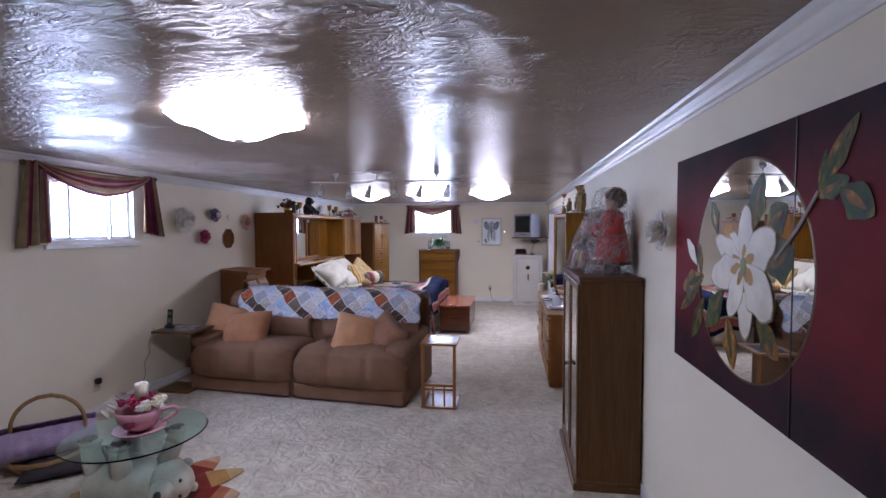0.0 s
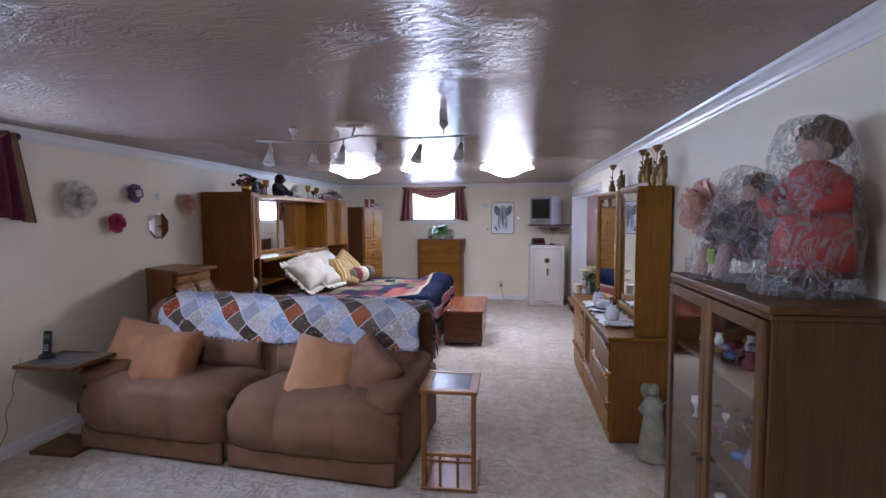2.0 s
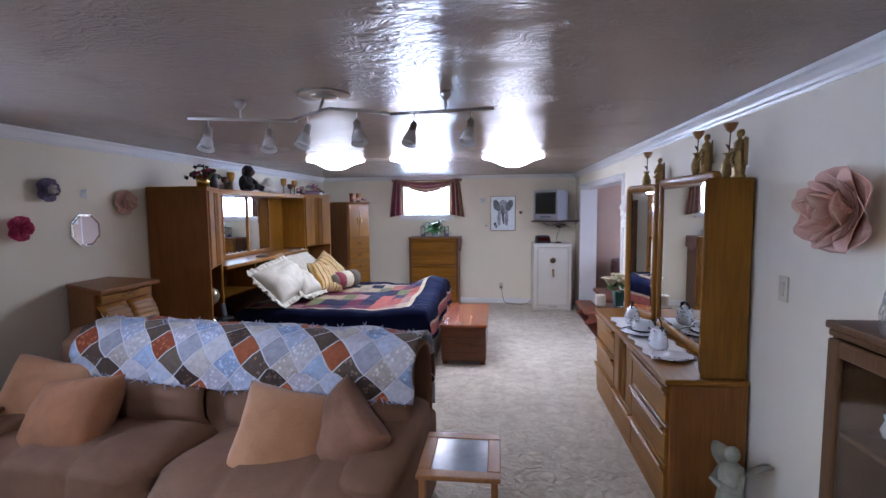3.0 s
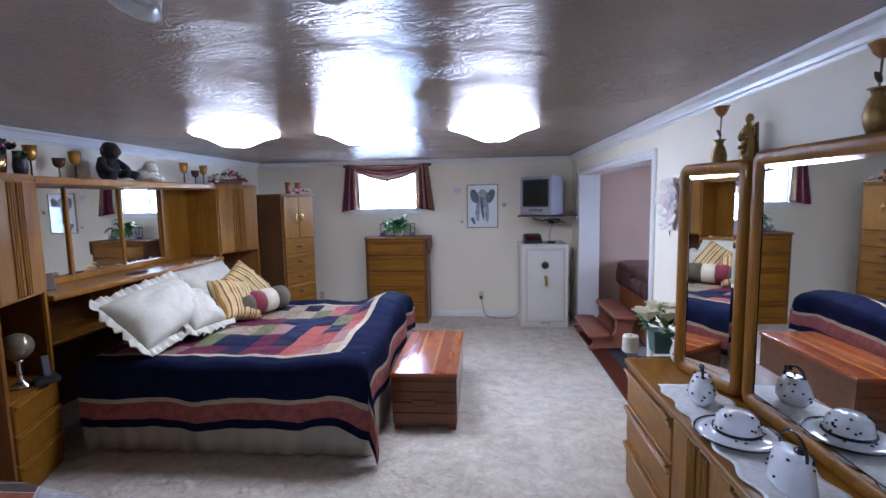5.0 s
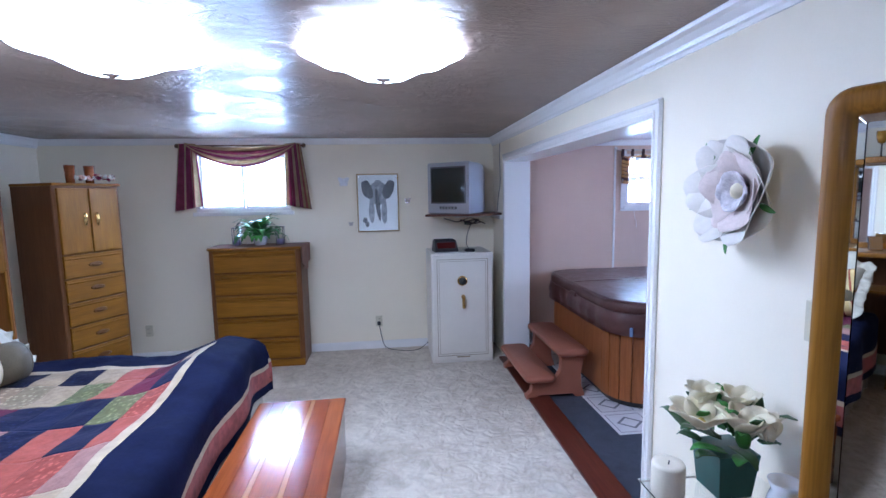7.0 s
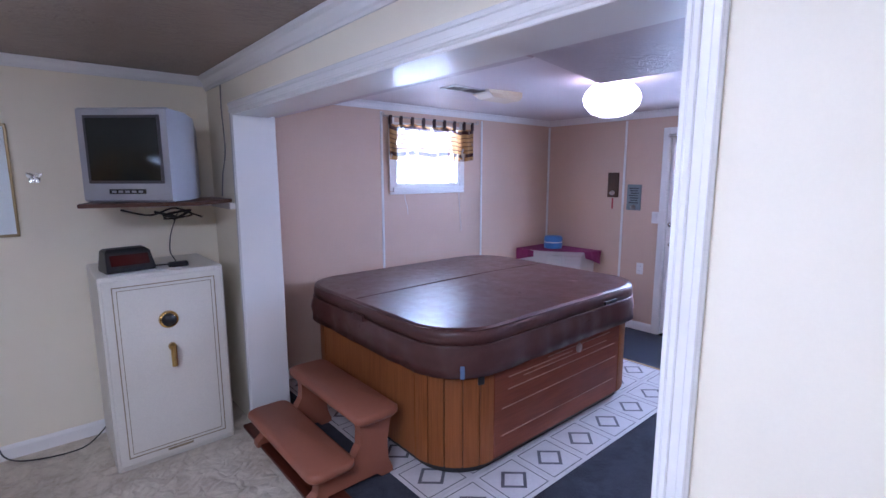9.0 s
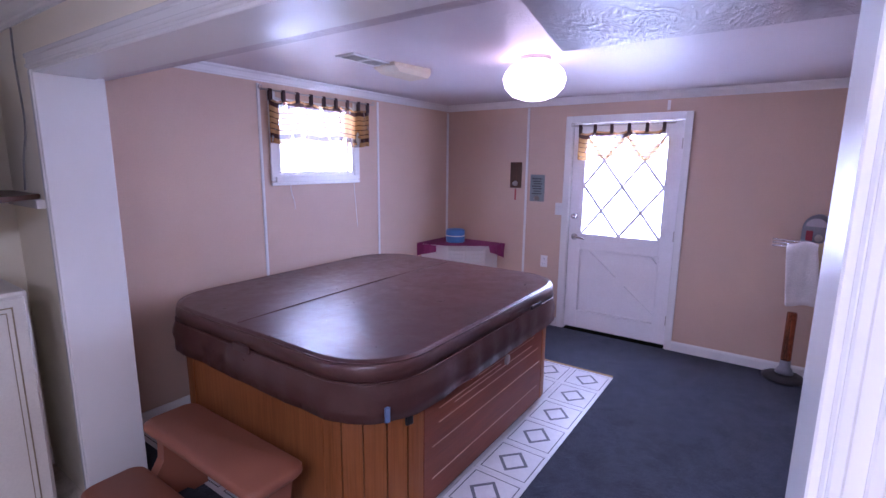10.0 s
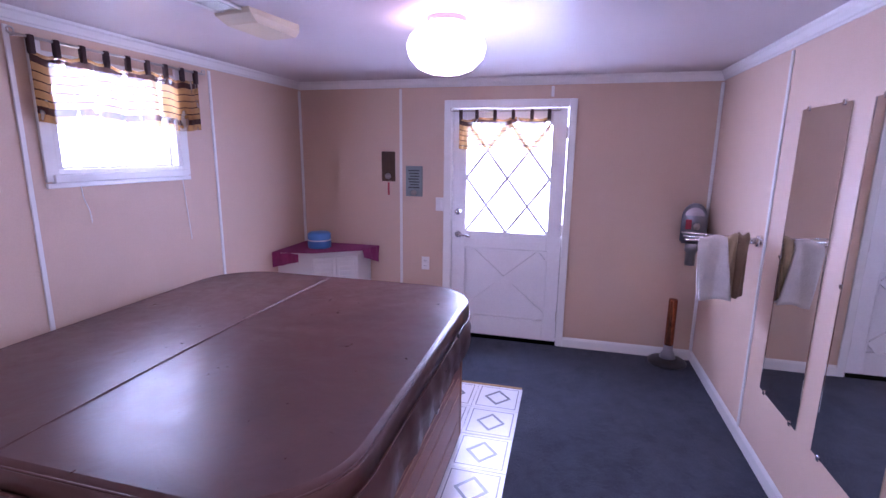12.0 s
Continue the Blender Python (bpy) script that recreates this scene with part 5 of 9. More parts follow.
def sheer(m, clear, thin=0.35, weave=None):
    """A thin cloth: some light passes straight through and some is scattered through it."""
    nt = m.node_tree
    p = nt.nodes["Principled BSDF"]
    tr, tl = nt.nodes.new("ShaderNodeBsdfTransparent"), nt.nodes.new("ShaderNodeBsdfTranslucent")
    m1, m2 = nt.nodes.new("ShaderNodeMixShader"), nt.nodes.new("ShaderNodeMixShader")
    m1.inputs[0].default_value, m2.inputs[0].default_value = thin, clear
    if weave:
        # loosely woven blocks let the daylight straight through
        co = nt.nodes.new("ShaderNodeTexCoord")
        n = noise_tex(nt, 1.0, 2, 0.7, weave, 0.0, co.outputs["UV"])
        nt.links.new(ramp(nt, n, [(0.55, (clear,) * 3), (0.62, (0.5,) * 3)]), m2.inputs[0])
    nt.links.new(p.inputs["Base Color"].links[0].from_socket, tl.inputs["Color"])
    nt.links.new(p.outputs[0], m1.inputs[1])
    nt.links.new(tl.outputs[0], m1.inputs[2])
    nt.links.new(m1.outputs[0], m2.inputs[1])
    nt.links.new(tr.outputs[0], m2.inputs[2])
    nt.links.new(m2.outputs[0], nt.nodes["Material Output"].inputs[0])
    return m


RIGHT, LEFT, FAR = (0, -90, 0), (0, 90, 0), (90, 0, 0)   # turns that face a wall ornament into the room


def wall_flower(label, m, radius, rows, core, group=""):
    """A layered paper flower; rows of (petals, reach, width, cup, material)."""
    t = thing("wall_flower", label, "wall flower", m, group)
    for k, (n, reach, width, cup, mt) in enumerate(rows):
        for i in range(n):
            a = 360 * (i + 0.37 * k) / n
            wob = 8 * math.sin(3.1 * i + k)
            part("petal", moved(petal(radius * reach, radius * width, cup, 0.35 + 0.1 * math.sin(i * 2.3), 8, 0.35, True), pose(0, 0, 0.012 + 0.012 * k, 0, 0, a + wob) @ pose(0, 0, 0, 0, -6 - 14 * k, 0)), mt, t, "", True)
    part("flower_centre", moved(blob(radius * 0.14, radius * 0.14, radius * 0.12, 1, 0.3, 10), pose(0, 0, 0.05)), core, t, "", True)
    return t


wf = "paper flowers on the wall"
wall_flower("large white layered paper flower on the wall", pose(LX + 0.008, 4.837, 1.753, *LEFT), 0.17, [(7, 1, 0.95, 0.35, petal_white), (6, 0.75, 0.75, 0.7, petal_white), (4, 0.5, 0.55, 1.1, petal_white)], petal_white, wf)
wall_flower("hot pink fabric rose on the wall", pose(LX + 0.008, 5.183, 1.564, *LEFT), 0.10, [(6, 1, 1.0, 0.5, petal_pink), (5, 0.75, 0.8, 0.9, petal_pink), (4, 0.5, 0.6, 1.3, petal_pink)], petal_wine, wf)
wall_flower("grey purple fabric rose on the wall", pose(LX + 0.008, 5.396, 1.825, *LEFT), 0.10, [(6, 1, 1.0, 0.5, petal_purple), (5, 0.75, 0.8, 0.9, petal_purple), (4, 0.5, 0.6, 1.3, petal_white)], petal_purple, wf)
wall_flower("round peach paper flower on the wall", pose(LX + 0.008, 6.10, 1.745, *LEFT), 0.125, [(8, 1, 0.85, 0.3, petal_peach), (6, 0.75, 0.7, 0.7, petal_peach), (4, 0.5, 0.55, 1.1, petal_peach)], petal_peach, wf)
fw = wall_flower("large white magnolia paper flower with printed heart petals", pose(RX - 0.012, 7.06, 1.63, *RIGHT), 0.195, [(6, 1, 1.25, 0.55, petal_white), (4, 0.78, 0.95, 0.35, paint("blush paper petal", (0.66, 0.56, 0.52), 0.8, 0.12, 20)), (5, 0.44, 0.5, 0.25, paint("printed paper petal", (0.56, 0.53, 0.56), 0.8, 0.35, 45))], petal_cream, wf)
for i in range(5):
    part("sepal", moved(petal(0.07, 0.018, 0.3, 0.2), pose(0, 0, 0.05, 0, 0, 36 + 72 * i) @ pose(0.13, 0, 0.03)), leaf_green, fw, "thin green sepal")
wall_flower("large folded peach paper rose on the wall", pose(RX - 0.012, 4.30, 1.645, *RIGHT), 0.19, [(6, 1, 1.05, 0.45, petal_peach), (5, 0.85, 0.9, 0.8, petal_peach), (4, 0.6, 0.7, 1.2, petal_peach)], petal_peach, wf)
wall_flower("cream carved paper rose on the wall", pose(RX - 0.012, 2.55, 1.64, *RIGHT), 0.125, [(8, 1, 0.8, 0.4, petal_white), (6, 0.75, 0.7, 0.8, petal_white), (4, 0.5, 0.5, 1.2, petal_white)], petal_white, wf)

# octagonal mirror and small wall ornaments
octo = thing("octagon_mirror", "small octagonal mirror on the wall", "mirror", pose(LX + 0.008, 5.717, 1.53, *LEFT) @ pose(0, 0, 0, 2.5, 0, 0))
o8 = [(0.132 * math.cos(radians(22.5 + 45 * i)), 0.132 * math.sin(radians(22.5 + 45 * i))) for i in range(8)]
part("backing", prism(o8, 0, 0.008), chrome, octo)
part("glass", prism([(a * 0.86, b * 0.86) for a, b in o8], 0.008, 0.011), mirror, octo, "mirror glass")
part("bevel", loft([[(a * 0.97, b * 0.97, 0.008) for a, b in o8], [(a * 0.87, b * 0.87, 0.0108) for a, b in o8]], False), mirror, octo, "bevelled rim")


def ornament(label, m, s, mt=None):
    t = thing("wall_ornament", label, "ornament", m)
    for a, l in ((40, 1.0), (140, 1.0), (-40, 0.7), (-140, 0.7)):
        part("wing", moved(petal(s * l, s * 0.7, 0.2, 0.1), pose(0, 0, 0.004, 0, 0, a)), mt or china, t)
    part("ornament_body", moved(blob(0.006, s * 0.5, 0.006, 0, 0.1, 8), pose(0, 0, 0.006)), mt or china, t)
    return t


ornament("small clear glass butterfly on the wall", pose(LX + 0.004, 5.718, 1.809, *LEFT), 0.05)
ornament("white metal hummingbird on the wall", pose(-0.56, FY - 0.004, 1.785, *FAR), 0.075)
ornament("small silver butterfly on the wall", pose(0.093, FY - 0.004, 1.58, *FAR), 0.045, chrome)
ornament("tiny grey butterfly on the wall", pose(-0.50, FY - 0.004, 1.35, *FAR), 0.032, nickel)

# framed elephant print
pic = thing("framed_picture", "framed pencil print of an elephant with flowers", "picture", pose(-0.43, FY - 0.002, 1.265))
pw, ph = 0.435, 0.605
gilt = paint("thin gilt frame", (0.36, 0.27, 0.14), 0.35, 0.1, 9, 0.05, 80, 0.6)
part("frame", join(box(0, pw, -0.02, 0, 0, 0.014, 0.003), box(0, pw, -0.02, 0, ph - 0.014, ph, 0.003), box(0, 0.014, -0.02, 0, 0.014, ph - 0.014, 0.003), box(pw - 0.014, pw, -0.02, 0, 0.014, ph - 0.014, 0.003)), gilt, pic, "thin gilt frame")
part("paper", box(0.012, pw - 0.012, -0.008, -0.002, 0.012, ph - 0.012, 0), paint("white art paper", (0.72, 0.72, 0.74), 0.5, 0.03), pic)
graph = paint("grey pencil tone", (0.30, 0.30, 0.33), 0.7, 0.5, 16)
graph2 = paint("dark pencil tone", (0.13, 0.13, 0.15), 0.7, 0.5, 24)


def flat(rx, rz, x, z, y, mt, nm, turn=0, lump=0.15, seed=1):
    pts = []
    for i in range(28):
        a = 2 * math.pi * i / 28
        k = 1 + lump * noise.noise(Vector((math.cos(a) * 1.5, math.sin(a) * 1.5, seed)))
        pts.append((rx * k * math.cos(a), rz * k * math.sin(a)))
    return part(nm, moved(prism(pts, 0, 0.0012), pose(x, y, z) @ pose(0, 0, 0, 90, 0, 0) @ pose(0, 0, 0, 0, 0, turn)), mt, pic)


for args in ((0.10, 0.12, 0.22, 0.40, -0.0085, graph, "drawn_body", 0), (0.055, 0.10, 0.11, 0.44, -0.009, graph2, "drawn_ear", 20), (0.055, 0.10, 0.33, 0.44, -0.009, graph2, "drawn_ear", -20), (0.05, 0.09, 0.22, 0.45, -0.0098, graph, "drawn_head", 0), (0.022, 0.17, 0.215, 0.28, -0.0105, graph2, "drawn_trunk", 6), (0.03, 0.13, 0.15, 0.22, -0.0092, graph, "drawn_leg", 0), (0.03, 0.13, 0.28, 0.21, -0.0092, graph, "drawn_leg", 0), (0.025, 0.03, 0.08, 0.12, -0.0092, graph2, "drawn_flower", 0), (0.02, 0.03, 0.1, 0.08, -0.01, graph2, "drawn_flower", 0)):
    flat(args[0], args[1], args[2], args[3], args[4], args[5], args[6], args[7], 0.25)
pgl = part("picture_glass", box(0.012, pw - 0.012, -0.016, -0.014, 0.012, ph - 0.012, 0), pane_glass, pic)
pgl.visible_shadow = False

# scarf valances over the two bedroom windows
scarf_cloth = stripe_mat("gold and plum scarf cloth", [(0.0, (0.48, 0.36, 0.20)), (0.16, (0.30, 0.065, 0.12)), (0.46, (0.52, 0.39, 0.24)), (0.60, (0.27, 0.055, 0.12)), (0.82, (0.46, 0.33, 0.20)), (0.92, (0.40, 0.13, 0.13))], 0.30, 1, 0.35)
sheer(scarf_cloth, 0.05, 0.45)


def scarf(m, w, drop_l, drop_r, z):
    """Valance with its rod; local x along the wall, -y into the room."""
    rod = thing("curtain_rod", "bronze curtain rod with ball finials", "curtain rod", m)
    part("rod", tube([(-0.06, -0.075, z), (w + 0.06, -0.075, z)], 0.009, 10), bronze, rod, "", True)
    for x in (-0.075, w + 0.075):
        part("finial", moved(blob(0.022, 0.022, 0.022, 0, 0, 12), pose(x, -0.075, z)), bronze, rod, "ball finial", True)
    for x in (-0.03, w + 0.03):
        part("bracket", tube([(x, 0, z - 0.01), (x, -0.075, z - 0.004)], 0.006, 6), bronze, rod)
    sc = thing("scarf_valance", "plum and gold striped scarf swagged over the curtain rod", "curtain", m)

    def swag(u, v):
        s = 2 * u - 1
        sag = 0.05 + 0.16 * v
        zz = z + 0.016 - sag * (1 - s * s) ** 0.9 - 0.03 * v * (1 - abs(s))
        yy = -0.088 - 0.02 * math.sin(v * 26) * (0.4 + 0.6 * (1 - abs(s))) - 0.03 * (1 - s * s)
        return (w * u, yy, zz + 0.012 * math.sin(v * 26 + 1))
    part("swag", sheet(swag, 40, 26, 0.002), scarf_cloth, sc, "", True)
    for x0, x1, dp, side in ((-0.06, 0.10, drop_l, -1), (w - 0.10, w + 0.05, drop_r, 1)):
        def tail(u, v, x0=x0, x1=x1, dp=dp, side=side):
            flare = 1 + 0.7 * v
            xc = (x0 + x1) / 2 + side * 0.03 * v
            x = xc + (u - 0.5) * (x1 - x0) * flare
            hem = 0.05 * (u if side < 0 else 1 - u)
            return (x, -0.09 - 0.026 * math.sin(u * 19 + side) * (0.4 + v), z + 0.02 - (dp - hem) * v)
        part("tail", sheet(lambda u, v, tail=tail: tail(v, u), 16, 30, 0.002), scarf_cloth, sc, "", True)


scarf(pose(-2.06, FY, 0), 1.05, 0.66, 0.66, 2.155)
scarf(pose(LX, 3.13, 0, 0, 0, 90), 1.17, 0.66, 0.60, 2.155)

# plant, tray and cloth on the chest of drawers
pl = thing("potted_plant", "leafy green houseplant in a pale pot", "plant", pose(-1.36, 10.50, CH + 0.008))
part("pot", lathe([(0.05, 0), (0.065, 0.04), (0.07, 0.085), (0.062, 0.085), (0.05, 0.06), (0.001, 0.06)], 20), china, pl, "pale ceramic pot", True)
rng = random.Random(11)
for k in range(64):
    a, el = rng.uniform(0, 360), rng.uniform(5, 70)
    ln = rng.uniform(0.20, 0.38) * (1 if math.sin(radians(a)) < 0.3 else 0.75)
    part("leaf", moved(petal(ln, 0.075, 0.12, 0.7), pose(0, 0, 0.08, 0, 0, a) @ pose(0, 0, 0, 0, -el, 0)), leaf_green if k % 4 else leaf_dark, pl, "", True)
runner = sheet(lambda u, v: (-1.815 + 0.94 * u, 10.335 + 0.37 * v, CH + 0.004 + 0.002 * noise.noise(Vector((u * 9, v * 5, 0)))) if u < 0.9 else (-0.945 + 0.02 * math.sin(v * 14) + 0.01 * (u - 0.9), 10.335 + 0.37 * v, CH + 0.004 - (u - 0.9) / 0.1 * (0.17 + 0.08 * math.sin(v * 3.1))), 40, 14, 0.003)
solo("table_runner", runner, paint("dusty rose runner", (0.20, 0.115, 0.085), 0.85, 0.12, 9, 0.3, 60), "dusty brown runner draped over the chest", "cloth", smooth=True)
for lx in (-1.58, -1.17):
    ln = thing("candle_lantern", "small dark glass candle holder with a wire frame", "candle holder", pose(lx, 10.50, CH + 0.009))
    part("jar", lathe([(0.03, 0), (0.04, 0.02), (0.036, 0.045), (0.026, 0.055), (0.001, 0.05)], 16), petal_purple, ln, "", True)
    part("wire_frame", join(*[tube([(0.045 * math.cos(a), 0.045 * math.sin(a), 0), (0.045 * math.cos(a), 0.045 * math.sin(a), 0.17)], 0.003, 5) for a in (0.8, 2.4, 3.9, 5.5)], tube(arc((0, 0, 0.17), 0.045, 0, 360, 16, "xy"), 0.003, 5)), black_plastic, ln)

# gun safe, clock radio, corner television
safe = thing("safe", "ivory steel safe with brass dial and handle, closed", "safe", pose(0.275, 10.155, 0))
sw, sd, sh = 0.605, 0.56, 1.08
part("body", box(0, sw, 0.012, sd, 0, sh, 0.012, 2), safe_paint, safe)
dr = part("door", box(0.012, sw - 0.012, -0.006, 0.014, 0.03, sh - 0.02, 0.006), safe_paint, safe)
pin = paint("thin gilt pinstripe", (0.25, 0.20, 0.12), 0.4, 0.2, 20)
for o, tq in ((0.055, 0.005), (0.075, 0.003)):
    part("pinstripe", join(box(o, sw - o, -0.0085, -0.005, o + 0.02, o + 0.02 + tq, 0), box(o, sw - o, -0.0085, -0.005, sh - o - tq, sh - o, 0), box(o, o + tq, -0.0085, -0.005, o + 0.02 + tq, sh - o - tq, 0), box(sw - o - tq, sw - o, -0.0085, -0.005, o + 0.02 + tq, sh - o - tq, 0)), pin, dr)
part("dial", moved(lathe([(0.048, 0), (0.048, 0.012), (0.04, 0.018), (0.001, 0.018)], 24), pose(0.30, -0.006, 0.815, 90, 0, 0)), brass, dr, "brass dial ring", True)
part("keypad", moved(lathe([(0.036, 0.016), (0.036, 0.026), (0.001, 0.03)], 20), pose(0.30, -0.006, 0.815, 90, 0, 0)), black_plastic, dr, "dark dial face", True)
part("handle", join(moved(lathe([(0.02, 0), (0.02, 0.03), (0.001, 0.034)], 14), pose(0.306, -0.006, 0.66, 90, 0, 0)), moved(box(-0.015, 0.015, -0.05, -0.03, -0.11, 0.015, 0.008, 2), pose(0.306, -0.006, 0.66))), brass, dr, "brass lever handle", True)
part("letter_bar", box(0.24, 0.37, -0.0075, -0.005, 0.055, 0.068, 0), pin, dr)

solo("doily", sheet(lambda u, v: (0.33 + 0.34 * u, 10.19 + 0.26 * v + 0.012 * math.sin(u * 22), sh + 0.003), 20, 10, 0.003), lace_cloth, "white crocheted cloth on the safe", "cloth")
cr = thing("clock_radio", "black clock radio on the safe", "clock radio", pose(0.43, 10.30, sh + 0.007, 0, 0, 8))
part("body", loft([[(-0.115, -0.07, 0.0), (0.115, -0.07, 0.0), (0.115, 0.08, 0.0), (-0.115, 0.08, 0.0)], [(-0.115, -0.075, 0.02), (0.115, -0.075, 0.02), (0.115, 0.08, 0.02), (-0.115, 0.08, 0.02)], [(-0.105, -0.03, 0.105), (0.105, -0.03, 0.105), (0.105, 0.07, 0.11), (-0.105, 0.07, 0.11)], [(-0.09, 0.0, 0.118), (0.09, 0.0, 0.118), (0.09, 0.06, 0.12), (-0.09, 0.06, 0.12)]]), black_plastic, cr)
part("display", moved(box(-0.09, 0.09, -0.002, 0.0, -0.03, 0.03, 0), pose(0, -0.054, 0.062, -28, 0, 0)), paint("dark red display", (0.05, 0.004, 0.004), 0.1, 0.1), cr, "dark red display window")
solo("power_adapter", box(0.62, 0.72, 10.24, 10.29, sh, sh + 0.03, 0.01, 2), black_plastic, "black cable adapter on the safe", "adapter")

tvs = thing("tv_shelf", "white corner shelf bracket holding the television", "shelf", pose(0, 0, 1.43))
part("shelf", prism([(0.24, 10.27), (0.78, 10.14), (1.015, 10.35), (1.015, 10.74), (0.40, 10.74)], 0, 0.022, 0.003), wood("dark shelf veneer", (0.06, 0.025, 0.015), (0.12, 0.05, 0.03), 0.35, 0), tvs, "dark veneered shelf")
part("bracket", join(box(0.60, 1.015, 10.70, 10.745, -0.035, -0.002, 0.003), box(0.985, 1.017, 10.30, 10.70, -0.04, -0.002, 0.003)), trim_paint, tvs, "white wooden bracket")
tv = thing("television", "silver tube television on a corner shelf, switched off", "television", pose(0.59, 10.42, 1.453, 0, 0, -42))
hw, hh = 0.24, 0.495
part("front_bezel", loft([[(-hw, -0.165, 0.0), (hw, -0.165, 0.0), (hw, -0.165, hh), (-hw, -0.165, hh)], [(-hw, -0.185, 0.012), (hw, -0.185, 0.012), (hw, -0.185, hh - 0.01), (-hw, -0.185, hh - 0.01)]][::-1]), silver_plastic, tv)
part("case", loft([[(-hw + 0.004, -0.165, 0.004), (hw - 0.004, -0.165, 0.004), (hw - 0.004, -0.165, hh - 0.004), (-hw + 0.004, -0.165, hh - 0.004)], [(-hw + 0.008, 0.0, 0.004), (hw - 0.008, 0.0, 0.004), (hw - 0.008, 0.0, hh - 0.008), (-hw + 0.008, 0.0, hh - 0.008)], [(-0.225, 0.10, 0.01), (0.225, 0.10, 0.01), (0.225, 0.10, hh - 0.03), (-0.225, 0.10, hh - 0.03)], [(-0.185, 0.2, 0.03), (0.185, 0.2, 0.03), (0.185, 0.2, hh - 0.1), (-0.185, 0.2, hh - 0.1)], [(-0.1, 0.29, 0.07), (0.1, 0.29, 0.07), (0.1, 0.29, hh - 0.2), (-0.1, 0.29, hh - 0.2)]]), silver_plastic, tv)


def crt(u, v):
    s, q = 2 * u - 1, 2 * v - 1
    return (-0.19 + 0.38 * u, -0.189 - 0.012 * (1 - s * s) * (1 - q * q), 0.115 + 0.325 * v)


part("screen", sheet(crt, 14, 12), screen_glass, tv, "dark glass screen", True)
part("screen_surround", join(box(-0.205, 0.205, -0.19, -0.183, 0.10, 0.116, 0.003), box(-0.205, 0.205, -0.19, -0.183, 0.439, 0.455, 0.003), box(-0.205, -0.189, -0.19, -0.183, 0.116, 0.439, 0.003), box(0.189, 0.205, -0.19, -0.183, 0.116, 0.439, 0.003)), paint("dark grey plastic", (0.06, 0.06, 0.07), 0.4), tv)
part("control_strip", box(-0.1, 0.1, -0.189, -0.184, 0.045, 0.07, 0.004), black_plastic, tv, "black control strip")
for k in range(5):
    part("button", box(-0.085 + k * 0.036, -0.06 + k * 0.036, -0.192, -0.188, 0.051, 0.063, 0.002), silver_plastic, tv)
part("base", box(-0.18, 0.18, -0.15, 0.1, -0.008, 0.006, 0.004), silver_plastic, tv)


def cable(label, pts, r=0.004, mt=None, wall=True):
    return solo("cable", tube(pts, r, 6), mt or black_plastic, label, "cable", smooth=True)


def smooth_path(pts, n=6):
    out = []
    P = [Vector(p) for p in pts]
    for i in range(len(P) - 1):
        p0, p1, p2, p3 = P[max(i - 1, 0)], P[i], P[i + 1], P[min(i + 2, len(P) - 1)]
        for k in range(n):
            t = k / n
            out.append(0.5 * ((2 * p1) + (p2 - p0) * t + (2 * p0 - 5 * p1 + 4 * p2 - p3) * t * t + (3 * p1 - p0 - 3 * p2 + p3) * t ** 3))
    return out + [P[-1]]


cable("black tangled cables under the television", smooth_path([(0.45, 10.5, 1.40), (0.60, 10.55, 1.36), (0.72, 10.5, 1.40), (0.83, 10.56, 1.35), (0.68, 10.6, 1.33), (0.78, 10.62, 1.37), (0.9, 10.6, 1.33)]), 0.006)
cable("black tangled cables under the television", smooth_path([(0.62, 10.52, 1.38), (0.75, 10.6, 1.34), (0.66, 10.5, 1.36), (0.82, 10.55, 1.38), (0.74, 10.64, 1.32)]), 0.008)
cable("cable hanging from the television to the safe", smooth_path([(0.76, 10.62, 1.36), (0.70, 10.55, 1.24), (0.66, 10.4, 1.15), (0.66, 10.3, sh + 0.02), (0.55, 10.33, sh + 0.012), (0.50, 10.36, sh + 0.02)]), 0.0035)
cable("grey cable running up the corner of the wall", smooth_path([(RX - 0.004, 10.55, 1.46), (RX - 0.006, 10.5, 1.6), (RX - 0.005, 10.42, 1.75), (RX - 0.005, 10.44, 2.0), (RX - 0.005, 10.43, 2.14)]), 0.004, paint("grey cable", (0.25, 0.24, 0.23), 0.5))
cable("black power cord lying from the socket to the safe", smooth_path([(-0.244, FY - 0.02, 0.28), (-0.22, FY - 0.03, 0.14), (-0.18, FY - 0.06, 0.03), (-0.05, FY - 0.13, 0.008), (0.15, FY - 0.15, 0.008), (0.26, FY - 0.08, 0.05), (0.30, FY - 0.05, 0.09)]), 0.004)


def plate(name, label, m, mt, kind="outlet"):
    """An outlet or switch plate; local x across, z up, -y out of the wall."""
    t = thing(name, label, name.replace("_", " "), m)
    part("cover", box(-0.036, 0.036, -0.006, 0.001, -0.058, 0.058, 0.003), mt, t)
    if kind == "outlet":
        for z in (-0.024, 0.024):
            s = part("socket", box(-0.017, 0.017, -0.009, -0.004, z - 0.014, z + 0.014, 0.004), mt, t)
            for x in (-0.007, 0.007):
                part("slot", box(x - 0.0015, x + 0.0015, -0.0095, -0.0085, z - 0.005, z + 0.006, 0), black_plastic, s)
    else:
        part("rocker", box(-0.016, 0.016, -0.012, -0.004, -0.033, 0.033, 0.004), mt, t)
    return t


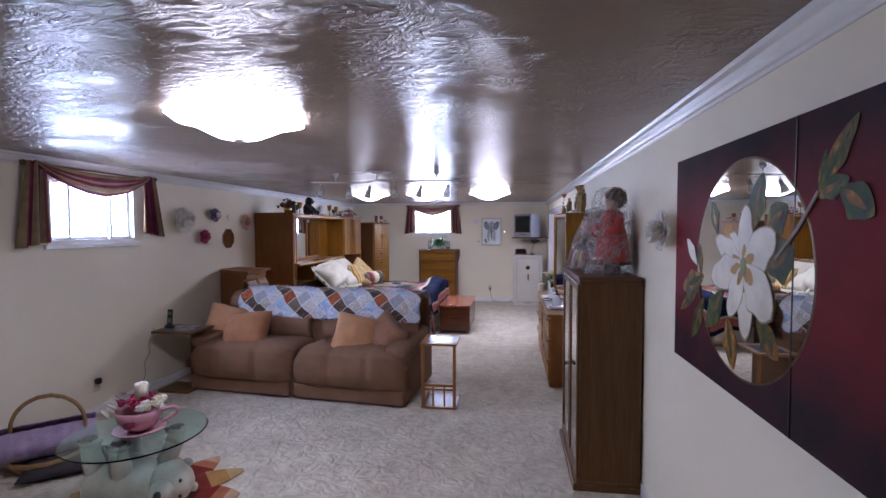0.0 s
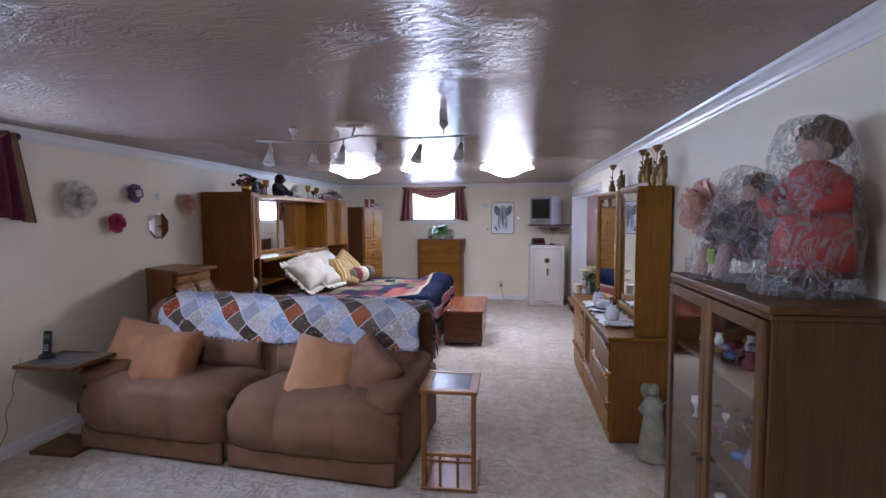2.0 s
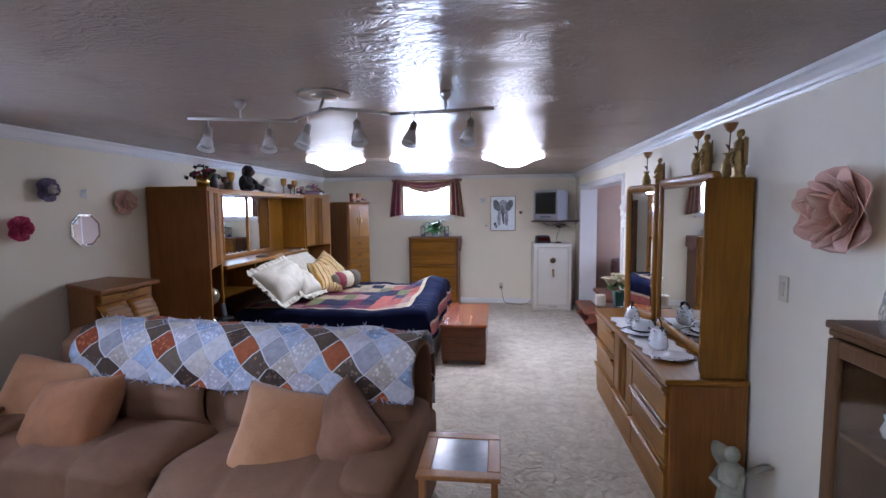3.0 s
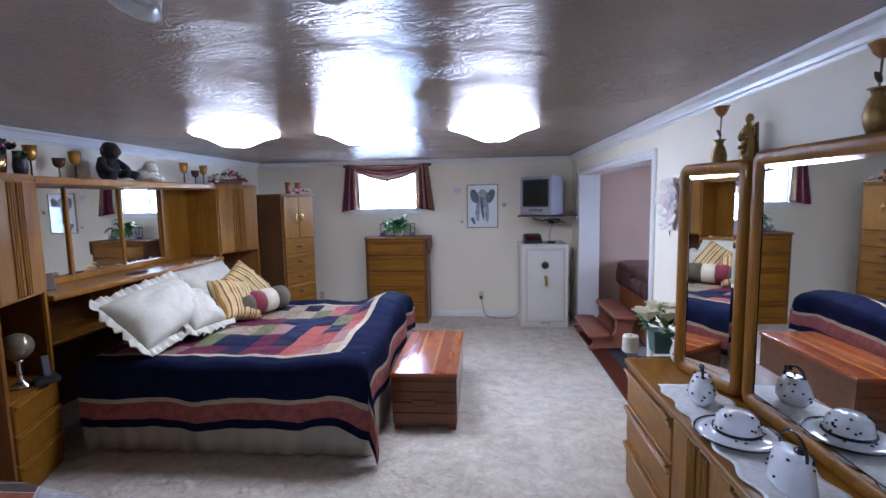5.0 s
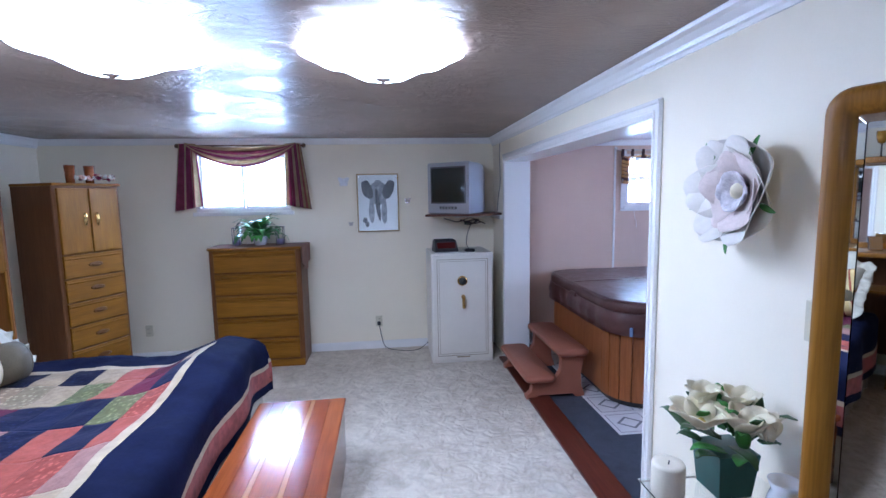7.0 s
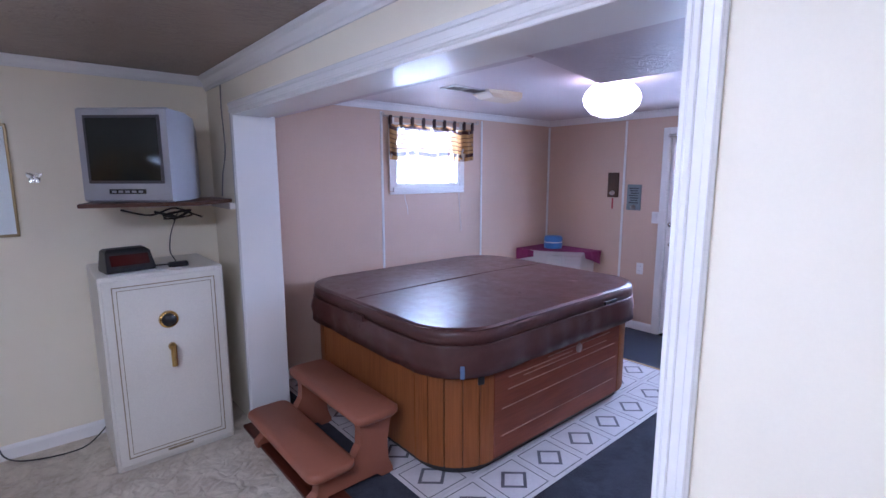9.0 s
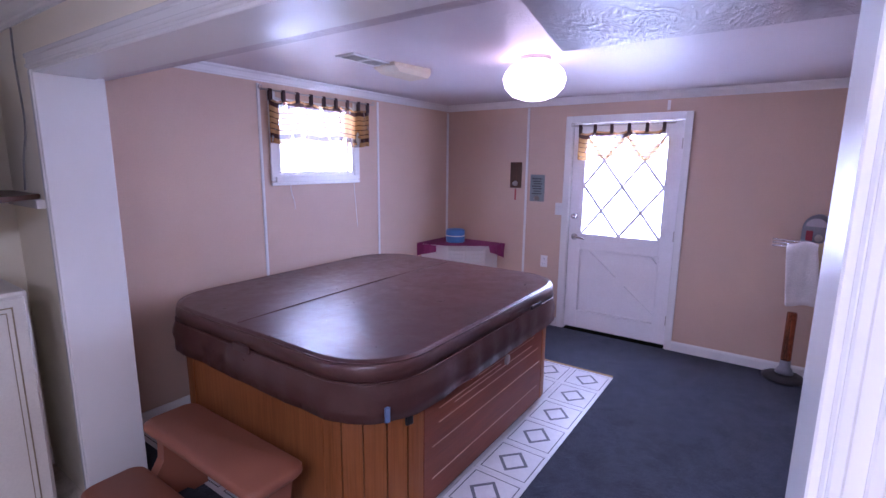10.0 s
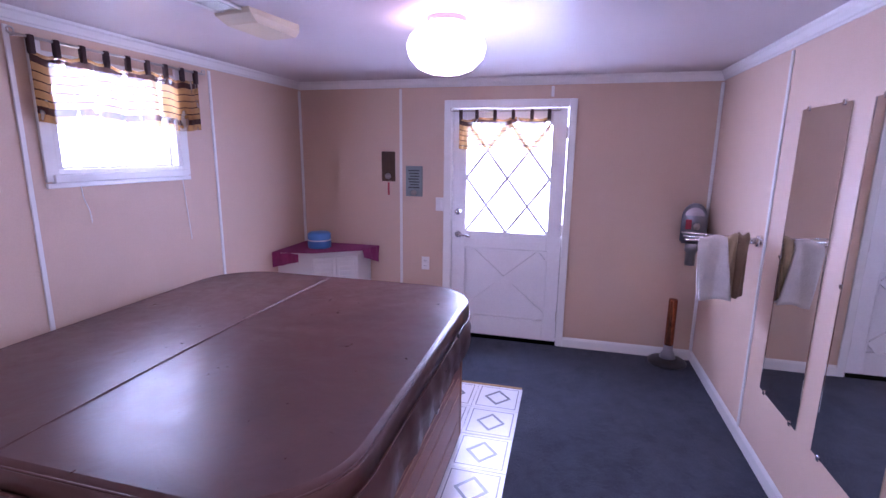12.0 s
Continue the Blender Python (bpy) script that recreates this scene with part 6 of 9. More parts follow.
plate("wall_outlet", "ivory wall outlet with a black plug", pose(-0.244, FY, 0.30), ivory_plastic)
solo("plug", box(-0.262, -0.226, FY - 0.04, FY - 0.008, 0.262, 0.30, 0.006), black_plastic, "black power plug in the wall socket", "plug")
plate("wall_outlet", "ivory wall outlet low on the wall", pose(-2.566, FY, 0.31), ivory_plastic)
plate("wall_outlet", "ivory wall outlet with a black adapter", pose(LX, 3.69, 0.27, 0, 0, 90), ivory_plastic)
solo("plug", box(LX + 0.008, LX + 0.05, 3.655, 3.70, 0.285, 0.335, 0.006), black_plastic, "black plug-in adapter in the wall socket", "plug")
plate("light_switch", "ivory rocker light switch on the wall", pose(RX, 6.82, 1.272, 0, 0, -90), ivory_plastic, "switch")
plate("light_switch", "ivory light switch beside the peach flower", pose(RX, 4.735, 1.285, 0, 0, -90), ivory_plastic, "switch")
cable("thin beige cord hanging down the wall", smooth_path([(-3.36, 4.30, 0.66), (-3.39, 4.26, 0.5), (-3.37, 4.24, 0.42), (-3.41, 4.22, 0.32), (-3.39, 4.2, 0.2), (-3.41, 4.12, 0.06), (-3.40, 4.05, 0.01)]), 0.003, paint("beige cord", (0.30, 0.25, 0.20), 0.6))

# things on top of the dresser
doily = sheet(lambda u, v: (0.62 + 0.26 * v + 0.012 * math.sin(u * 40) * (abs(2 * v - 1) > 0.85), 5.30 + 1.08 * u, DH + 0.004 + 0.002 * noise.noise(Vector((u * 20, v * 6, 2)))), 60, 14, 0.003)
solo("doily", doily, lace_cloth, "long white lace runner on the dresser", "cloth", smooth=True)
spots = paint("black glaze spot", (0.02, 0.02, 0.022), 0.2)


def spotted(name, label, cat, m, prof, nspots, extra=(), scale_y=1.0, seed=0):
    """A turned china piece with dark glaze spots lying on its surface."""
    t = thing(name, label, cat, m)
    body = lathe(prof, 28)
    body.transform(Matrix.Diagonal((1, scale_y, 1, 1)))
    part("body", body, china, t, "", True)
    r2 = random.Random(seed)
    for k in range(nspots):
        i = r2.randrange(1, len(prof) - 2)
        w, a = r2.random(), r2.uniform(0, 6.28)
        r, z = prof[i][0] * (1 - w) + prof[i + 1][0] * w, prof[i][1] * (1 - w) + prof[i + 1][1] * w
        part("glaze_spot", moved(blob(0.006, 0.006, 0.0045, k, 0.4, 6), pose(r * math.cos(a), scale_y * r * math.sin(a), z)), spots, t)
    for nm, b in extra:
        part(nm, b, spots, t, "", True)
    return t


spotted("china_basket", "white spotted china handbag ornament with black trim", "ornament", pose(0.74, 6.17, DH + 0.008, 0, 0, 70), [(0.05, 0), (0.075, 0.03), (0.078, 0.06), (0.06, 0.10), (0.045, 0.125), (0.04, 0.125), (0.001, 0.11)], 26, [("trim_cord", tube(arc((0, 0, 0.125), 0.045, 0, 180, 10), 0.006, 6)), ("trim_bow", moved(blob(0.02, 0.012, 0.012, 3, 0.3, 8), pose(0.03, 0, 0.155)))], 0.7, 1)
spotted("china_hat", "white spotted china sun hat ornament with a black band", "ornament", pose(0.735, 5.86, DH + 0.008, 0, 0, 20), [(0.13, 0.012), (0.145, 0.018), (0.125, 0.02), (0.08, 0.022), (0.076, 0.05), (0.07, 0.08), (0.05, 0.10), (0.001, 0.106)], 34, [("hat_band", tube(arc((0, 0, 0.032), 0.08, 0, 360, 28, "xy"), 0.006, 6)), ("brim_edge", tube(arc((0, 0, 0.018), 0.145, 0, 360, 36, "xy"), 0.004, 6))], 1.0, 2)
spotted("china_bag", "white spotted china purse ornament with a black clasp", "ornament", pose(0.735, 5.54, DH + 0.008, 0, 0, 90), [(0.085, 0), (0.095, 0.02), (0.085, 0.06), (0.07, 0.11), (0.066, 0.12), (0.001, 0.115)], 22, [("clasp_cord", tube(arc((0, 0, 0.118), 0.066, 0, 180, 14), 0.005, 6)), ("clasp", moved(blob(0.022, 0.014, 0.014, 3, 0.3, 8), pose(0, -0.02, 0.12)))], 0.6, 3)
spotted("china_tray", "white spotted china tray on the dresser", "tray", pose(0.75, 5.32, DH + 0.008), [(0.09, 0), (0.11, 0.006), (0.12, 0.016), (0.115, 0.016), (0.09, 0.008), (0.001, 0.008)], 10, (), 0.8, 4)
fa = thing("flower_arrangement", "cream silk magnolias in a green square pot", "flowers", pose(0.83, 6.90, DH + 0.002))
part("pot", loft([[(-0.05, -0.05, 0), (0.05, -0.05, 0), (0.05, 0.05, 0), (-0.05, 0.05, 0)], [(-0.062, -0.062, 0.13), (0.062, -0.062, 0.13), (0.062, 0.062, 0.13), (-0.062, 0.062, 0.13)]]), paint("dark green glaze", (0.03, 0.10, 0.085), 0.3, 0.15, 8, 0.05), fa, "dark green square pot")
rng = random.Random(5)
for k, (fx, fy, fz, s) in enumerate(((-0.08, 0.0, 0.19, 0.1), (0.0, -0.07, 0.20, 0.085), (0.06, 0.03, 0.21, 0.08), (-0.02, 0.08, 0.2, 0.085), (0.07, -0.07, 0.18, 0.07))):
    fl = part("blossom", moved(blob(0.014, 0.014, 0.012, k, 0.3, 8), pose(fx, fy, fz + 0.02)), paint("yellow stamens", (0.45, 0.33, 0.06), 0.8), fa)
    for i in range(6):
        part("petal", moved(petal(s * 1.3, s * 0.85, 0.45, 0.3, 7), pose(fx, fy, fz, 12 * math.sin(k), -25 - 8 * k, 60 * i + 17 * k)), petal_cream, fl, "", True)
for k in range(34):
    a, el, ln = rng.uniform(0, 360), rng.uniform(-5, 70), rng.uniform(0.07, 0.16)
    part("leaf", moved(petal(ln, 0.04, 0.15, 0.5), pose(rng.uniform(-0.05, 0.05), rng.uniform(-0.05, 0.05), 0.12 + 0.04 * rng.random(), 0, 0, a) @ pose(0, 0, 0, 0, -el, 0) @ pose(0.04, 0, 0)), leaf_dark if k % 2 else leaf_green, fa, "", True)
cd = thing("pillar_candle", "cream pillar candle on the glass stand", "candle", pose(0.655, 6.90, DH + 0.002))
part("wax", lathe([(0.044, 0), (0.046, 0.008), (0.046, 0.088), (0.042, 0.096), (0.024, 0.09), (0.001, 0.089)], 28), candle_wax, cd, "", True)
part("wick", tube([(0, 0, 0.086), (0.002, 0, 0.1)], 0.002, 5), black_plastic, cd)
vs = thing("bud_vase", "white pierced china vase on the dresser", "vase", pose(0.86, 6.72, DH + 0.002))
part("body", lathe([(0.032, 0), (0.04, 0.015), (0.045, 0.05), (0.036, 0.09), (0.03, 0.105), (0.04, 0.13), (0.037, 0.13), (0.026, 0.105), (0.001, 0.1)], 22), china, vs, "", True)
for k in range(6):
    part("piercing", moved(blob(0.006, 0.002, 0.008, 0, 0, 6), pose(0, 0, 0.05, 0, 0, 60 * k) @ pose(0, -0.0445, 0)), paint("dull rose glaze", (0.35, 0.17, 0.15), 0.4), vs)

# gilded figurines and flower vases along the mirror top


def figurine(x, y, z, h, turn, group="gilded figurines"):
    k = h / 0.24
    robe = lathe([(0.036, 0), (0.038, 0.008), (0.03, 0.016), (0.034, 0.05), (0.032, 0.09), (0.025, 0.125), (0.029, 0.15), (0.027, 0.172), (0.012, 0.186), (0.009, 0.198), (0.001, 0.20)], 24, 0.07, 7)
    head = moved(blob(0.0145, 0.016, 0.019, 0, 0.05, 12), pose(0, -0.003, 0.212))
    hair = moved(blob(0.018, 0.019, 0.019, 2, 0.15, 12), pose(0, 0.006, 0.217))
    veil = sheet(lambda u, v: (0.032 * (1 + 0.25 * v) * math.cos(math.pi * u), 0.012 + 0.026 * math.sin(math.pi * u), 0.19 - 0.13 * v + 0.006 * math.sin(u * 19)), 14, 6, 0.004)
    arms = [tube(smooth_path([(0.026 * q, 0, 0.168), (0.037 * q, -0.014, 0.135), (0.014 * q, -0.034, 0.128 + 0.01 * q)], 3), 0.008, 8) for q in (-1, 1)]
    posy = [moved(blob(0.010, 0.009, 0.010, n, 0.4, 8), pose(0.013 * math.sin(n * 2.1), -0.036 + 0.004 * math.cos(n * 1.7), 0.06 + n * 0.013)) for n in range(7)]
    bms = moved(join(robe, head, hair, veil, *arms, *posy), Matrix.Diagonal((k, k * 0.85, k, 1)))
    return solo("figurine", bms, gold_resin, "gilded resin lady figurine on the mirror top", "figurine", pose(x, y, z, 0, 0, turn), group, "", True)


def bud(x, y, z, h):
    t = thing("rose_vase", "gilded bud vase with one metal rose", "vase", pose(x, y, z), "gilded rose vases")
    part("vase", lathe([(0.022, 0), (0.032, 0.03), (0.035, 0.06), (0.026, 0.095), (0.016, 0.115), (0.02, 0.13), (0.03, 0.133), (0.028, 0.136), (0.012, 0.12), (0.001, 0.12)], 18), gold_resin, t, "", True)
    part("stem", tube([(0, 0, 0.12), (0.004, 0, h - 0.03)], 0.0035, 6), bronze, t)
    rs = part("rose", moved(lathe([(0.006, 0), (0.02, 0.015), (0.033, 0.045), (0.036, 0.05), (0.022, 0.04), (0.015, 0.048), (0.001, 0.045)], 16, 0.12, 5), pose(0.004, 0, h - 0.04)), paint("copper rose", (0.32, 0.16, 0.06), 0.35, 0.3, 20, 0.2, 60, 0.6), t, "copper coloured rose", True)
    part("leaf", moved(petal(0.045, 0.02, 0.3, 0.3), pose(0.003, 0, 0.15, 0, -50, 200)), bronze, t)
    return t


MT = DH + 0.002
for x, y, h in ((0.905, 6.45, 0.28), (0.965, 5.62, 0.26), (0.93, 5.12, 0.28)):
    bud(x, y, MT + (1.046 if y > 6.4 or y < 5.2 else 1.10), h)
for x, y, h, tr in ((0.955, 6.30, 0.235, -70), (0.97, 5.50, 0.24, -80), (0.94, 5.03, 0.25, -100)):
    figurine(x, y, MT + (1.046 if y > 6.21 or y < 5.2 else 1.10), h, tr)

# things on top of the wall unit
HT = HBT


def goblet(x, y, z, h, mt, group="gilt goblets"):
    t = thing("goblet", "amber gilt stemmed goblet on the wall unit", "goblet", pose(x, y, z), group)
    part("stem", lathe([(0.032, 0), (0.032, 0.004), (0.006, 0.01), (0.005, h * 0.5), (0.001, h * 0.5)], 16), pane_glass, t, "clear glass stem", True)
    part("cup", lathe([(0.004, h * 0.5), (0.025, h * 0.56), (0.036, h * 0.7), (0.04, h), (0.037, h), (0.03, h * 0.72), (0.001, h * 0.6)], 20), mt, t, "amber gilt bowl", True)


for x, y, h, mt in ((-3.2, 7.02, 0.21, amber_glass), (-3.17, 7.20, 0.14, paint("smoky brown glass", (0.07, 0.03, 0.018), 0.15)), (-3.2, 7.37, 0.20, amber_glass), (-3.2, 8.66, 0.21, amber_glass), (-3.17, 8.80, 0.14, paint("smoky brown glass", (0.07, 0.03, 0.018), 0.15)), (-3.2, 9.0, 0.2, amber_glass)):
    goblet(x, y, HT if y > 8.9 else HT - 0.003, h, mt)

mk = thing("plush_monkey", "black plush chimpanzee toy sitting on the wall unit", "soft toy", pose(-3.2, 7.68, HT - 0.004, 0, 0, 90))
skin = paint("brown plush face", (0.12, 0.06, 0.04), 0.8, 0.1, 9)
part("torso", moved(blob(0.085, 0.075, 0.11, 1, 0.15, 16), pose(0, 0, 0.1)), black_fur, mk, "", True)
hd = part("head", moved(blob(0.07, 0.068, 0.07, 2, 0.15, 16), pose(0, -0.03, 0.235)), black_fur, mk, "", True)
part("muzzle", moved(blob(0.036, 0.03, 0.034, 1, 0.1, 12), pose(0, -0.085, 0.225)), skin, hd, "brown muzzle", True)
for s in (-1, 1):
    part("arm", tube(smooth_path([(0.07 * s, -0.01, 0.16), (0.12 * s, -0.06, 0.1), (0.06 * s, -0.11, 0.05)]), 0.03, 10), black_fur, mk, "", True)
    part("leg", tube(smooth_path([(0.06 * s, -0.03, 0.05), (0.11 * s, -0.09, 0.06), (0.13 * s, -0.15, 0.035)]), 0.034, 10), black_fur, mk, "", True)
    part("ear", moved(blob(0.02, 0.01, 0.024, 1, 0.1, 8), pose(0.07 * s, -0.02, 0.24)), skin, hd, "", True)
wb = thing("plush_toy", "cream plush toy animal with a dark ribbon", "soft toy", pose(-3.18, 8.10, HT - 0.004, 0, 0, 100))
part("torso", moved(blob(0.075, 0.1, 0.07, 3, 0.2, 14), pose(0, 0, 0.065)), white_fur, wb, "", True)
part("head", moved(blob(0.055, 0.06, 0.055, 4, 0.2, 14), pose(-0.03, -0.05, 0.13)), white_fur, wb, "", True)
part("ribbon", moved(join(blob(0.03, 0.01, 0.016, 2, 0.3, 8), tube(arc((0, 0.03, 0), 0.04, 0, 360, 14, "xy"), 0.006, 5)), pose(-0.02, -0.075, 0.09)), petal_purple, wb, "dark ribbon", True)
for s in (-1, 1):
    part("paw", moved(blob(0.028, 0.045, 0.026, 1, 0.15, 10), pose(0.05 * s, -0.09, 0.025)), white_fur, wb, "", True)


def bouquet(name, label, m, spread, cols, n, pot, seed, hang=0.0, scale=1.0):
    t = thing(name, label, "flowers", m)
    if pot is not None:
        part("pot", pot[0], pot[1], t, "", True)
    r3 = random.Random(seed)
    for k in range(n):
        x, y = r3.uniform(-1, 1) * spread[0], r3.uniform(-1, 1) * spread[1]
        z = spread[2] * (0.45 + 0.55 * r3.random()) * (1 - 0.4 * (abs(x) / spread[0])) - hang * (abs(x) / spread[0]) ** 2
        mt = cols[k % len(cols)]
        part("blossom" if k % 3 else "leaf_spray", moved(join(*[moved(petal(0.035 * scale, 0.026 * scale, 0.5, 0.2, 3), pose(0, 0, 0, 0, -35, 72 * i)) for i in range(5)]), pose(x, y, max(0.02, z), r3.uniform(-50, 50), r3.uniform(-50, 50), 0)), mt, t)
    return t


bouquet("flower_arrangement", "dried mauve and cream flower arrangement trailing over the edge", pose(-3.07, 9.25, HT + 0.002, 0, 0, 60), (0.19, 0.10, 0.16), [petal_wine, petal_cream, leaf_dark, petal_peach, petal_purple], 70, (box(-0.14, 0.14, -0.06, 0.06, 0, 0.06, 0.01), paint("mauve planter", (0.16, 0.06, 0.07), 0.6)), 3, 0.05)
bouquet("flower_arrangement", "dark dried flowers in a gold pot", pose(-3.05, 6.64, HT + 0.002), (0.13, 0.09, 0.20), [black_fur, petal_wine, leaf_dark], 44, (lathe([(0.05, 0), (0.058, 0.05), (0.06, 0.11), (0.054, 0.11), (0.001, 0.1)], 18), brass), 8)
vv = thing("black_jar", "black jar on the wall unit", "jar", pose(-3.03, 6.78, HT + 0.002))
part("body", lathe([(0.035, 0), (0.04, 0.05), (0.032, 0.12), (0.036, 0.14), (0.001, 0.14)], 16), black_plastic, vv, "", True)
for px, py in ((-2.62, 9.84), (-2.55, 9.97)):
    t = thing("candle_glass", "amber glass votive holder on the tall cabinet", "candle holder", pose(px, py, TCH + 0.002), "amber votives")
    part("cup", lathe([(0.03, 0), (0.034, 0.06), (0.038, 0.14), (0.034, 0.14), (0.028, 0.06), (0.001, 0.05)], 18), paint("copper glass", (0.32, 0.10, 0.03), 0.12, 0.2, 12, 0, 60, 0.5), t, "", True)
bouquet("flower_garland", "mauve silk flower garland on the tall cabinet", pose(-2.52, 10.0, TCH + 0.002, 0, 0, 66), (0.17, 0.06, 0.06), [petal_peach, petal_wine, petal_white], 30, None, 21)

# lamp and telephone inside the near pier
gl = thing("touch_lamp", "polished globe lamp on a turned silver stem, unlit", "lamp", pose(-3.02, 6.62, 0.602))
part("stem", lathe([(0.06, 0), (0.062, 0.01), (0.03, 0.03), (0.014, 0.05), (0.02, 0.09), (0.012, 0.14), (0.03, 0.17), (0.001, 0.17)], 18), chrome, gl, "silver stem", True)
part("globe", moved(blob(0.085, 0.085, 0.085, 0, 0, 20), pose(0, 0, 0.25)), paint("olive lustre glass", (0.22, 0.19, 0.12), 0.15, 0.3, 9, 0, 60, 0.4), gl, "lustre glass globe", True)
ph = thing("telephone", "black cordless telephone base", "telephone", pose(-2.93, 6.70, 0.602, 0, 0, 60))
part("base", box(-0.06, 0.06, -0.06, 0.06, 0, 0.035, 0.01, 2), black_plastic, ph)
part("handset", moved(box(-0.02, 0.02, -0.012, 0.012, 0, 0.13, 0.008, 2), pose(0.01, 0.02, 0.03, -15, 0, 0)), paint("dark grey handset", (0.05, 0.05, 0.06), 0.35), ph)
solo("photo_frame", moved(join(box(-0.05, 0.05, -0.006, 0.006, 0, 0.12, 0.004)), pose(-3.16, 7.0, 1.117, -14, 0, 60)), chrome, "small silver photo frame on the bridge shelf", "photo frame")
solo("hairbrush", moved(join(blob(0.11, 0.022, 0.012, 1, 0.1, 14)), pose(-3.08, 7.75, 1.127, 0, 0, 80)), black_plastic, "black hairbrush lying on the bridge shelf", "brush", smooth=True)

# ---- pillows on the bed ----
def ruffled(name, label, w, h, t, m, ruffle=0.05, seed=0, group="bed pillows"):
    e = thing(name, label, "pillow", m, group)
    part("pillow_body", cushion(w, h, t, 2.3, 40, 32, 0, seed), white_cloth, e, "", True)
    per = 2 * (w + h)

    def edge(s):
        s = s % per
        if s < w:
            return Vector((-w / 2 + s, -h / 2)), Vector((0, -1))
        s -= w
        if s < h:
            return Vector((w / 2, -h / 2 + s)), Vector((1, 0))
        s -= h
        if s < w:
            return Vector((w / 2 - s, h / 2)), Vector((0, 1))
        s -= w
        return Vector((-w / 2, h / 2 - s)), Vector((-1, 0))

    def fn(u, v):
        p, n = edge(u * per)
        c = Vector((p.x / (w / 2), p.y / (h / 2)))
        dirn = (n * 0.6 + Vector((c.x * abs(c.x) ** 3, c.y * abs(c.y) ** 3)) * 0.5)
        q = p * 0.96 + dirn * (ruffle * v * (1 + 0.25 * noise.noise(Vector((u * 30, 3, seed)))))
        return (q.x, q.y, v * (0.011 * math.sin(u * per * 95) + 0.013 * math.sin(u * per * 31 + 2 * math.sin(u * 19)) + 0.035 * noise.noise(Vector((u * 40, v, seed)))))
    part("ruffle", sheet(fn, 420, 4, 0.002), white_cloth, e, "gathered ruffle", True)
    return e


QZ = BT + 0.03
ruffled("bed_pillow", "large white ruffled bed pillow", 0.82, 0.44, 0.30, pose(-2.66, 7.42, QZ + 0.235, 0, 0, 90) @ pose(0, 0, 0, 44, -5, 0), 0.06, 1)
ruffled("bed_pillow", "large white ruffled bed pillow leaning on the headboard", 0.80, 0.50, 0.26, pose(-2.82, 8.40, QZ + 0.24, 0, 0, 90) @ pose(0, 0, 0, 48, 0, 0), 0.06, 2)
ruffled("bed_pillow", "white ruffled pillow beside the striped cushions", 0.42, 0.40, 0.16, pose(-2.60, 8.72, QZ + 0.15, 0, 0, 80) @ pose(0, 0, 0, 42, 0, 0), 0.05, 3)
ruffled("round_pillow", "round white ruffled cushion on the bed", 0.36, 0.34, 0.22, pose(-2.53, 7.66, QZ + 0.17, 0, 0, 80) @ pose(0, 0, 0, 40, 0, 0), 0.06, 4)
stripe_cloth = stripe_mat("cream and wine striped cloth", [(0.0, (0.56, 0.43, 0.18)), (0.26, (0.22, 0.025, 0.025)), (0.36, (0.60, 0.50, 0.26)), (0.5, (0.40, 0.20, 0.05)), (0.6, (0.57, 0.44, 0.19)), (0.78, (0.26, 0.06, 0.04)), (0.88, (0.58, 0.47, 0.23))], 0.13, 0)
pillow("striped_pillow", "golden cream and wine striped cushion on the bed", stripe_cloth, 0.42, 0.42, 0.21, pose(-2.42, 8.05, QZ + 0.17, 0, 0, 70) @ pose(0, 0, 0, 50, 12, 0), True, 6, "bed pillows")
pillow("striped_pillow", "striped cushion propped against the others", stripe_cloth, 0.42, 0.42, 0.21, pose(-2.52, 8.40, QZ + 0.22, 0, 0, 75) @ pose(0, 0, 0, 55, -30, 0), True, 7, "bed pillows")
bol = thing("bolster", "round velvet bolster with olive ends and a wine band", "bolster", pose(-2.28, 8.28, QZ + 0.115, 0, 90, 68))
for z0, z1, mt, nm in ((-0.29, -0.16, olive_velvet, "olive velvet band"), (-0.16, -0.03, wine_velvet, "wine velvet band"), (-0.03, 0.11, cream_velvet, "cream velvet band"), (0.11, 0.25, olive_velvet, "olive velvet band")):
    part("band", lathe([(0.108, z0), (0.112, (z0 + z1) / 2), (0.108, z1)], 28), mt, bol, nm, True)
for z, s in ((-0.29, -1), (0.25, 1)):
    part("end_cap", lathe([(0.108, z), (0.10, z + 0.012 * s), (0.05, z + 0.02 * s), (0.001, z + 0.012 * s)], 24), olive_velvet, bol, "pleated olive end", True)


# ---- sitting area ----
# roll-front cabinet between the sofa and the wall unit
rc = thing("rolltop_cabinet", "small oak cabinet with a curved tambour front", "cabinet", pose(-2.87, 5.22, 0, 0, 0, 90))
rw, rd, rh = 0.52, 0.53, 1.15
part("body", prism([(0.0, 0.06), (rw, 0.06), (rw + 0.12, rd), (0.27, rd)], 0, rh - 0.03, 0.006), oak_side, rc)
part("top", prism([(-0.02, -0.01), (rw + 0.015, -0.01), (rw + 0.135, rd), (0.255, rd)], rh - 0.03, rh, 0.008), oak_side, rc)
dw = part("drawer", box(0.03, rw - 0.03, 0.035, 0.062, rh - 0.10, rh - 0.04, 0.005), oak_x, rc)
part("handle", tube([(rw / 2 - 0.06, 0.036, rh - 0.07), (rw / 2, 0.02, rh - 0.075), (rw / 2 + 0.06, 0.036, rh - 0.07)], 0.006, 6), brass, dw, "brass handle", True)
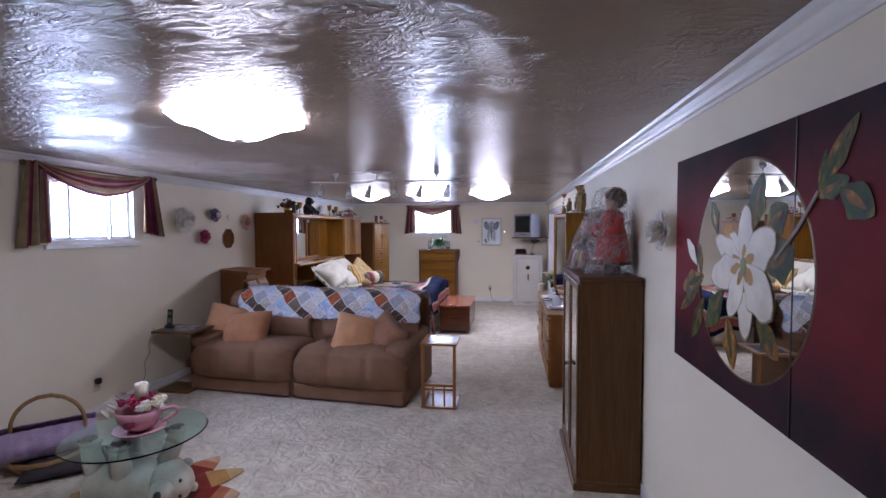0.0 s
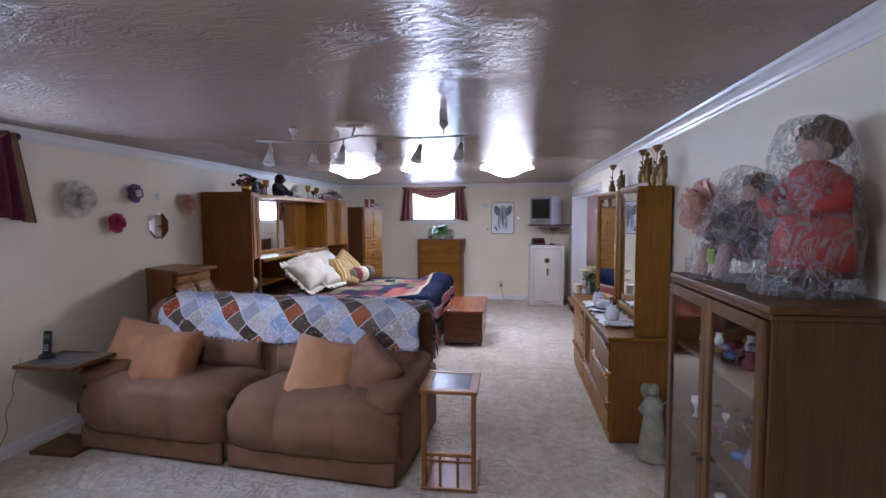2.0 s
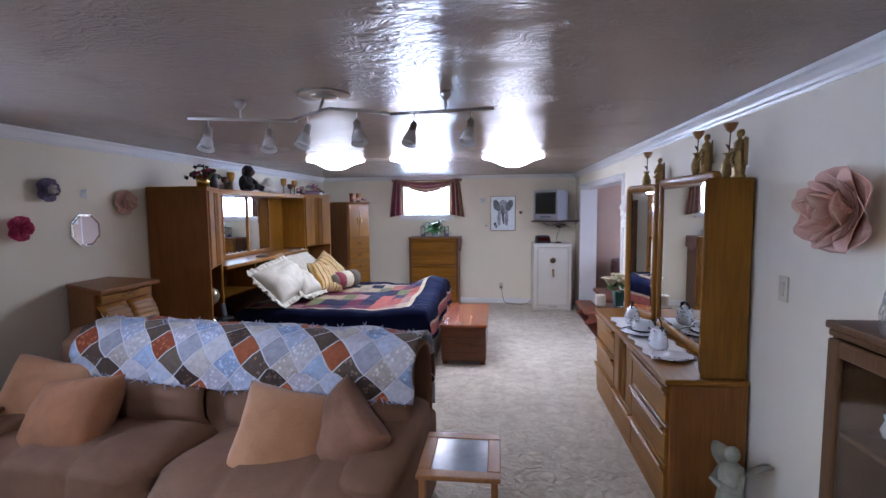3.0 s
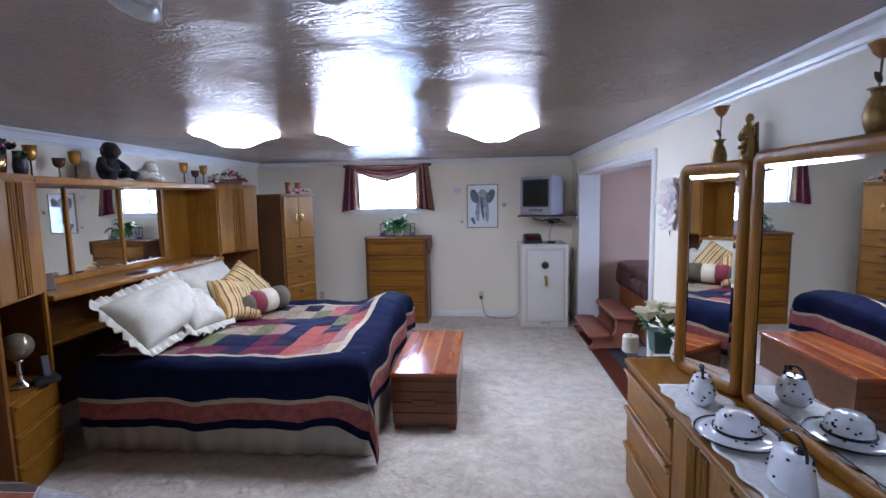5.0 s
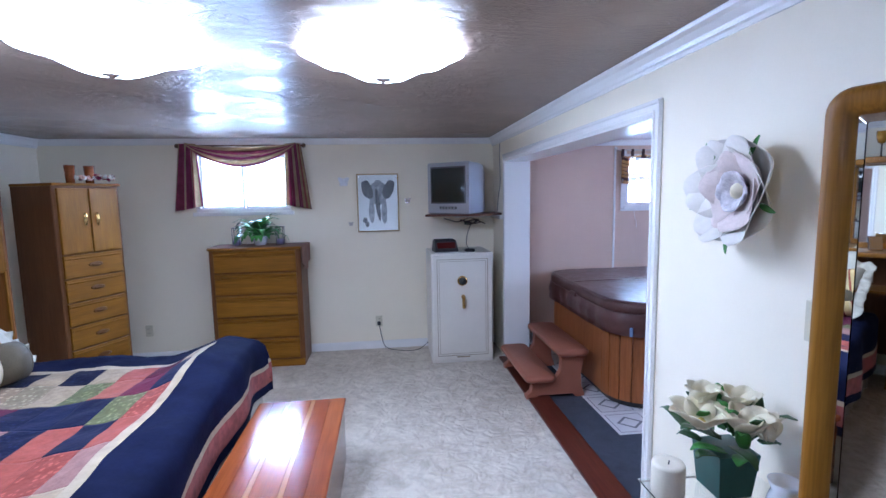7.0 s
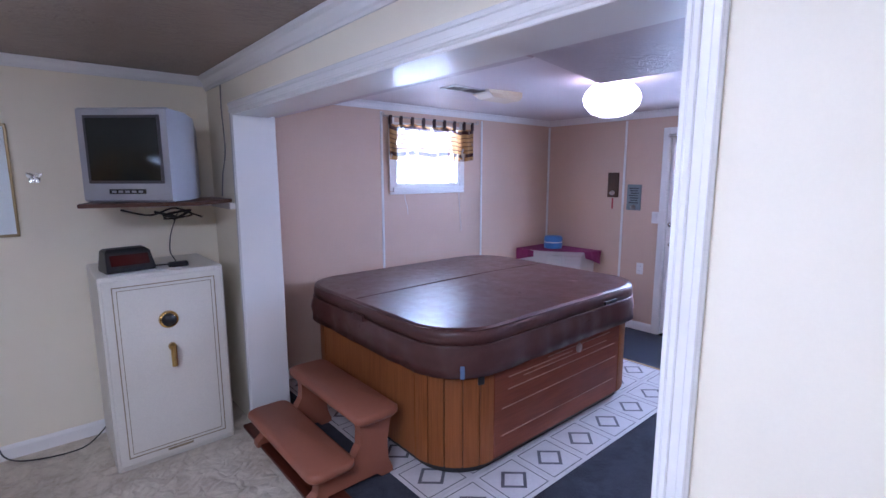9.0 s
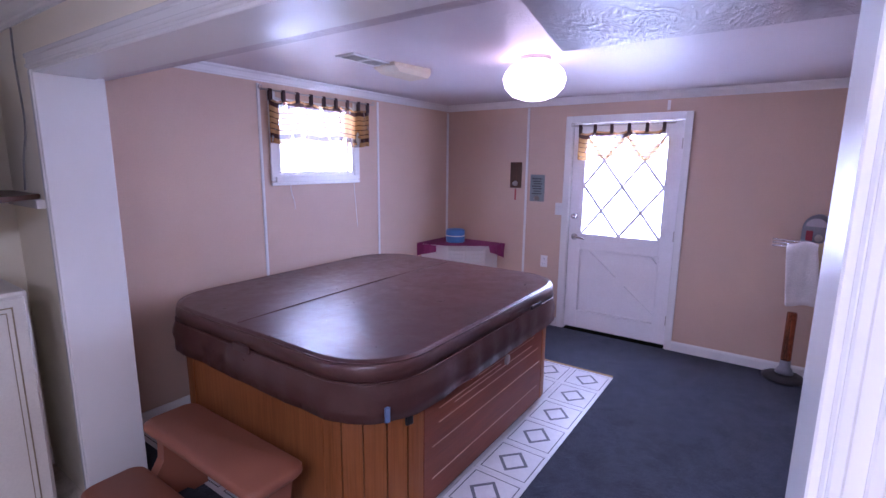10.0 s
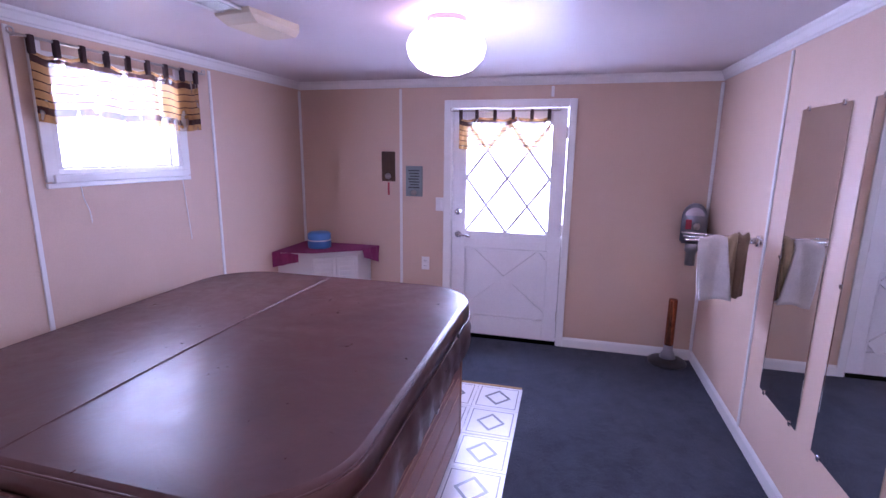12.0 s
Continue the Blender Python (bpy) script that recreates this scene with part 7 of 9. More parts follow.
for xa, xb in ((0.02, rw / 2 - 0.006), (rw / 2 + 0.006, rw - 0.02)):
    rl = part("roll_door", sheet(lambda u, v, xa=xa, xb=xb: (xa + (xb - xa) * u, 0.07 - 0.075 * math.sin(math.pi * min(1, v * 1.25)) ** 0.7 + 0.004 * math.sin(v * 90), rh - 0.12 - 0.52 * v), 4, 60, 0.01), oak_x, rc, "curved tambour door", True)

# side tables: c-shaped stands
slate = paint("slate tile", (0.16, 0.18, 0.21), 0.18, 0.25, 14, 0.1, 60)
ct = thing("side_table", "dark wooden C-shaped side table with a tile top", "side table", pose(-3.13, 4.40, 0))
part("base", box(-0.20, 0.14, -0.12, 0.16, 0, 0.028, 0.005), walnut, ct)
part("post", join(box(0.0, 0.05, 0.12, 0.155, 0.028, 0.22, 0.006), box(0.006, 0.044, 0.115, 0.15, 0.28, 0.62, 0.006)), walnut, ct)
part("collar", box(-0.03, 0.07, 0.09, 0.17, 0.21, 0.285, 0.006), walnut, ct)
part("tabletop", box(-0.19, 0.25, -0.20, 0.17, 0.62, 0.645, 0.006), walnut, ct)
part("tile", box(-0.13, 0.20, -0.14, 0.11, 0.644, 0.649, 0.002), slate, ct, "dark tile inlay")
tp = thing("cordless_phone", "black cordless telephone standing in its cradle", "telephone", pose(-3.25, 4.38, 0.647, 0, 0, 15))
part("cradle", lathe([(0.045, 0), (0.048, 0.012), (0.04, 0.028), (0.001, 0.03)], 20), black_plastic, tp, "", True)
hs = part("handset", moved(box(-0.024, 0.024, -0.013, 0.013, 0, 0.165, 0.01, 3), pose(0, 0, 0.02, -10, 0, 0)), black_plastic, tp, "", True)
part("phone_screen", moved(box(-0.016, 0.016, -0.0145, -0.012, 0.11, 0.14, 0), pose(0, 0, 0.02, -10, 0, 0)), paint("grey green lcd", (0.16, 0.20, 0.15), 0.2), hs)
for k in range(9):
    part("key", moved(box(-0.015 + 0.011 * (k % 3), -0.007 + 0.011 * (k % 3), -0.0148, -0.012, 0.03 + 0.016 * (k // 3), 0.04 + 0.016 * (k // 3), 0.001), pose(0, 0, 0.02, -10, 0, 0)), silver_plastic, hs)

honey = wood("honey pine", (0.22, 0.085, 0.025), (0.40, 0.18, 0.06), 0.35)
st = thing("tile_stand", "slim wooden stand with a slate tile top", "side table", pose(-0.60, 4.215, 0))
tw2, td2, th2 = 0.32, 0.36, 0.605
part("base", box(-0.005, tw2 + 0.005, 0, td2, 0, 0.02, 0.004), honey, st)
for x in (0.0, tw2 - 0.028):
    part("leg", box(x, x + 0.028, 0.004, 0.034, 0.02, th2 - 0.02, 0.004), honey, st)
part("rail", box(0.028, tw2 - 0.028, 0.008, 0.03, 0.205, 0.228, 0.003), honey, st)
part("rail", box(0.028, tw2 - 0.028, 0.008, 0.03, 0.17, 0.186, 0.003), honey, st)
for x in (0.10, 0.205):
    part("spindle", box(x, x + 0.016, 0.012, 0.028, 0.02, 0.205, 0.003), honey, st)
part("side_rail", box(0.0, 0.024, 0.03, td2 - 0.02, 0.02, 0.04, 0.003), honey, st)
tf = 0.045
part("top_frame", join(box(-0.01, tw2 + 0.01, -0.01, tf, th2 - 0.02, th2, 0.004), box(-0.01, tw2 + 0.01, td2 - tf, td2 + 0.01, th2 - 0.02, th2, 0.004), box(-0.01, tf, tf, td2 - tf, th2 - 0.02, th2, 0.004), box(tw2 - tf, tw2 + 0.01, tf, td2 - tf, th2 - 0.02, th2, 0.004)), honey, st)
part("tile", box(tf - 0.003, tw2 - tf + 0.003, tf - 0.003, td2 - tf + 0.003, th2 - 0.014, th2 - 0.004, 0.002), slate, st, "grey slate tile")

# curio cabinet with glass doors
QX, QY0, QY1, QH = 0.64, 3.0, 3.82, 1.35
cur = thing("curio_cabinet", "brown wooden display cabinet with two glass doors", "display cabinet", pose(QX, QY1, 0, 0, 0, -90))
qw, qd = QY1 - QY0, RX - QX - 0.012
part("side_panel", box(0, 0.02, 0.0, qd, 0.06, QH - 0.03, 0.003), walnut, cur)
part("side_panel", box(qw - 0.02, qw, 0.0, qd, 0.06, QH - 0.03, 0.003), walnut, cur)
part("back_panel", box(0.02, qw - 0.02, qd - 0.012, qd, 0.06, QH - 0.03, 0), walnut, cur)
part("top", join(box(-0.012, qw + 0.012, -0.014, qd, QH - 0.022, QH, 0.006, 2), box(-0.006, qw + 0.006, -0.008, qd, QH - 0.042, QH - 0.022, 0.004)), walnut, cur)
part("plinth", join(box(-0.01, qw + 0.01, -0.04, qd, 0, 0.045, 0.008, 2), box(-0.004, qw + 0.004, -0.02, qd, 0.045, 0.065, 0.005)), walnut, cur)
for z in (0.38, 0.70, 1.03):
    part("shelf", box(0.02, qw - 0.02, 0.02, qd - 0.012, z, z + 0.016, 0.002), walnut, cur)
for xa, xb, hx in ((0.008, qw / 2 - 0.002, qw / 2 - 0.02), (qw / 2 + 0.002, qw - 0.008, qw / 2 + 0.02)):
    f = 0.045
    z0, z1 = 0.07, QH - 0.046
    d = part("door", join(box(xa, xa + f, -0.018, 0.0, z0, z1, 0.004), box(xb - f, xb, -0.018, 0.0, z0, z1, 0.004), box(xa + f - 0.002, xb - f + 0.002, -0.017, -0.001, z0, z0 + f, 0.004), box(xa + f - 0.002, xb - f + 0.002, -0.017, -0.001, z1 - f, z1, 0.004)), walnut, cur)
    pn = part("pane", box(xa + f - 0.004, xb - f + 0.004, -0.011, -0.007, z0 + f - 0.004, z1 - f + 0.004, 0), pane_glass, d, "clear glass pane")
    pn.visible_shadow = False
    part("knob", moved(lathe([(0.004, 0), (0.004, 0.012), (0.011, 0.02), (0.009, 0.028), (0.001, 0.03)], 12), pose(hx, -0.018, 0.70, 90, 0, 0)), bronze, d, "small metal knob", True)
CM = pose(QX, QY1, 0, 0, 0, -90)
rng = random.Random(31)
bits = [china, petal_wine, frost_glass, petal_purple, gold_resin, paint("blue glazed pottery", (0.10, 0.20, 0.45), 0.2), paint("red glazed pottery", (0.28, 0.03, 0.03), 0.2), amber_glass]
profs = [[(0.025, 0), (0.035, 0.03), (0.02, 0.07), (0.026, 0.09), (0.001, 0.09)], [(0.03, 0), (0.03, 0.05), (0.035, 0.06), (0.001, 0.065)], [(0.02, 0), (0.006, 0.02), (0.006, 0.06), (0.03, 0.09), (0.032, 0.13), (0.001, 0.1)], [(0.035, 0), (0.045, 0.02), (0.04, 0.035), (0.001, 0.04)]]
for z, lo, hi in ((1.046, 0.06, qw - 0.08), (0.716, 0.06, qw - 0.08), (0.396, 0.06, qw - 0.08), (0.066, 0.08, qw - 0.1)):
    for k in range(28):
        x = lo + (hi - lo) * (k + 0.5 * rng.random()) / 27.5
        pr = profs[rng.randrange(4)]
        s = rng.uniform(0.4, 0.75) * (1.1 if z < 0.7 else 1)
        mt = bits[rng.randrange(len(bits))] if z > 0.9 or k % 3 == 0 else (pane_glass if k % 4 else china)
        o = solo("knick_knack" if z > 0.9 else "glassware", lathe([(a * s, b * s) for a, b in pr], 12), mt, "small ornament on the curio shelf" if z > 0.9 else "glass piece on the curio shelf", "ornament" if z > 0.9 else "glassware", CM @ pose(x, 0.09 + (qd - 0.18) * ((k % 3) + 0.6 * rng.random()) / 2.6, z), "curio shelf pieces", "", True)

# bagged dolls on the cabinet
doll_red = paint("coral red dress", (0.42, 0.055, 0.045), 0.85, 0.2, 9, 0.3, 60)
doll_dark = paint("brown doll hair", (0.12, 0.065, 0.04), 0.9, 0.2, 20, 0.5, 60)
doll_skin = paint("doll porcelain", (0.52, 0.33, 0.26), 0.5, 0.05)
doll_print, pnt, _, ppb = node_mat("dark floral print cotton")
pnt.links.new(ramp(pnt, noise_tex(pnt, 38, 3, 0.6), [(0.36, (0.06, 0.05, 0.04)), (0.46, (0.16, 0.13, 0.11)), (0.54, (0.11, 0.10, 0.06)), (0.6, (0.30, 0.08, 0.08)), (0.68, (0.40, 0.26, 0.22))]), ppb.inputs["Base Color"])
ppb.inputs["Roughness"].default_value = 0.9
dsk = multi((0, moved(lathe([(0.125, 0.08), (0.12, 0.16), (0.10, 0.26), (0.075, 0.33), (0.085, 0.36), (0.07, 0.40), (0.03, 0.425), (0.001, 0.43)], 24, 0.07, 9), Matrix.Diagonal((1, 0.8, 1, 1)))), (1, moved(blob(0.055, 0.052, 0.06, 1, 0.05, 14), pose(0, 0, 0.475))), (2, moved(blob(0.072, 0.07, 0.068, 5, 0.3, 14), pose(0.0, 0.02, 0.495))), (2, lathe([(0.125, 0.06), (0.115, 0.085), (0.001, 0.09)], 20, 0.08, 9)), (2, moved(lathe([(0.02, 0), (0.03, 0.03), (0.022, 0.08)], 10), pose(0.04, 0, 0))), (2, moved(lathe([(0.02, 0), (0.03, 0.03), (0.022, 0.08)], 10), pose(-0.04, 0, 0))), (0, tube([(0.08, 0, 0.36), (0.13, -0.05, 0.29), (0.05, -0.1, 0.27)], 0.03, 8)), (0, tube([(-0.08, 0, 0.36), (-0.13, -0.05, 0.29), (-0.05, -0.1, 0.27)], 0.03, 8)), (1, moved(blob(0.02, 0.02, 0.018, 0, 0, 8), pose(0, -0.11, 0.27))))
solo("doll", dsk, [doll_red, doll_skin, doll_dark], "standing doll in a coral red dress, wrapped in plastic", "doll", pose(0.875, 3.25, QH + 0.002, 0, 0, -70), "", "", True)
ds2 = multi((0, moved(lathe([(0.15, 0.06), (0.155, 0.075), (0.13, 0.12), (0.10, 0.17), (0.075, 0.22), (0.08, 0.25), (0.062, 0.285), (0.025, 0.30), (0.001, 0.302)], 40, 0.07, 11), pose(0, 0.02, 0.02, -8, 0, 0))), (0, tube([(0.07, 0.02, 0.28), (0.11, -0.04, 0.21), (0.06, -0.10, 0.17)], 0.032, 10)), (0, tube([(-0.07, 0.02, 0.28), (-0.11, -0.04, 0.21), (-0.06, -0.10, 0.17)], 0.032, 10)), (1, moved(blob(0.05, 0.048, 0.055, 1, 0.05, 12), pose(0, 0.04, 0.335))), (2, moved(blob(0.062, 0.06, 0.06, 6, 0.4, 12), pose(0, 0.06, 0.36))), (1, tube([(0.05, -0.02, 0.09), (0.06, -0.13, 0.12), (0.06, -0.15, 0.01)], 0.028, 8)), (1, tube([(-0.05, -0.02, 0.09), (-0.06, -0.13, 0.12), (-0.06, -0.15, 0.01)], 0.028, 8)), (3, moved(box(-0.02, 0.02, -0.01, 0.0, 0.04, 0.10, 0.003), pose(0.0, -0.14, 0.02))))
solo("doll", ds2, [doll_print, doll_skin, doll_dark, paint("lime tag", (0.40, 0.55, 0.05), 0.6)], "seated doll in a dusty pink dress, wrapped in plastic", "doll", pose(0.84, 3.62, QH + 0.002, 0, 0, -75), "", "", True)


def bag(label, m, prof, seed, sy=0.85):
    bm = lathe(prof, 40)
    for v in bm.verts:
        d = Vector((v.co.x, v.co.y, 0))
        k = 1 + 0.16 * noise.noise(Vector((v.co.x * 9 + seed, v.co.y * 9, v.co.z * 7))) + 0.07 * noise.noise(v.co * 26 + Vector((seed, 0, 0)))
        v.co = Vector((v.co.x * k, v.co.y * k * sy, v.co.z + 0.02 * noise.noise(v.co * 8) * (v.co.z > 0.02)))
    return solo("plastic_bag", bm, plastic_film, label, "plastic bag", m, "", "", True)


bag("clear plastic bag draped over the standing doll", pose(0.865, 3.25, QH + 0.003, 0, 0, 20), [(0.17, 0.0), (0.165, 0.03), (0.145, 0.1), (0.15, 0.2), (0.145, 0.3), (0.14, 0.38), (0.13, 0.45), (0.115, 0.50), (0.10, 0.545), (0.05, 0.565), (0.001, 0.56)], 2)
bag("crumpled clear plastic bag over the seated doll", pose(0.83, 3.62, QH + 0.003, 0, 0, 20), [(0.19, 0.0), (0.19, 0.04), (0.18, 0.12), (0.165, 0.2), (0.13, 0.28), (0.10, 0.36), (0.075, 0.43), (0.03, 0.45), (0.001, 0.45)], 7, 0.95)

# angel statue on the floor
ang = multi((0, lathe([(0.10, 0), (0.105, 0.02), (0.085, 0.06), (0.07, 0.18), (0.055, 0.30), (0.06, 0.36), (0.05, 0.40), (0.02, 0.42), (0.001, 0.425)], 20, 0.06, 8)), (0, moved(blob(0.035, 0.035, 0.042, 1, 0.1, 12), pose(0, 0, 0.46))), (0, moved(petal(0.17, 0.12, 0.15, 0.2), pose(0.03, 0.03, 0.36, 0, -35, 20))), (0, moved(petal(0.17, 0.12, 0.15, 0.2), pose(-0.03, 0.03, 0.36, 0, -35, 160))), (0, tube([(0.05, 0, 0.38), (0.07, -0.04, 0.31), (0.0, -0.075, 0.32)], 0.018, 8)), (0, tube([(-0.05, 0, 0.38), (-0.07, -0.04, 0.31), (0.0, -0.075, 0.32)], 0.018, 8)))
solo("angel_statue", ang, [paint("weathered sage plaster", (0.34, 0.34, 0.26), 0.8, 0.25, 14, 0.4, 50)], "sage green plaster angel statue standing on the carpet", "statue", pose(0.85, 4.78, 0, 0, 0, -60), "", "", True)

# painted magnolia panels with an oval mirror
art = thing("wall_art", "dark red magnolia panel painting with an oval mirror", "painting", pose(RX - 0.002, 2.365, 1.06, 0, 0, -90))
AW, AH = 0.95, 0.90


def vignette(name):
    m, nt, ns, p = node_mat(name)
    co = ns.new("ShaderNodeUVMap")
    sp = ns.new("ShaderNodeSeparateXYZ")
    nt.links.new(co.outputs[0], sp.inputs[0])
    up = ramp(nt, sp.outputs[1], [(0.10, (0.0, 0.0, 0.0)), (0.34, (1, 1, 1)), (0.62, (1, 1, 1)), (0.86, (0, 0, 0))])
    n = noise_tex(nt, 5, 4, 0.6)
    c = mix(nt, up, (0.009, 0.010, 0.014), (0.16, 0.006, 0.010))
    c = mix(nt, 0.2, c, ramp(nt, n, [(0.3, (0.01, 0.005, 0.01)), (0.7, (0.24, 0.02, 0.03))]))
    nt.links.new(c, p.inputs["Base Color"])
    p.inputs["Roughness"].default_value = 0.7
    p.inputs["Specular IOR Level"].default_value = 0.2
    return m


panel_paint = vignette("red and black airbrushed paint")
for k in range(3):
    x0 = k * AW
    part("canvas", sheet(lambda u, v, x0=x0: (x0 + (AW - 0.008) * u, -0.032, AH * v), 8, 8), panel_paint, art, "airbrushed red and black panel")
    part("stretcher", box(x0, x0 + AW - 0.008, -0.031, 0, 0, AH, 0.001), black_plastic, art)
ocx, ocz, orx, orz = 0.655, 0.452, 0.39, 0.372
ov = [(orx * math.cos(2 * math.pi * i / 64), orz * math.sin(2 * math.pi * i / 64)) for i in range(64)]
part("oval_mirror", moved(prism(ov, 0, 0.001), pose(ocx, -0.0325, ocz, 90, 0, 0)), mirror, art, "oval mirror inset")
part("panel_seam", box(AW - 0.008, AW - 0.002, -0.0342, -0.031, 0, AH, 0), black_plastic, art, "dark joint between panels")
part("mirror_edge", moved(loft([[(a * 1.012, b * 1.012, 0) for a, b in ov], [(a, b, 0.0012) for a, b in ov], [(a * 0.992, b * 0.992, 0.0013) for a, b in ov]], False), pose(ocx, -0.0325, ocz, 90, 0, 0)), bronze, art, "thin dark rim")
paint_petal = paint("painted ivory petal", (0.68, 0.63, 0.53), 0.45, 0.18, 9, 0.15, 40)


def leaf_paint(name, stops, seed):
    """Leaf tones brushed into one another in long streaks."""
    m, nt, ns, p = node_mat(name)
    n = noise_tex(nt, 11 + seed, 4, 0.6, (1, 1, 0.6), 1.2)
    nt.links.new(ramp(nt, n, stops), p.inputs["Base Color"])
    p.inputs["Roughness"].default_value = 0.55
    p.inputs["Specular IOR Level"].default_value = 0.3
    bump(nt, p, n, 0.15, 0.003)
    return m


paint_leafs = [leaf_paint("painted green leaf", [(0.32, (0.012, 0.022, 0.006)), (0.48, (0.03, 0.055, 0.006)), (0.6, (0.10, 0.10, 0.008)), (0.72, (0.30, 0.20, 0.015))], 0), leaf_paint("painted amber leaf", [(0.3, (0.02, 0.028, 0.008)), (0.46, (0.08, 0.07, 0.012)), (0.58, (0.27, 0.10, 0.012)), (0.7, (0.40, 0.24, 0.03))], 3)]
paint_gold = paint("painted ochre throat", (0.36, 0.20, 0.03), 0.5, 0.3, 12)


def stroke(x0, z0, x1, z1, wd, mt, nm, lift, blunt=0.55):
    """A painted petal or leaf from its root to its tip, a hair proud of the panel."""
    n, ln = 16, math.hypot(x1 - x0, z1 - z0)
    half = [wd / 2 * math.sin(math.pi * (0.05 + 0.95 * i / n)) ** blunt * (0.55 + 0.45 * min(1, 2.2 * i / n)) for i in range(n + 1)]
    pts = [(ln * i / n, h) for i, h in enumerate(half)] + [(ln * i / n, -half[i] * (1 + 0.1 * math.sin(i))) for i in range(n, -1, -1)]
    return part(nm, moved(prism(pts, 0, 0.0008), pose(x0, -0.0335 - lift * 0.3, z0, 90, 0, 0) @ pose(0, 0, 0, 0, 0, math.degrees(math.atan2(z1 - z0, x1 - x0)))), mt, art)


fx, fz = 0.668, 0.464
paint_edge = paint("painted umber edge", (0.30, 0.235, 0.13), 0.5, 0.3, 12)
for k, (x, z, wd) in enumerate(((0.566, 0.575, 0.10), (0.44, 0.555, 0.11), (0.404, 0.40, 0.15), (0.679, 0.675, 0.12), (0.86, 0.58, 0.16), (0.691, 0.215, 0.13), (0.85, 0.315, 0.19), (0.566, 0.275, 0.12))):
    stroke(fx, fz, x, z, wd * 0.85, paint_edge, "painted_outline", 0.0037 + 0.0009 * k)
    stroke(fx, fz, fx + (x - fx) * 0.97, fz + (z - fz) * 0.97, wd * 0.8, paint_petal, "painted_petal", 0.004 + 0.0009 * k)
    stroke(fx, fz, fx + (x - fx) * 0.36, fz + (z - fz) * 0.36, wd * 0.26, paint_gold, "painted_throat", 0.0045 + 0.0009 * k)
part("painted_core", moved(blob(0.022, 0.004, 0.035, 1, 0.2, 12), pose(fx, -0.0365, fz)), paint("painted green core", (0.22, 0.24, 0.08), 0.5), art)
LEAVES = ((0.71, 0.58, 0.775, 0.765, 0.10), (0.80, 0.58, 0.91, 0.66, 0.10), (0.80, 0.47, 0.95, 0.53, 0.14), (0.55, 0.27, 0.607, 0.095, 0.10), (0.76, 0.30, 0.885, 0.205, 0.09), (0.33, 0.40, 0.10, 0.32, 0.10), (0.34, 0.31, 0.22, 0.12, 0.08), (0.51, 0.36, 0.37, 0.20, 0.11), (0.46, 0.57, 0.40, 0.695, 0.07), (0.31, 0.40, 0.28, 0.53, 0.05), (0.30, 0.36, 0.08, 0.22, 0.06),
          (1.05, 0.685, 1.185, 0.855, 0.06), (1.05, 0.68, 1.075, 0.79, 0.03), (1.04, 0.675, 1.16, 0.71, 0.06), (1.13, 0.69, 1.24, 0.62, 0.09))
for k, (x, z, x1, z1, wd) in enumerate(LEAVES):
    a, b = paint_leafs[(k * 2 + k // 3) % 2], paint_leafs[(k * 2 + k // 3 + 1) % 2]
    stroke(x, z, x1, z1, wd, a, "painted_leaf", 0.001 + 0.0001 * k, 0.8)
    stroke(x, z, x + (x1 - x) * 0.8, z + (z1 - z) * 0.8, wd * 0.28, b, "painted_vein", 0.0027 + 0.0001 * k, 0.8)
stroke(0.265, 0.44, 0.15, 0.545, 0.06, paint_petal, "painted_bud", 0.0042, 0.8)
part("painted_stem", moved(tube([(0.86, 0, 0.50), (0.965, 0, 0.59), (1.05, 0, 0.685)], 0.007, 6), pose(0, -0.036, 0) @ Matrix.Diagonal((1, 0.3, 1, 1))), paint("painted stem", (0.16, 0.10, 0.06), 0.5), art)

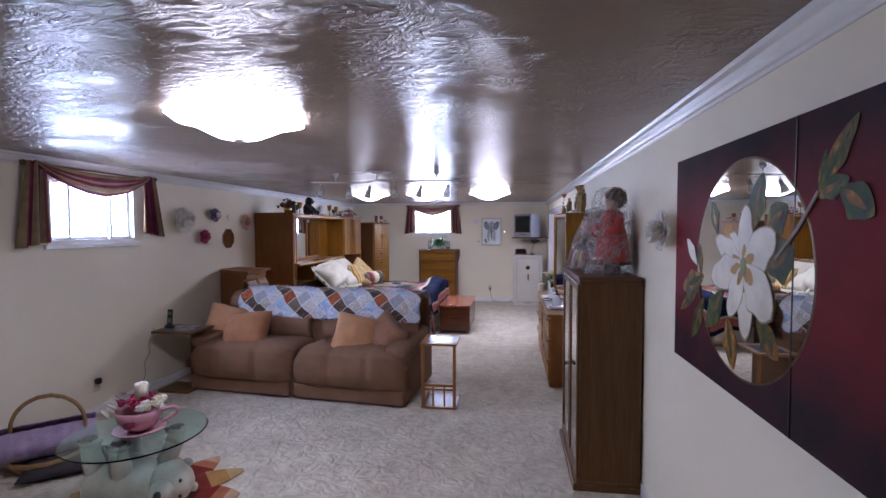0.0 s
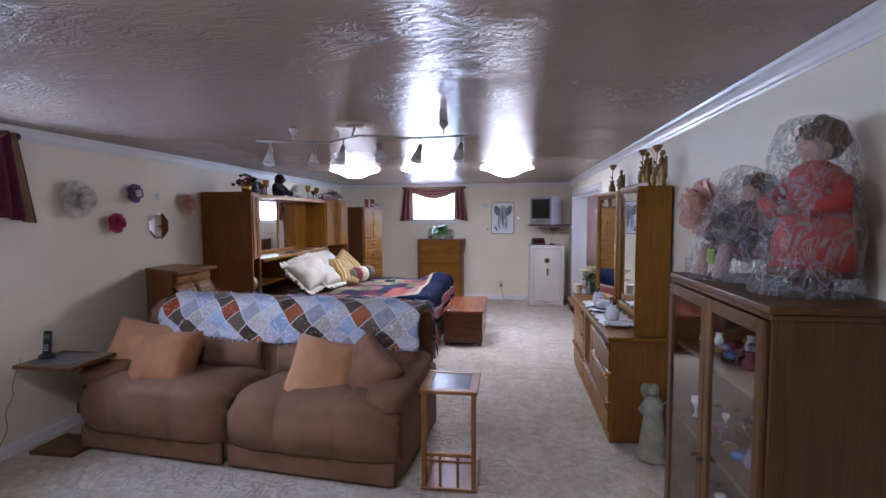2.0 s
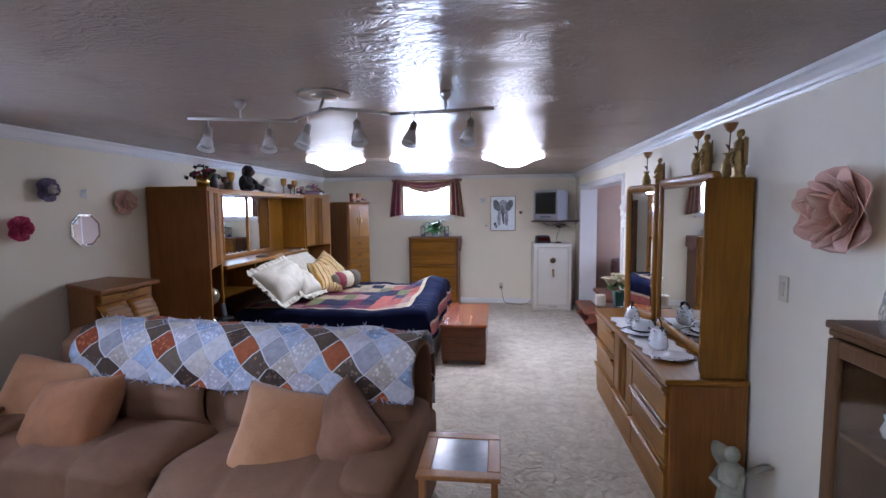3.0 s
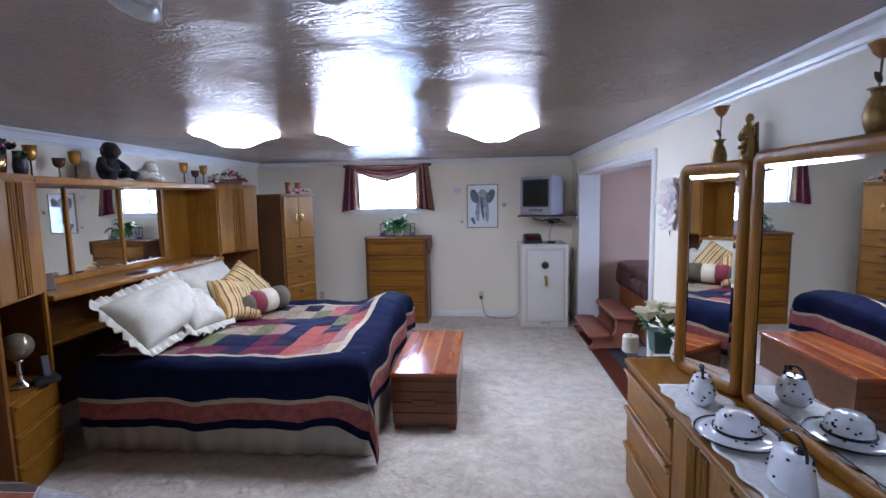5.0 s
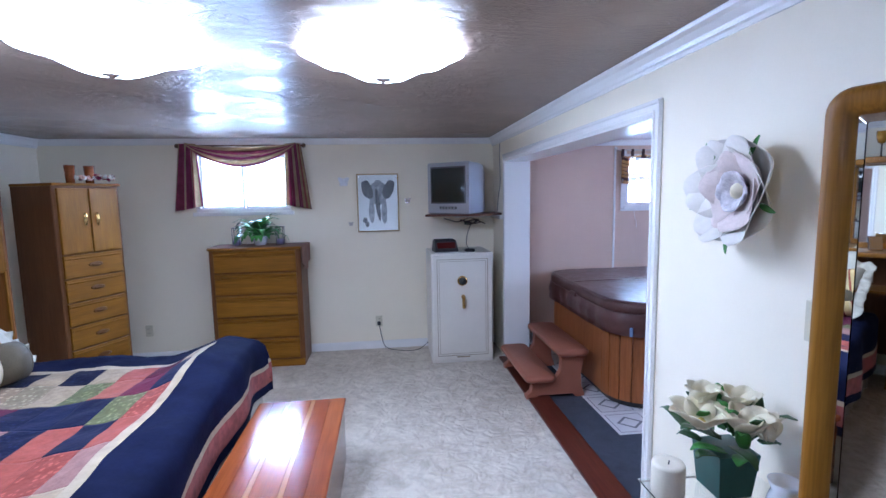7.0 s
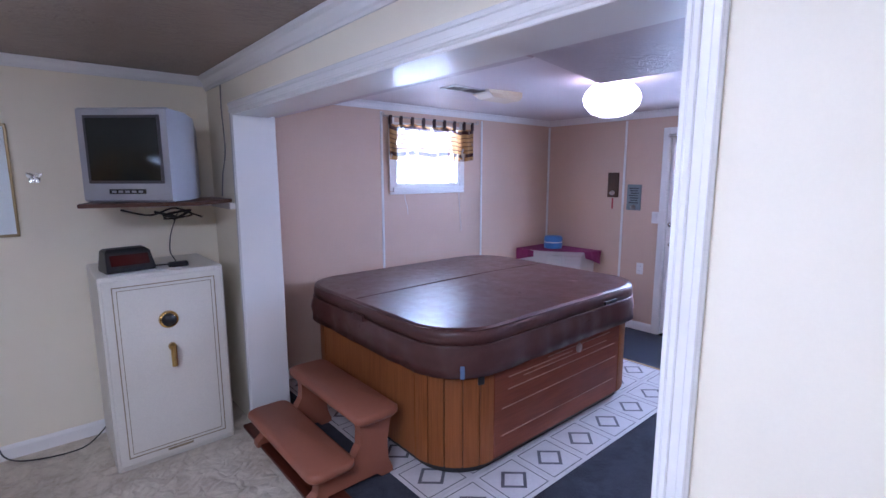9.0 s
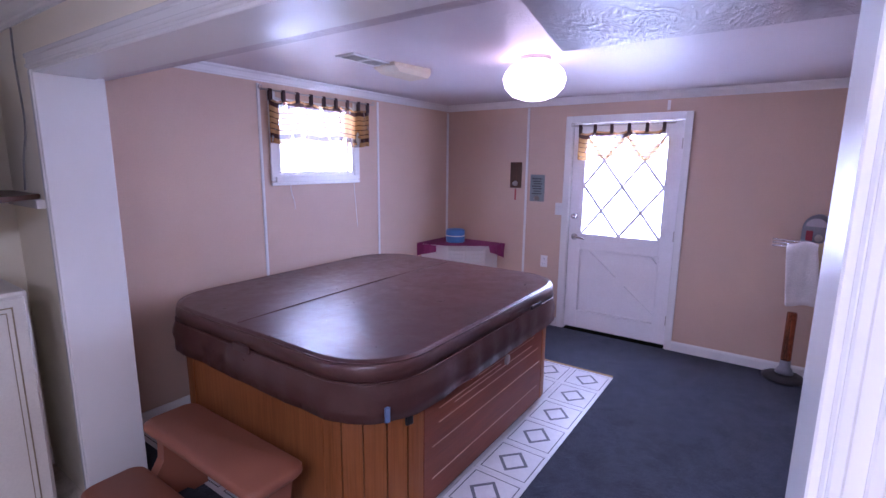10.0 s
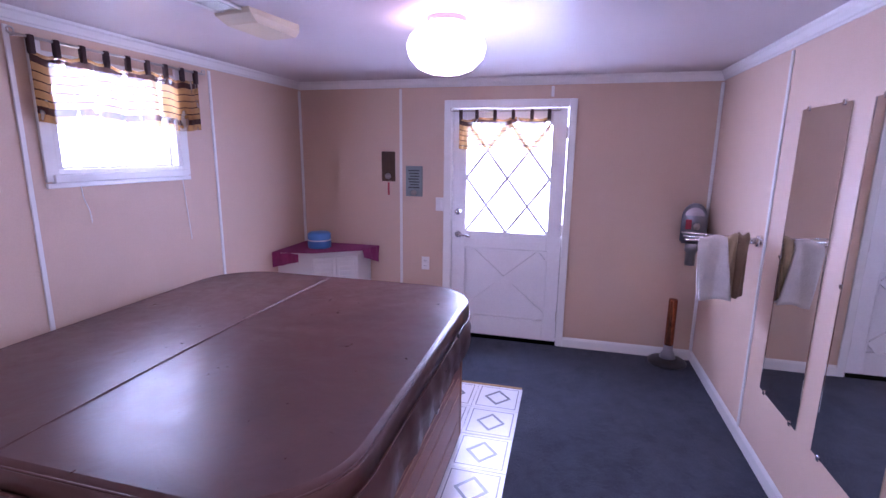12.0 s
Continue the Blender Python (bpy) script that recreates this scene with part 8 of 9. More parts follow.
# glass coffee table carried by a polar bear
TCX, TCY, TTZ = -1.99, 2.48, 0.452
cof = thing("coffee_table", "round glass coffee table held up by a polar bear figure", "coffee table", pose(TCX, TCY, 0))
part("glass_top", moved(lathe([(0.001, TTZ - 0.01), (0.376, TTZ - 0.01), (0.38, TTZ - 0.006), (0.376, TTZ), (0.001, TTZ)], 96), Matrix()), aqua_glass, cof, "clear glass top with a green edge")
bear_w = paint("cream plaster fur", (0.58, 0.54, 0.46), 0.6, 0.12, 9, 0.4, 60)
bear = multi((0, moved(blob(0.25, 0.20, 0.15, 3, 0.12, 22), pose(-0.05, -0.02, 0.15))), (0, moved(blob(0.13, 0.12, 0.12, 5, 0.08, 18), pose(0.21, 0.0, 0.16))), (0, moved(blob(0.07, 0.065, 0.06, 2, 0.05, 14), pose(0.235, -0.105, 0.165))), *[(0, tube(smooth_path([(x0, y0, 0.14), (x1, y1, 0.28), (x2, y2, 0.40)]), 0.06, 12, 0.8)) for x0, y0, x1, y1, x2, y2 in ((0.06, 0.06, 0.12, 0.12, 0.16, 0.13), (-0.14, 0.08, -0.17, 0.14, -0.18, 0.14), (0.0, -0.08, 0.0, -0.12, 0.0, -0.14), (-0.18, -0.06, -0.22, -0.08, -0.22, -0.1))], *[(0, moved(blob(0.07, 0.06, 0.022, 1, 0.1, 12), pose(x, y, 0.417))) for x, y in ((0.16, 0.13), (-0.18, 0.14), (0.0, -0.14), (-0.22, -0.1))], *[(1, moved(blob(0.045, 0.04, 0.006, 1, 0.1, 10), pose(x, y, 0.435))) for x, y in ((0.16, 0.13), (-0.18, 0.14), (0.0, -0.14), (-0.22, -0.1))], *[(1, moved(blob(0.012, 0.012, 0.004, 1, 0, 6), pose(x + 0.055 * math.cos(a), y + 0.05 * math.sin(a), 0.435))) for x, y in ((0.16, 0.13), (-0.18, 0.14), (0.0, -0.14), (-0.22, -0.1)) for a in (4.0, 4.5, 5.0, 5.5)], (1, moved(blob(0.022, 0.022, 0.026, 0, 0, 8), pose(0.255, -0.165, 0.17))), (1, moved(blob(0.011, 0.011, 0.012, 0, 0, 6), pose(0.315, -0.055, 0.205))), (1, moved(blob(0.011, 0.011, 0.012, 0, 0, 6), pose(0.315, -0.06, 0.115))), (0, moved(blob(0.03, 0.02, 0.03, 0, 0, 8), pose(0.27, 0.08, 0.25))), (0, moved(blob(0.03, 0.02, 0.03, 0, 0, 8), pose(0.29, 0.09, 0.09))))
part("bear_base", bear, [bear_w, black_plastic], cof, "cream polar bear lying on its back", True)

cup = thing("teacup_planter", "large pink teacup on a saucer with silk flowers", "planter", pose(TCX + 0.02, TCY + 0.0, TTZ + 0.002))
pink = paint("pink glazed china", (0.50, 0.23, 0.28), 0.2, 0.15, 14, 0.0, 60, coat=0.5)
part("saucer", lathe([(0.07, 0), (0.12, 0.012), (0.145, 0.026), (0.14, 0.028), (0.08, 0.012), (0.001, 0.01)], 36), pink, cup, "", True)
part("cup", moved(lathe([(0.055, 0.0), (0.09, 0.03), (0.115, 0.075), (0.125, 0.13), (0.12, 0.13), (0.10, 0.07), (0.001, 0.05)], 36), pose(0, 0, 0.012)), pink, cup, "", True)
part("cup_handle", tube(smooth_path([(0.11, 0.05, 0.12), (0.17, 0.075, 0.13), (0.18, 0.08, 0.09), (0.105, 0.048, 0.05)]), 0.011, 8), pink, cup, "", True)
part("printed_rose", moved(blob(0.035, 0.004, 0.022, 2, 0.4, 10), pose(0.03, -0.113, 0.085, -14, 0, 12)), petal_wine, cup)
rng = random.Random(14)
for k in range(26):
    a, r = rng.uniform(0, 6.28), rng.uniform(0.0, 0.11)
    mt = [petal_wine, petal_wine, petal_pink, petal_white, petal_cream][k % 5]
    if mt in (petal_white, petal_cream):
        a, r = rng.uniform(-0.9, 0.9), 0.11
    part("blossom", moved(join(*[moved(petal(0.05, 0.04, 0.6, 0.2, 4), pose(0, 0, 0, 0, -30 - 20 * (i % 2), 60 * i)) for i in range(6)]), pose(r * math.cos(a), r * math.sin(a), 0.145 + 0.03 * rng.random(), rng.uniform(-35, 35), rng.uniform(-35, 35), 0)), mt, cup, "", True)
for k in range(7):
    part("spray", moved(petal(0.07, 0.03, 0.2, 0.3), pose(-0.13 + 0.02 * math.sin(k), 0.02 * k - 0.08, 0.11 + 0.015 * k, 0, -40, 180 + 20 * k)), petal_white, cup, "", True)
part("candle", moved(lathe([(0.036, 0), (0.036, 0.09), (0.033, 0.095), (0.02, 0.088), (0.001, 0.086)], 24), pose(0.0, 0.02, 0.19)), candle_wax, cup, "white pillar candle", True)

# flower-shaped rug under the table
rug = thing("flower_rug", "flower-shaped rug in gold and rust under the coffee table", "rug", pose(TCX + 0.02, TCY + 0.10, 0.004))
rug_gold = stripe_mat("gold to rust petal rug", [(0.0, (0.10, 0.012, 0.010)), (0.2, (0.22, 0.03, 0.015)), (0.3, (0.40, 0.20, 0.06)), (0.42, (0.46, 0.31, 0.13))], 1.0, 0, 0.95, "UV")
rug_red = stripe_mat("rust petal rug", [(0.0, (0.08, 0.01, 0.008)), (0.26, (0.20, 0.018, 0.014)), (0.36, (0.38, 0.13, 0.06)), (0.44, (0.48, 0.30, 0.18))], 1.0, 0, 0.95, "UV")
for k in range(10):
    def rp(u, v, k=k):
        w = 0.20 * math.sin(math.pi * (0.1 + 0.88 * u)) ** 0.7
        return (0.52 * u, (2 * v - 1) * w * 0.62, 0.006 + 0.004 * math.sin(v * math.pi) + 0.002 * (k % 2))
    part("petal", moved(sheet(rp, 14, 8, 0.006), pose(0, 0, 0, 0, 0, 36 * k + 8)), rug_gold if k % 2 else rug_red, rug)
part("rug_centre", lathe([(0.14, 0), (0.14, 0.012), (0.001, 0.014)], 24), paint("brown rug centre", (0.10, 0.03, 0.02), 0.95), rug)

# wicker basket holding a rolled lilac mat
bk = thing("basket", "wicker basket with a tall hoop handle", "basket", pose(-3.02, 2.86, 0, 0, 0, 30))
wick = paint("golden wicker", (0.30, 0.17, 0.06), 0.6, 0.25, 22, 0.4, 60)
part("tray", lathe([(0.001, 0.0), (0.17, 0.0), (0.22, 0.05), (0.235, 0.10), (0.225, 0.10), (0.20, 0.04), (0.001, 0.02)], 28, 0.03, 14), wick, bk, "", True)
part("handle", join(tube([(0.225, 0, 0.08), *arc((0, 0, 0.27), 0.215, 0, 180, 24), (-0.225, 0, 0.08)], 0.013, 8), tube([(p[0], 0.012 * math.sin(i * 0.9), p[2] + 0.012 * math.cos(i * 0.9)) for i, p in enumerate(arc((0, 0, 0.27), 0.215, 0, 180, 60))], 0.006, 6)), wick, bk, "woven hoop handle", True)
lil = thing("rolled_mat", "rolled lilac quilted mat lying in the basket", "mat", pose(-3.06, 2.86, 0.13, 0, 0, 45))


def roll(u, v):
    a = v * 2 * math.pi * 2.2
    r = 0.04 + 0.0085 * a * 0.9 + 0.006 * abs(math.sin(u * 26)) * (v > 0.5) * abs(math.cos(a * 4))
    return (-0.30 + 0.60 * u, r * math.cos(a), 0.03 + r * math.sin(a) * 0.85)


part("mat", sheet(roll, 50, 70, 0.006), paint("lilac quilting", (0.36, 0.27, 0.42), 0.85, 0.25, 14, 0.5, 30), lil, "", True)
solo("folded_cloth", moved(cushion(0.5, 0.34, 0.06, 4, 18, 14, 0, 4), pose(-2.82, 2.80, 0.04, 0, 0, 40)), paint("dark grey cloth", (0.035, 0.03, 0.035), 0.9, 0.3, 9, 0.4, 60), "dark folded cloth beside the basket", "cloth", smooth=True)


# ---- tub room ----
globe_glass = glow("lit frosted globe", (1.0, 0.84, 0.98), GLOBE_GLOW)
gb = thing("globe_light", "frosted globe ceiling light, lit", "ceiling light", pose(2.98, 8.95, 2.205))
part("canopy", lathe([(0.09, 0), (0.09, -0.02), (0.07, -0.035), (0.001, -0.036)], 24), nickel, gb, "", True)
part("globe", moved(lathe([(0.08, 0), (0.125, -0.02), (0.165, -0.06), (0.18, -0.10), (0.168, -0.15), (0.125, -0.195), (0.07, -0.216), (0.001, -0.223)], 32), pose(0, 0, -0.02)), globe_glass, gb, "glowing frosted globe", True)

vent = thing("ceiling_vent", "white ceiling air register with slats", "vent", pose(2.50, 9.83, 2.205))
part("frame", join(box(-0.17, 0.17, -0.075, -0.06, -0.01, 0, 0.002), box(-0.17, 0.17, 0.06, 0.075, -0.01, 0, 0.002), box(-0.17, -0.15, -0.06, 0.06, -0.01, 0, 0.002), box(0.15, 0.17, -0.06, 0.06, -0.01, 0, 0.002), box(-0.008, 0.008, -0.06, 0.06, -0.01, 0, 0.002)), trim_paint, vent)
part("backing", box(-0.15, 0.15, -0.06, 0.06, -0.002, -0.0005, 0), black_plastic, vent)
for k in range(8):
    part("slat", moved(box(-0.15, 0.15, -0.006, 0.006, -0.0008, 0.0008, 0), pose(0, -0.052 + k * 0.015, -0.005, 35, 0, 0)), nickel, vent)
dv = thing("air_deflector", "cream plastic air deflector on the ceiling register", "vent", pose(2.80, 9.79, 2.205, 0, 0, -8))
part("hood", loft([[(-0.16, -0.10, 0), (0.16, -0.10, 0), (0.16, 0.10, 0), (-0.16, 0.10, 0)], [(-0.15, -0.10, -0.02), (0.16, -0.10, -0.035), (0.16, 0.10, -0.035), (-0.15, 0.10, -0.02)], [(-0.10, -0.085, -0.05), (0.15, -0.085, -0.06), (0.15, 0.085, -0.06), (-0.10, 0.085, -0.05)]]), paint("yellowed plastic", (0.56, 0.46, 0.32), 0.45, 0.05), dv)
part("mouth", box(0.158, 0.164, -0.075, 0.075, -0.05, -0.01, 0), bronze, dv, "dark outlet mouth")

# hot tub
UX0, UX1, UY0, UY1, UH = 1.54, 3.42, 8.885, 10.52, 0.60
tub = thing("hot_tub", "hot tub with orange-brown cladding and rounded corners", "hot tub")
R = 0.30
ol = rounded(UX0, UX1, UY0, UY1, R, 8)


def inset(d):
    return rounded(UX0 + d, UX1 - d, UY0 + d, UY1 - d, max(0.05, R - d), 8)


part("base_rim", prism(inset(0.035), 0, 0.055), black_plastic, tub, "black base pan")
part("shell", prism(inset(0.012), 0.05, UH + 0.02), tub_wood, tub)
# plain sides
part("side_cladding", box(UX0 + R, UX1 - R, UY0 - 0.004, UY0 + 0.012, 0.055, UH, 0.004), tub_red, tub, "red brown access panel")
part("side_cladding", box(UX0 - 0.004, UX0 + 0.012, UY0 + R, UY1 - R, 0.055, UH, 0.004), tub_wood, tub)
part("side_cladding", box(UX1 - 0.012, UX1 + 0.004, UY0 + R, UY1 - R, 0.055, UH, 0.004), tub_wood, tub)
for cx, cy, a0 in ((UX0 + R, UY0 + R, 180), (UX1 - R, UY0 + R, 270), (UX0 + R, UY1 - R, 90)):
    for k in range(5):
        b0, b1 = a0 + 18 * k + 0.7, a0 + 18 * (k + 1) - 0.7
        ang4 = [radians(b0 + (b1 - b0) * i / 3) for i in range(4)]
        poly = [(cx + (R + 0.004) * math.cos(a), cy + (R + 0.004) * math.sin(a)) for a in ang4] + [(cx + (R - 0.015) * math.cos(a), cy + (R - 0.015) * math.sin(a)) for a in ang4[::-1]]
        part("plank", prism(poly, 0.055, UH), tub_wood, tub)
# moulded lines on the access panel
for z, xa, xb in ((0.50, 1.95, 2.55), (0.475, 2.08, 2.95), (0.525, 2.3, 2.98), (0.33, 1.90, 3.08), (0.17, 1.90, 3.06), (0.43, 1.95, 3.05)):
    part("moulded_line", box(xa, xb, UY0 - 0.008, UY0 - 0.003, z, z + 0.006, 0.002), paint("worn pale edge", (0.42, 0.22, 0.15), 0.4), tub)
badge = part("badge", moved(lathe([(0.03, 0), (0.03, 0.006), (0.001, 0.01)], 20), pose(2.62, UY0 - 0.004, 0.505, 90, 0, 0)), nickel, tub, "oval maker's badge", True)
part("cover_lock", moved(box(-0.018, 0.018, -0.016, 0.0, -0.026, 0.026, 0.007, 2), pose(1.745, 8.893, 0.545, 0, 0, -16)), black_plastic, tub, "black cover lock", True)

cov = thing("tub_cover", "brown vinyl folding hot tub cover with a hanging skirt", "tub cover")
CX0, CX1, CY0, CY1 = UX0 - 0.03, UX1 + 0.03, UY0 - 0.03, UY1 + 0.03
SEAM = 9.80


def ring_at(d, z, wav=0.0, seed=0.0, dome=0.0):
    pts = rounded(CX0 + d, CX1 - d, CY0 + d, CY1 - d, max(0.08, R + 0.02 - d), 14)
    out = []
    # extra points along the straight runs for the wrinkles
    dense = []
    for i, p in enumerate(pts):
        q = pts[(i + 1) % len(pts)]
        L = math.dist(p, q)
        n = max(1, int(L / 0.05))
        for k in range(n):
            dense.append((p[0] + (q[0] - p[0]) * k / n, p[1] + (q[1] - p[1]) * k / n))
    cx, cy = (CX0 + CX1) / 2, (CY0 + CY1) / 2
    for x, y in dense:
        w = wav * noise.noise(Vector((x * 7, y * 7, seed))) + wav * 0.5 * noise.noise(Vector((x * 19, y * 19, seed + z * 9)))
        dx, dy = x - cx, y - cy
        L = math.hypot(dx, dy)
        out.append((x + dx / L * w, y + dy / L * w, z + 0.35 * w))
    return out


base_ring = ring_at(0, 0)
NR = len(base_ring)


def resample(d, z, wav=0.0, seed=0.0):
    """The outline shrunk towards the seam line by d, point for point."""
    cx, cy = (CX0 + CX1) / 2, (CY0 + CY1) / 2
    out = []
    for x, y, _ in base_ring:
        fx2 = (x - cx) / ((CX1 - CX0) / 2) * ((CX1 - CX0) / 2 - d)
        fy2 = (y - cy) / ((CY1 - CY0) / 2) * ((CY1 - CY0) / 2 - d)
        L = max(1e-6, math.hypot(x - cx, y - cy))
        w = wav * noise.noise(Vector((x * 7, y * 7, seed))) + wav * 0.6 * noise.noise(Vector((x * 17, y * 17, seed + z * 6)))
        out.append((cx + fx2 + (x - cx) / L * w, cy + fy2 + (y - cy) / L * w, z + 0.3 * w))
    return out


edge_rings = [resample(0.012, 0.735), resample(-0.002, 0.745, 0.005, 1), resample(-0.004, 0.785, 0.005, 2), resample(-0.001, 0.808, 0.003, 3), resample(0.008, 0.820), resample(0.030, 0.827)]
part("foam_edge", loft(edge_rings, False), leather, cov, "rounded vinyl edge", True)


inner = resample(0.03, 0.826)
cxm, cym = (CX0 + CX1) / 2, (CY0 + CY1) / 2
rings_t = [[(cxm + (x - cxm) * s, SEAM + (y - SEAM) * s, 0.827 + 0.012 * (1 - s * s)) for x, y, z in inner] for s in (1.0, 0.97, 0.93, 0.88, 0.8, 0.7, 0.6, 0.5, 0.4, 0.3, 0.2, 0.1, 0.002)]
topm = loft(rings_t, False)
bmesh.ops.remove_doubles(topm, verts=topm.verts[:], dist=1e-5)
for v in topm.verts:
    x, y = v.co.x, v.co.y
    k = min(1, max(0, min(x - CX0 - 0.05, CX1 - 0.05 - x, y - CY0 - 0.05, CY1 - 0.05 - y)) / 0.1)
    v.co.z += k * (0.004 * noise.noise(Vector((x * 3, y * 3, 1))) + 0.002 * noise.noise(Vector((x * 11, y * 11, 5))))
bmesh.ops.recalc_face_normals(topm, faces=topm.faces[:])
part("cover_top", topm, leather, cov, "folded vinyl top", True)
welt = [(cxm + (CX1 - CX0 - 0.09) / 2 * k / 12, SEAM, 0.8275 + 0.012 * (1 - (k / 12) ** 2)) for k in range(-12, 13)]
part("seam_welt", tube(welt, 0.0045, 8), leather, cov, "stitched fold seam", True)
for nm, d, z in (("top_piping", 0.006, 0.8185), ("lower_piping", -0.006, 0.742)):
    rim = resample(d, z)
    part(nm, tube(rim + rim[:1], 0.004, 6), leather, cov, "stitched vinyl piping", True)
part("skirt", loft([resample(-0.002, 0.742, 0.008, 4), resample(-0.012, 0.70, 0.016, 4), resample(-0.016, 0.66, 0.022, 4), resample(-0.008, 0.62, 0.022, 4), resample(-0.012, 0.575, 0.02, 4), resample(-0.002, 0.573, 0.02, 4)], False), leather, cov, "creased hanging skirt", True)
part("handle_strap", moved(box(-0.07, 0.07, -0.012, 0.0, -0.012, 0.012, 0.005, 2), pose(2.9, CY0 - 0.012, 0.765)), black_plastic, cov, "black handle strap")
part("handle_strap", moved(box(-0.06, 0.06, -0.012, 0.0, -0.02, 0.02, 0.005, 2), pose(CX0 - 0.012, SEAM - 0.12, 0.75, 0, 0, -90)), leather, cov, "stitched side handle")
part("strap_buckle", moved(box(-0.012, 0.012, -0.008, 0.002, -0.04, 0.03, 0.004), pose(1.628, 8.905, 0.615, 0, 0, -35)), paint("pale blue buckle", (0.16, 0.24, 0.42), 0.35), cov, "pale blue strap buckle")

# moulded steps
stp = thing("tub_steps", "two-tread reddish moulded plastic spa step", "steps", pose(0.915, 9.17, 0))
for x0, z, w in ((0.0, 0.2, 0.255), (0.265, 0.40, 0.26)):
    part("tread", loft([[(a, b, z - 0.05) for a, b in rounded(x0 + 0.012, x0 + w - 0.012, 0.012, 0.87, 0.05)], [(a, b, z - 0.035) for a, b in rounded(x0, x0 + w, 0, 0.882, 0.055)], [(a, b, z - 0.012) for a, b in rounded(x0, x0 + w, 0, 0.882, 0.055)], [(a, b, z) for a, b in rounded(x0 + 0.014, x0 + w - 0.014, 0.014, 0.868, 0.05)]]), step_plastic, stp, "", True)
prof_side = [(0.02, 0.0), (0.09, 0.0), (0.12, 0.028), (0.40, 0.028), (0.43, 0.0), (0.50, 0.0), (0.50, 0.03), (0.475, 0.09), (0.47, 0.2), (0.49, 0.30), (0.51, 0.36), (0.30, 0.36), (0.31, 0.29), (0.305, 0.22), (0.27, 0.165), (0.22, 0.155), (0.04, 0.155), (0.07, 0.11), (0.06, 0.06), (0.02, 0.03)]
for y in (0.06, 0.76):
    bm = prism([(a, b) for a, b in prof_side], 0, 0.06)
    part("side_frame", moved(bm, pose(0, y + 0.06, 0, 90, 0, 0)), step_plastic, stp)

# tiles of the vinyl floor under the tub
TS = 0.307
lino = thing("floor_vinyl", "white vinyl floor with grey printed diamonds", "floor", kind="structure")
part("edge_strip", box(3.852, 3.875, 8.60, FY - 0.02, -0.003, 0.004, 0.001), wood("pale oak strip", (0.30, 0.17, 0.06), (0.45, 0.28, 0.11), 0.4, 1), lino, "pale wooden edge strip")


def tile_mesh():
    me = bpy.data.meshes.new("tile")
    h = TS / 2 - 0.001
    q = h - 0.022
    r0, r1 = h * 0.62, h * 0.40

    def plate2(pts, z):
        return [(x, y, z) for x, y in pts]
    bms = multi((0, box(-h, h, -h, h, -0.003, 0.002, 0.001)))
    sq = lambda k: [(-k, -k), (k, -k), (k, k), (-k, k)]
    di = lambda kx, ky: [(0, -ky), (kx, 0), (0, ky), (-kx, 0)]
    a = loft([plate2(sq(q), 0.0024), plate2(sq(q - 0.006), 0.0024)], False)
    b = loft([plate2(di(r0 * 1.05, r0 * 0.95), 0.0024), plate2(di(r1 * 1.2, r1 * 1.08), 0.0024)], False)
    c = multi((0, bms), (1, a), (1, b))
    c.to_mesh(me)
    c.free()
    me.materials.append(vinyl_white)
    me.materials.append(vinyl_dark)
    return me


tm = tile_mesh()
for i in range(9):
    for j in range(7):
        tx, ty = 3.85 - TS * (i + 0.5), 8.592 + TS * (j + 0.5)
        if tx - TS / 2 < 1.12 or ty > FY:
            continue
        ob = new("tile", tm)
        ob.parent = lino
        ob.location = (tx, ty, 0.0)

# corner cabinet with a pink cloth and a blue canister
cc = thing("corner_cabinet", "white louvred corner cabinet", "cabinet", pose(0, 0, 0))
part("body", prism([(4.24, 10.735), (4.30, 10.45), (4.52, 10.12), (4.705, 10.08), (4.705, 10.735)], 0, 0.74), trim_paint, cc)
part("top", prism([(4.20, 10.74), (4.27, 10.42), (4.50, 10.08), (4.71, 10.03), (4.71, 10.74)], 0.74, 0.772, 0.006), trim_paint, cc, "white moulded top")
dvec = Vector((0.22, -0.33, 0)).normalized()
dlen = math.hypot(0.22, 0.33)
dm = pose(4.30, 10.45, 0, 0, 0, math.degrees(math.atan2(dvec.y, dvec.x)))
for k in range(2):
    a, b = 0.008 + k * dlen / 2, dlen / 2 - 0.004 + k * dlen / 2
    d = part("door", moved(join(box(a, a + 0.025, -0.016, 0, 0.06, 0.72, 0.003), box(b - 0.025, b, -0.016, 0, 0.06, 0.72, 0.003), box(a, b, -0.016, 0, 0.69, 0.72, 0.003), box(a, b, -0.016, 0, 0.06, 0.09, 0.003)), dm), trim_paint, cc)
    for q in range(14):
        part("louvre", moved(box(a + 0.022, b - 0.022, -0.012, -0.006, 0.68 - q * 0.042 - 0.03, 0.68 - q * 0.042 - 0.004, 0.002), dm), trim_paint, d)
pinkc = paint("magenta cloth", (0.26, 0.035, 0.13), 0.85, 0.15, 9, 0.4, 60)
solo("table_cloth", multi((0, prism([(4.17, 10.735), (4.24, 10.40), (4.49, 10.05), (4.708, 9.99), (4.708, 10.735)], 0.774, 0.781, 0.002)), (0, moved(sheet(lambda u, v: (4.69 - 0.22 * u, 9.985 + 0.06 * u + 0.01 * math.sin(u * 15 + v * 2), 0.779 - 0.15 * v * (1 - 0.6 * u)), 10, 6, 0.004), Matrix())), (0, sheet(lambda u, v: (4.165 + 0.012 * math.sin(u * 12), 10.735 - 0.25 * u, 0.779 - 0.13 * v * (1 - 0.5 * u)), 10, 6, 0.004))), pinkc, "magenta cloth over the corner cabinet", "cloth")
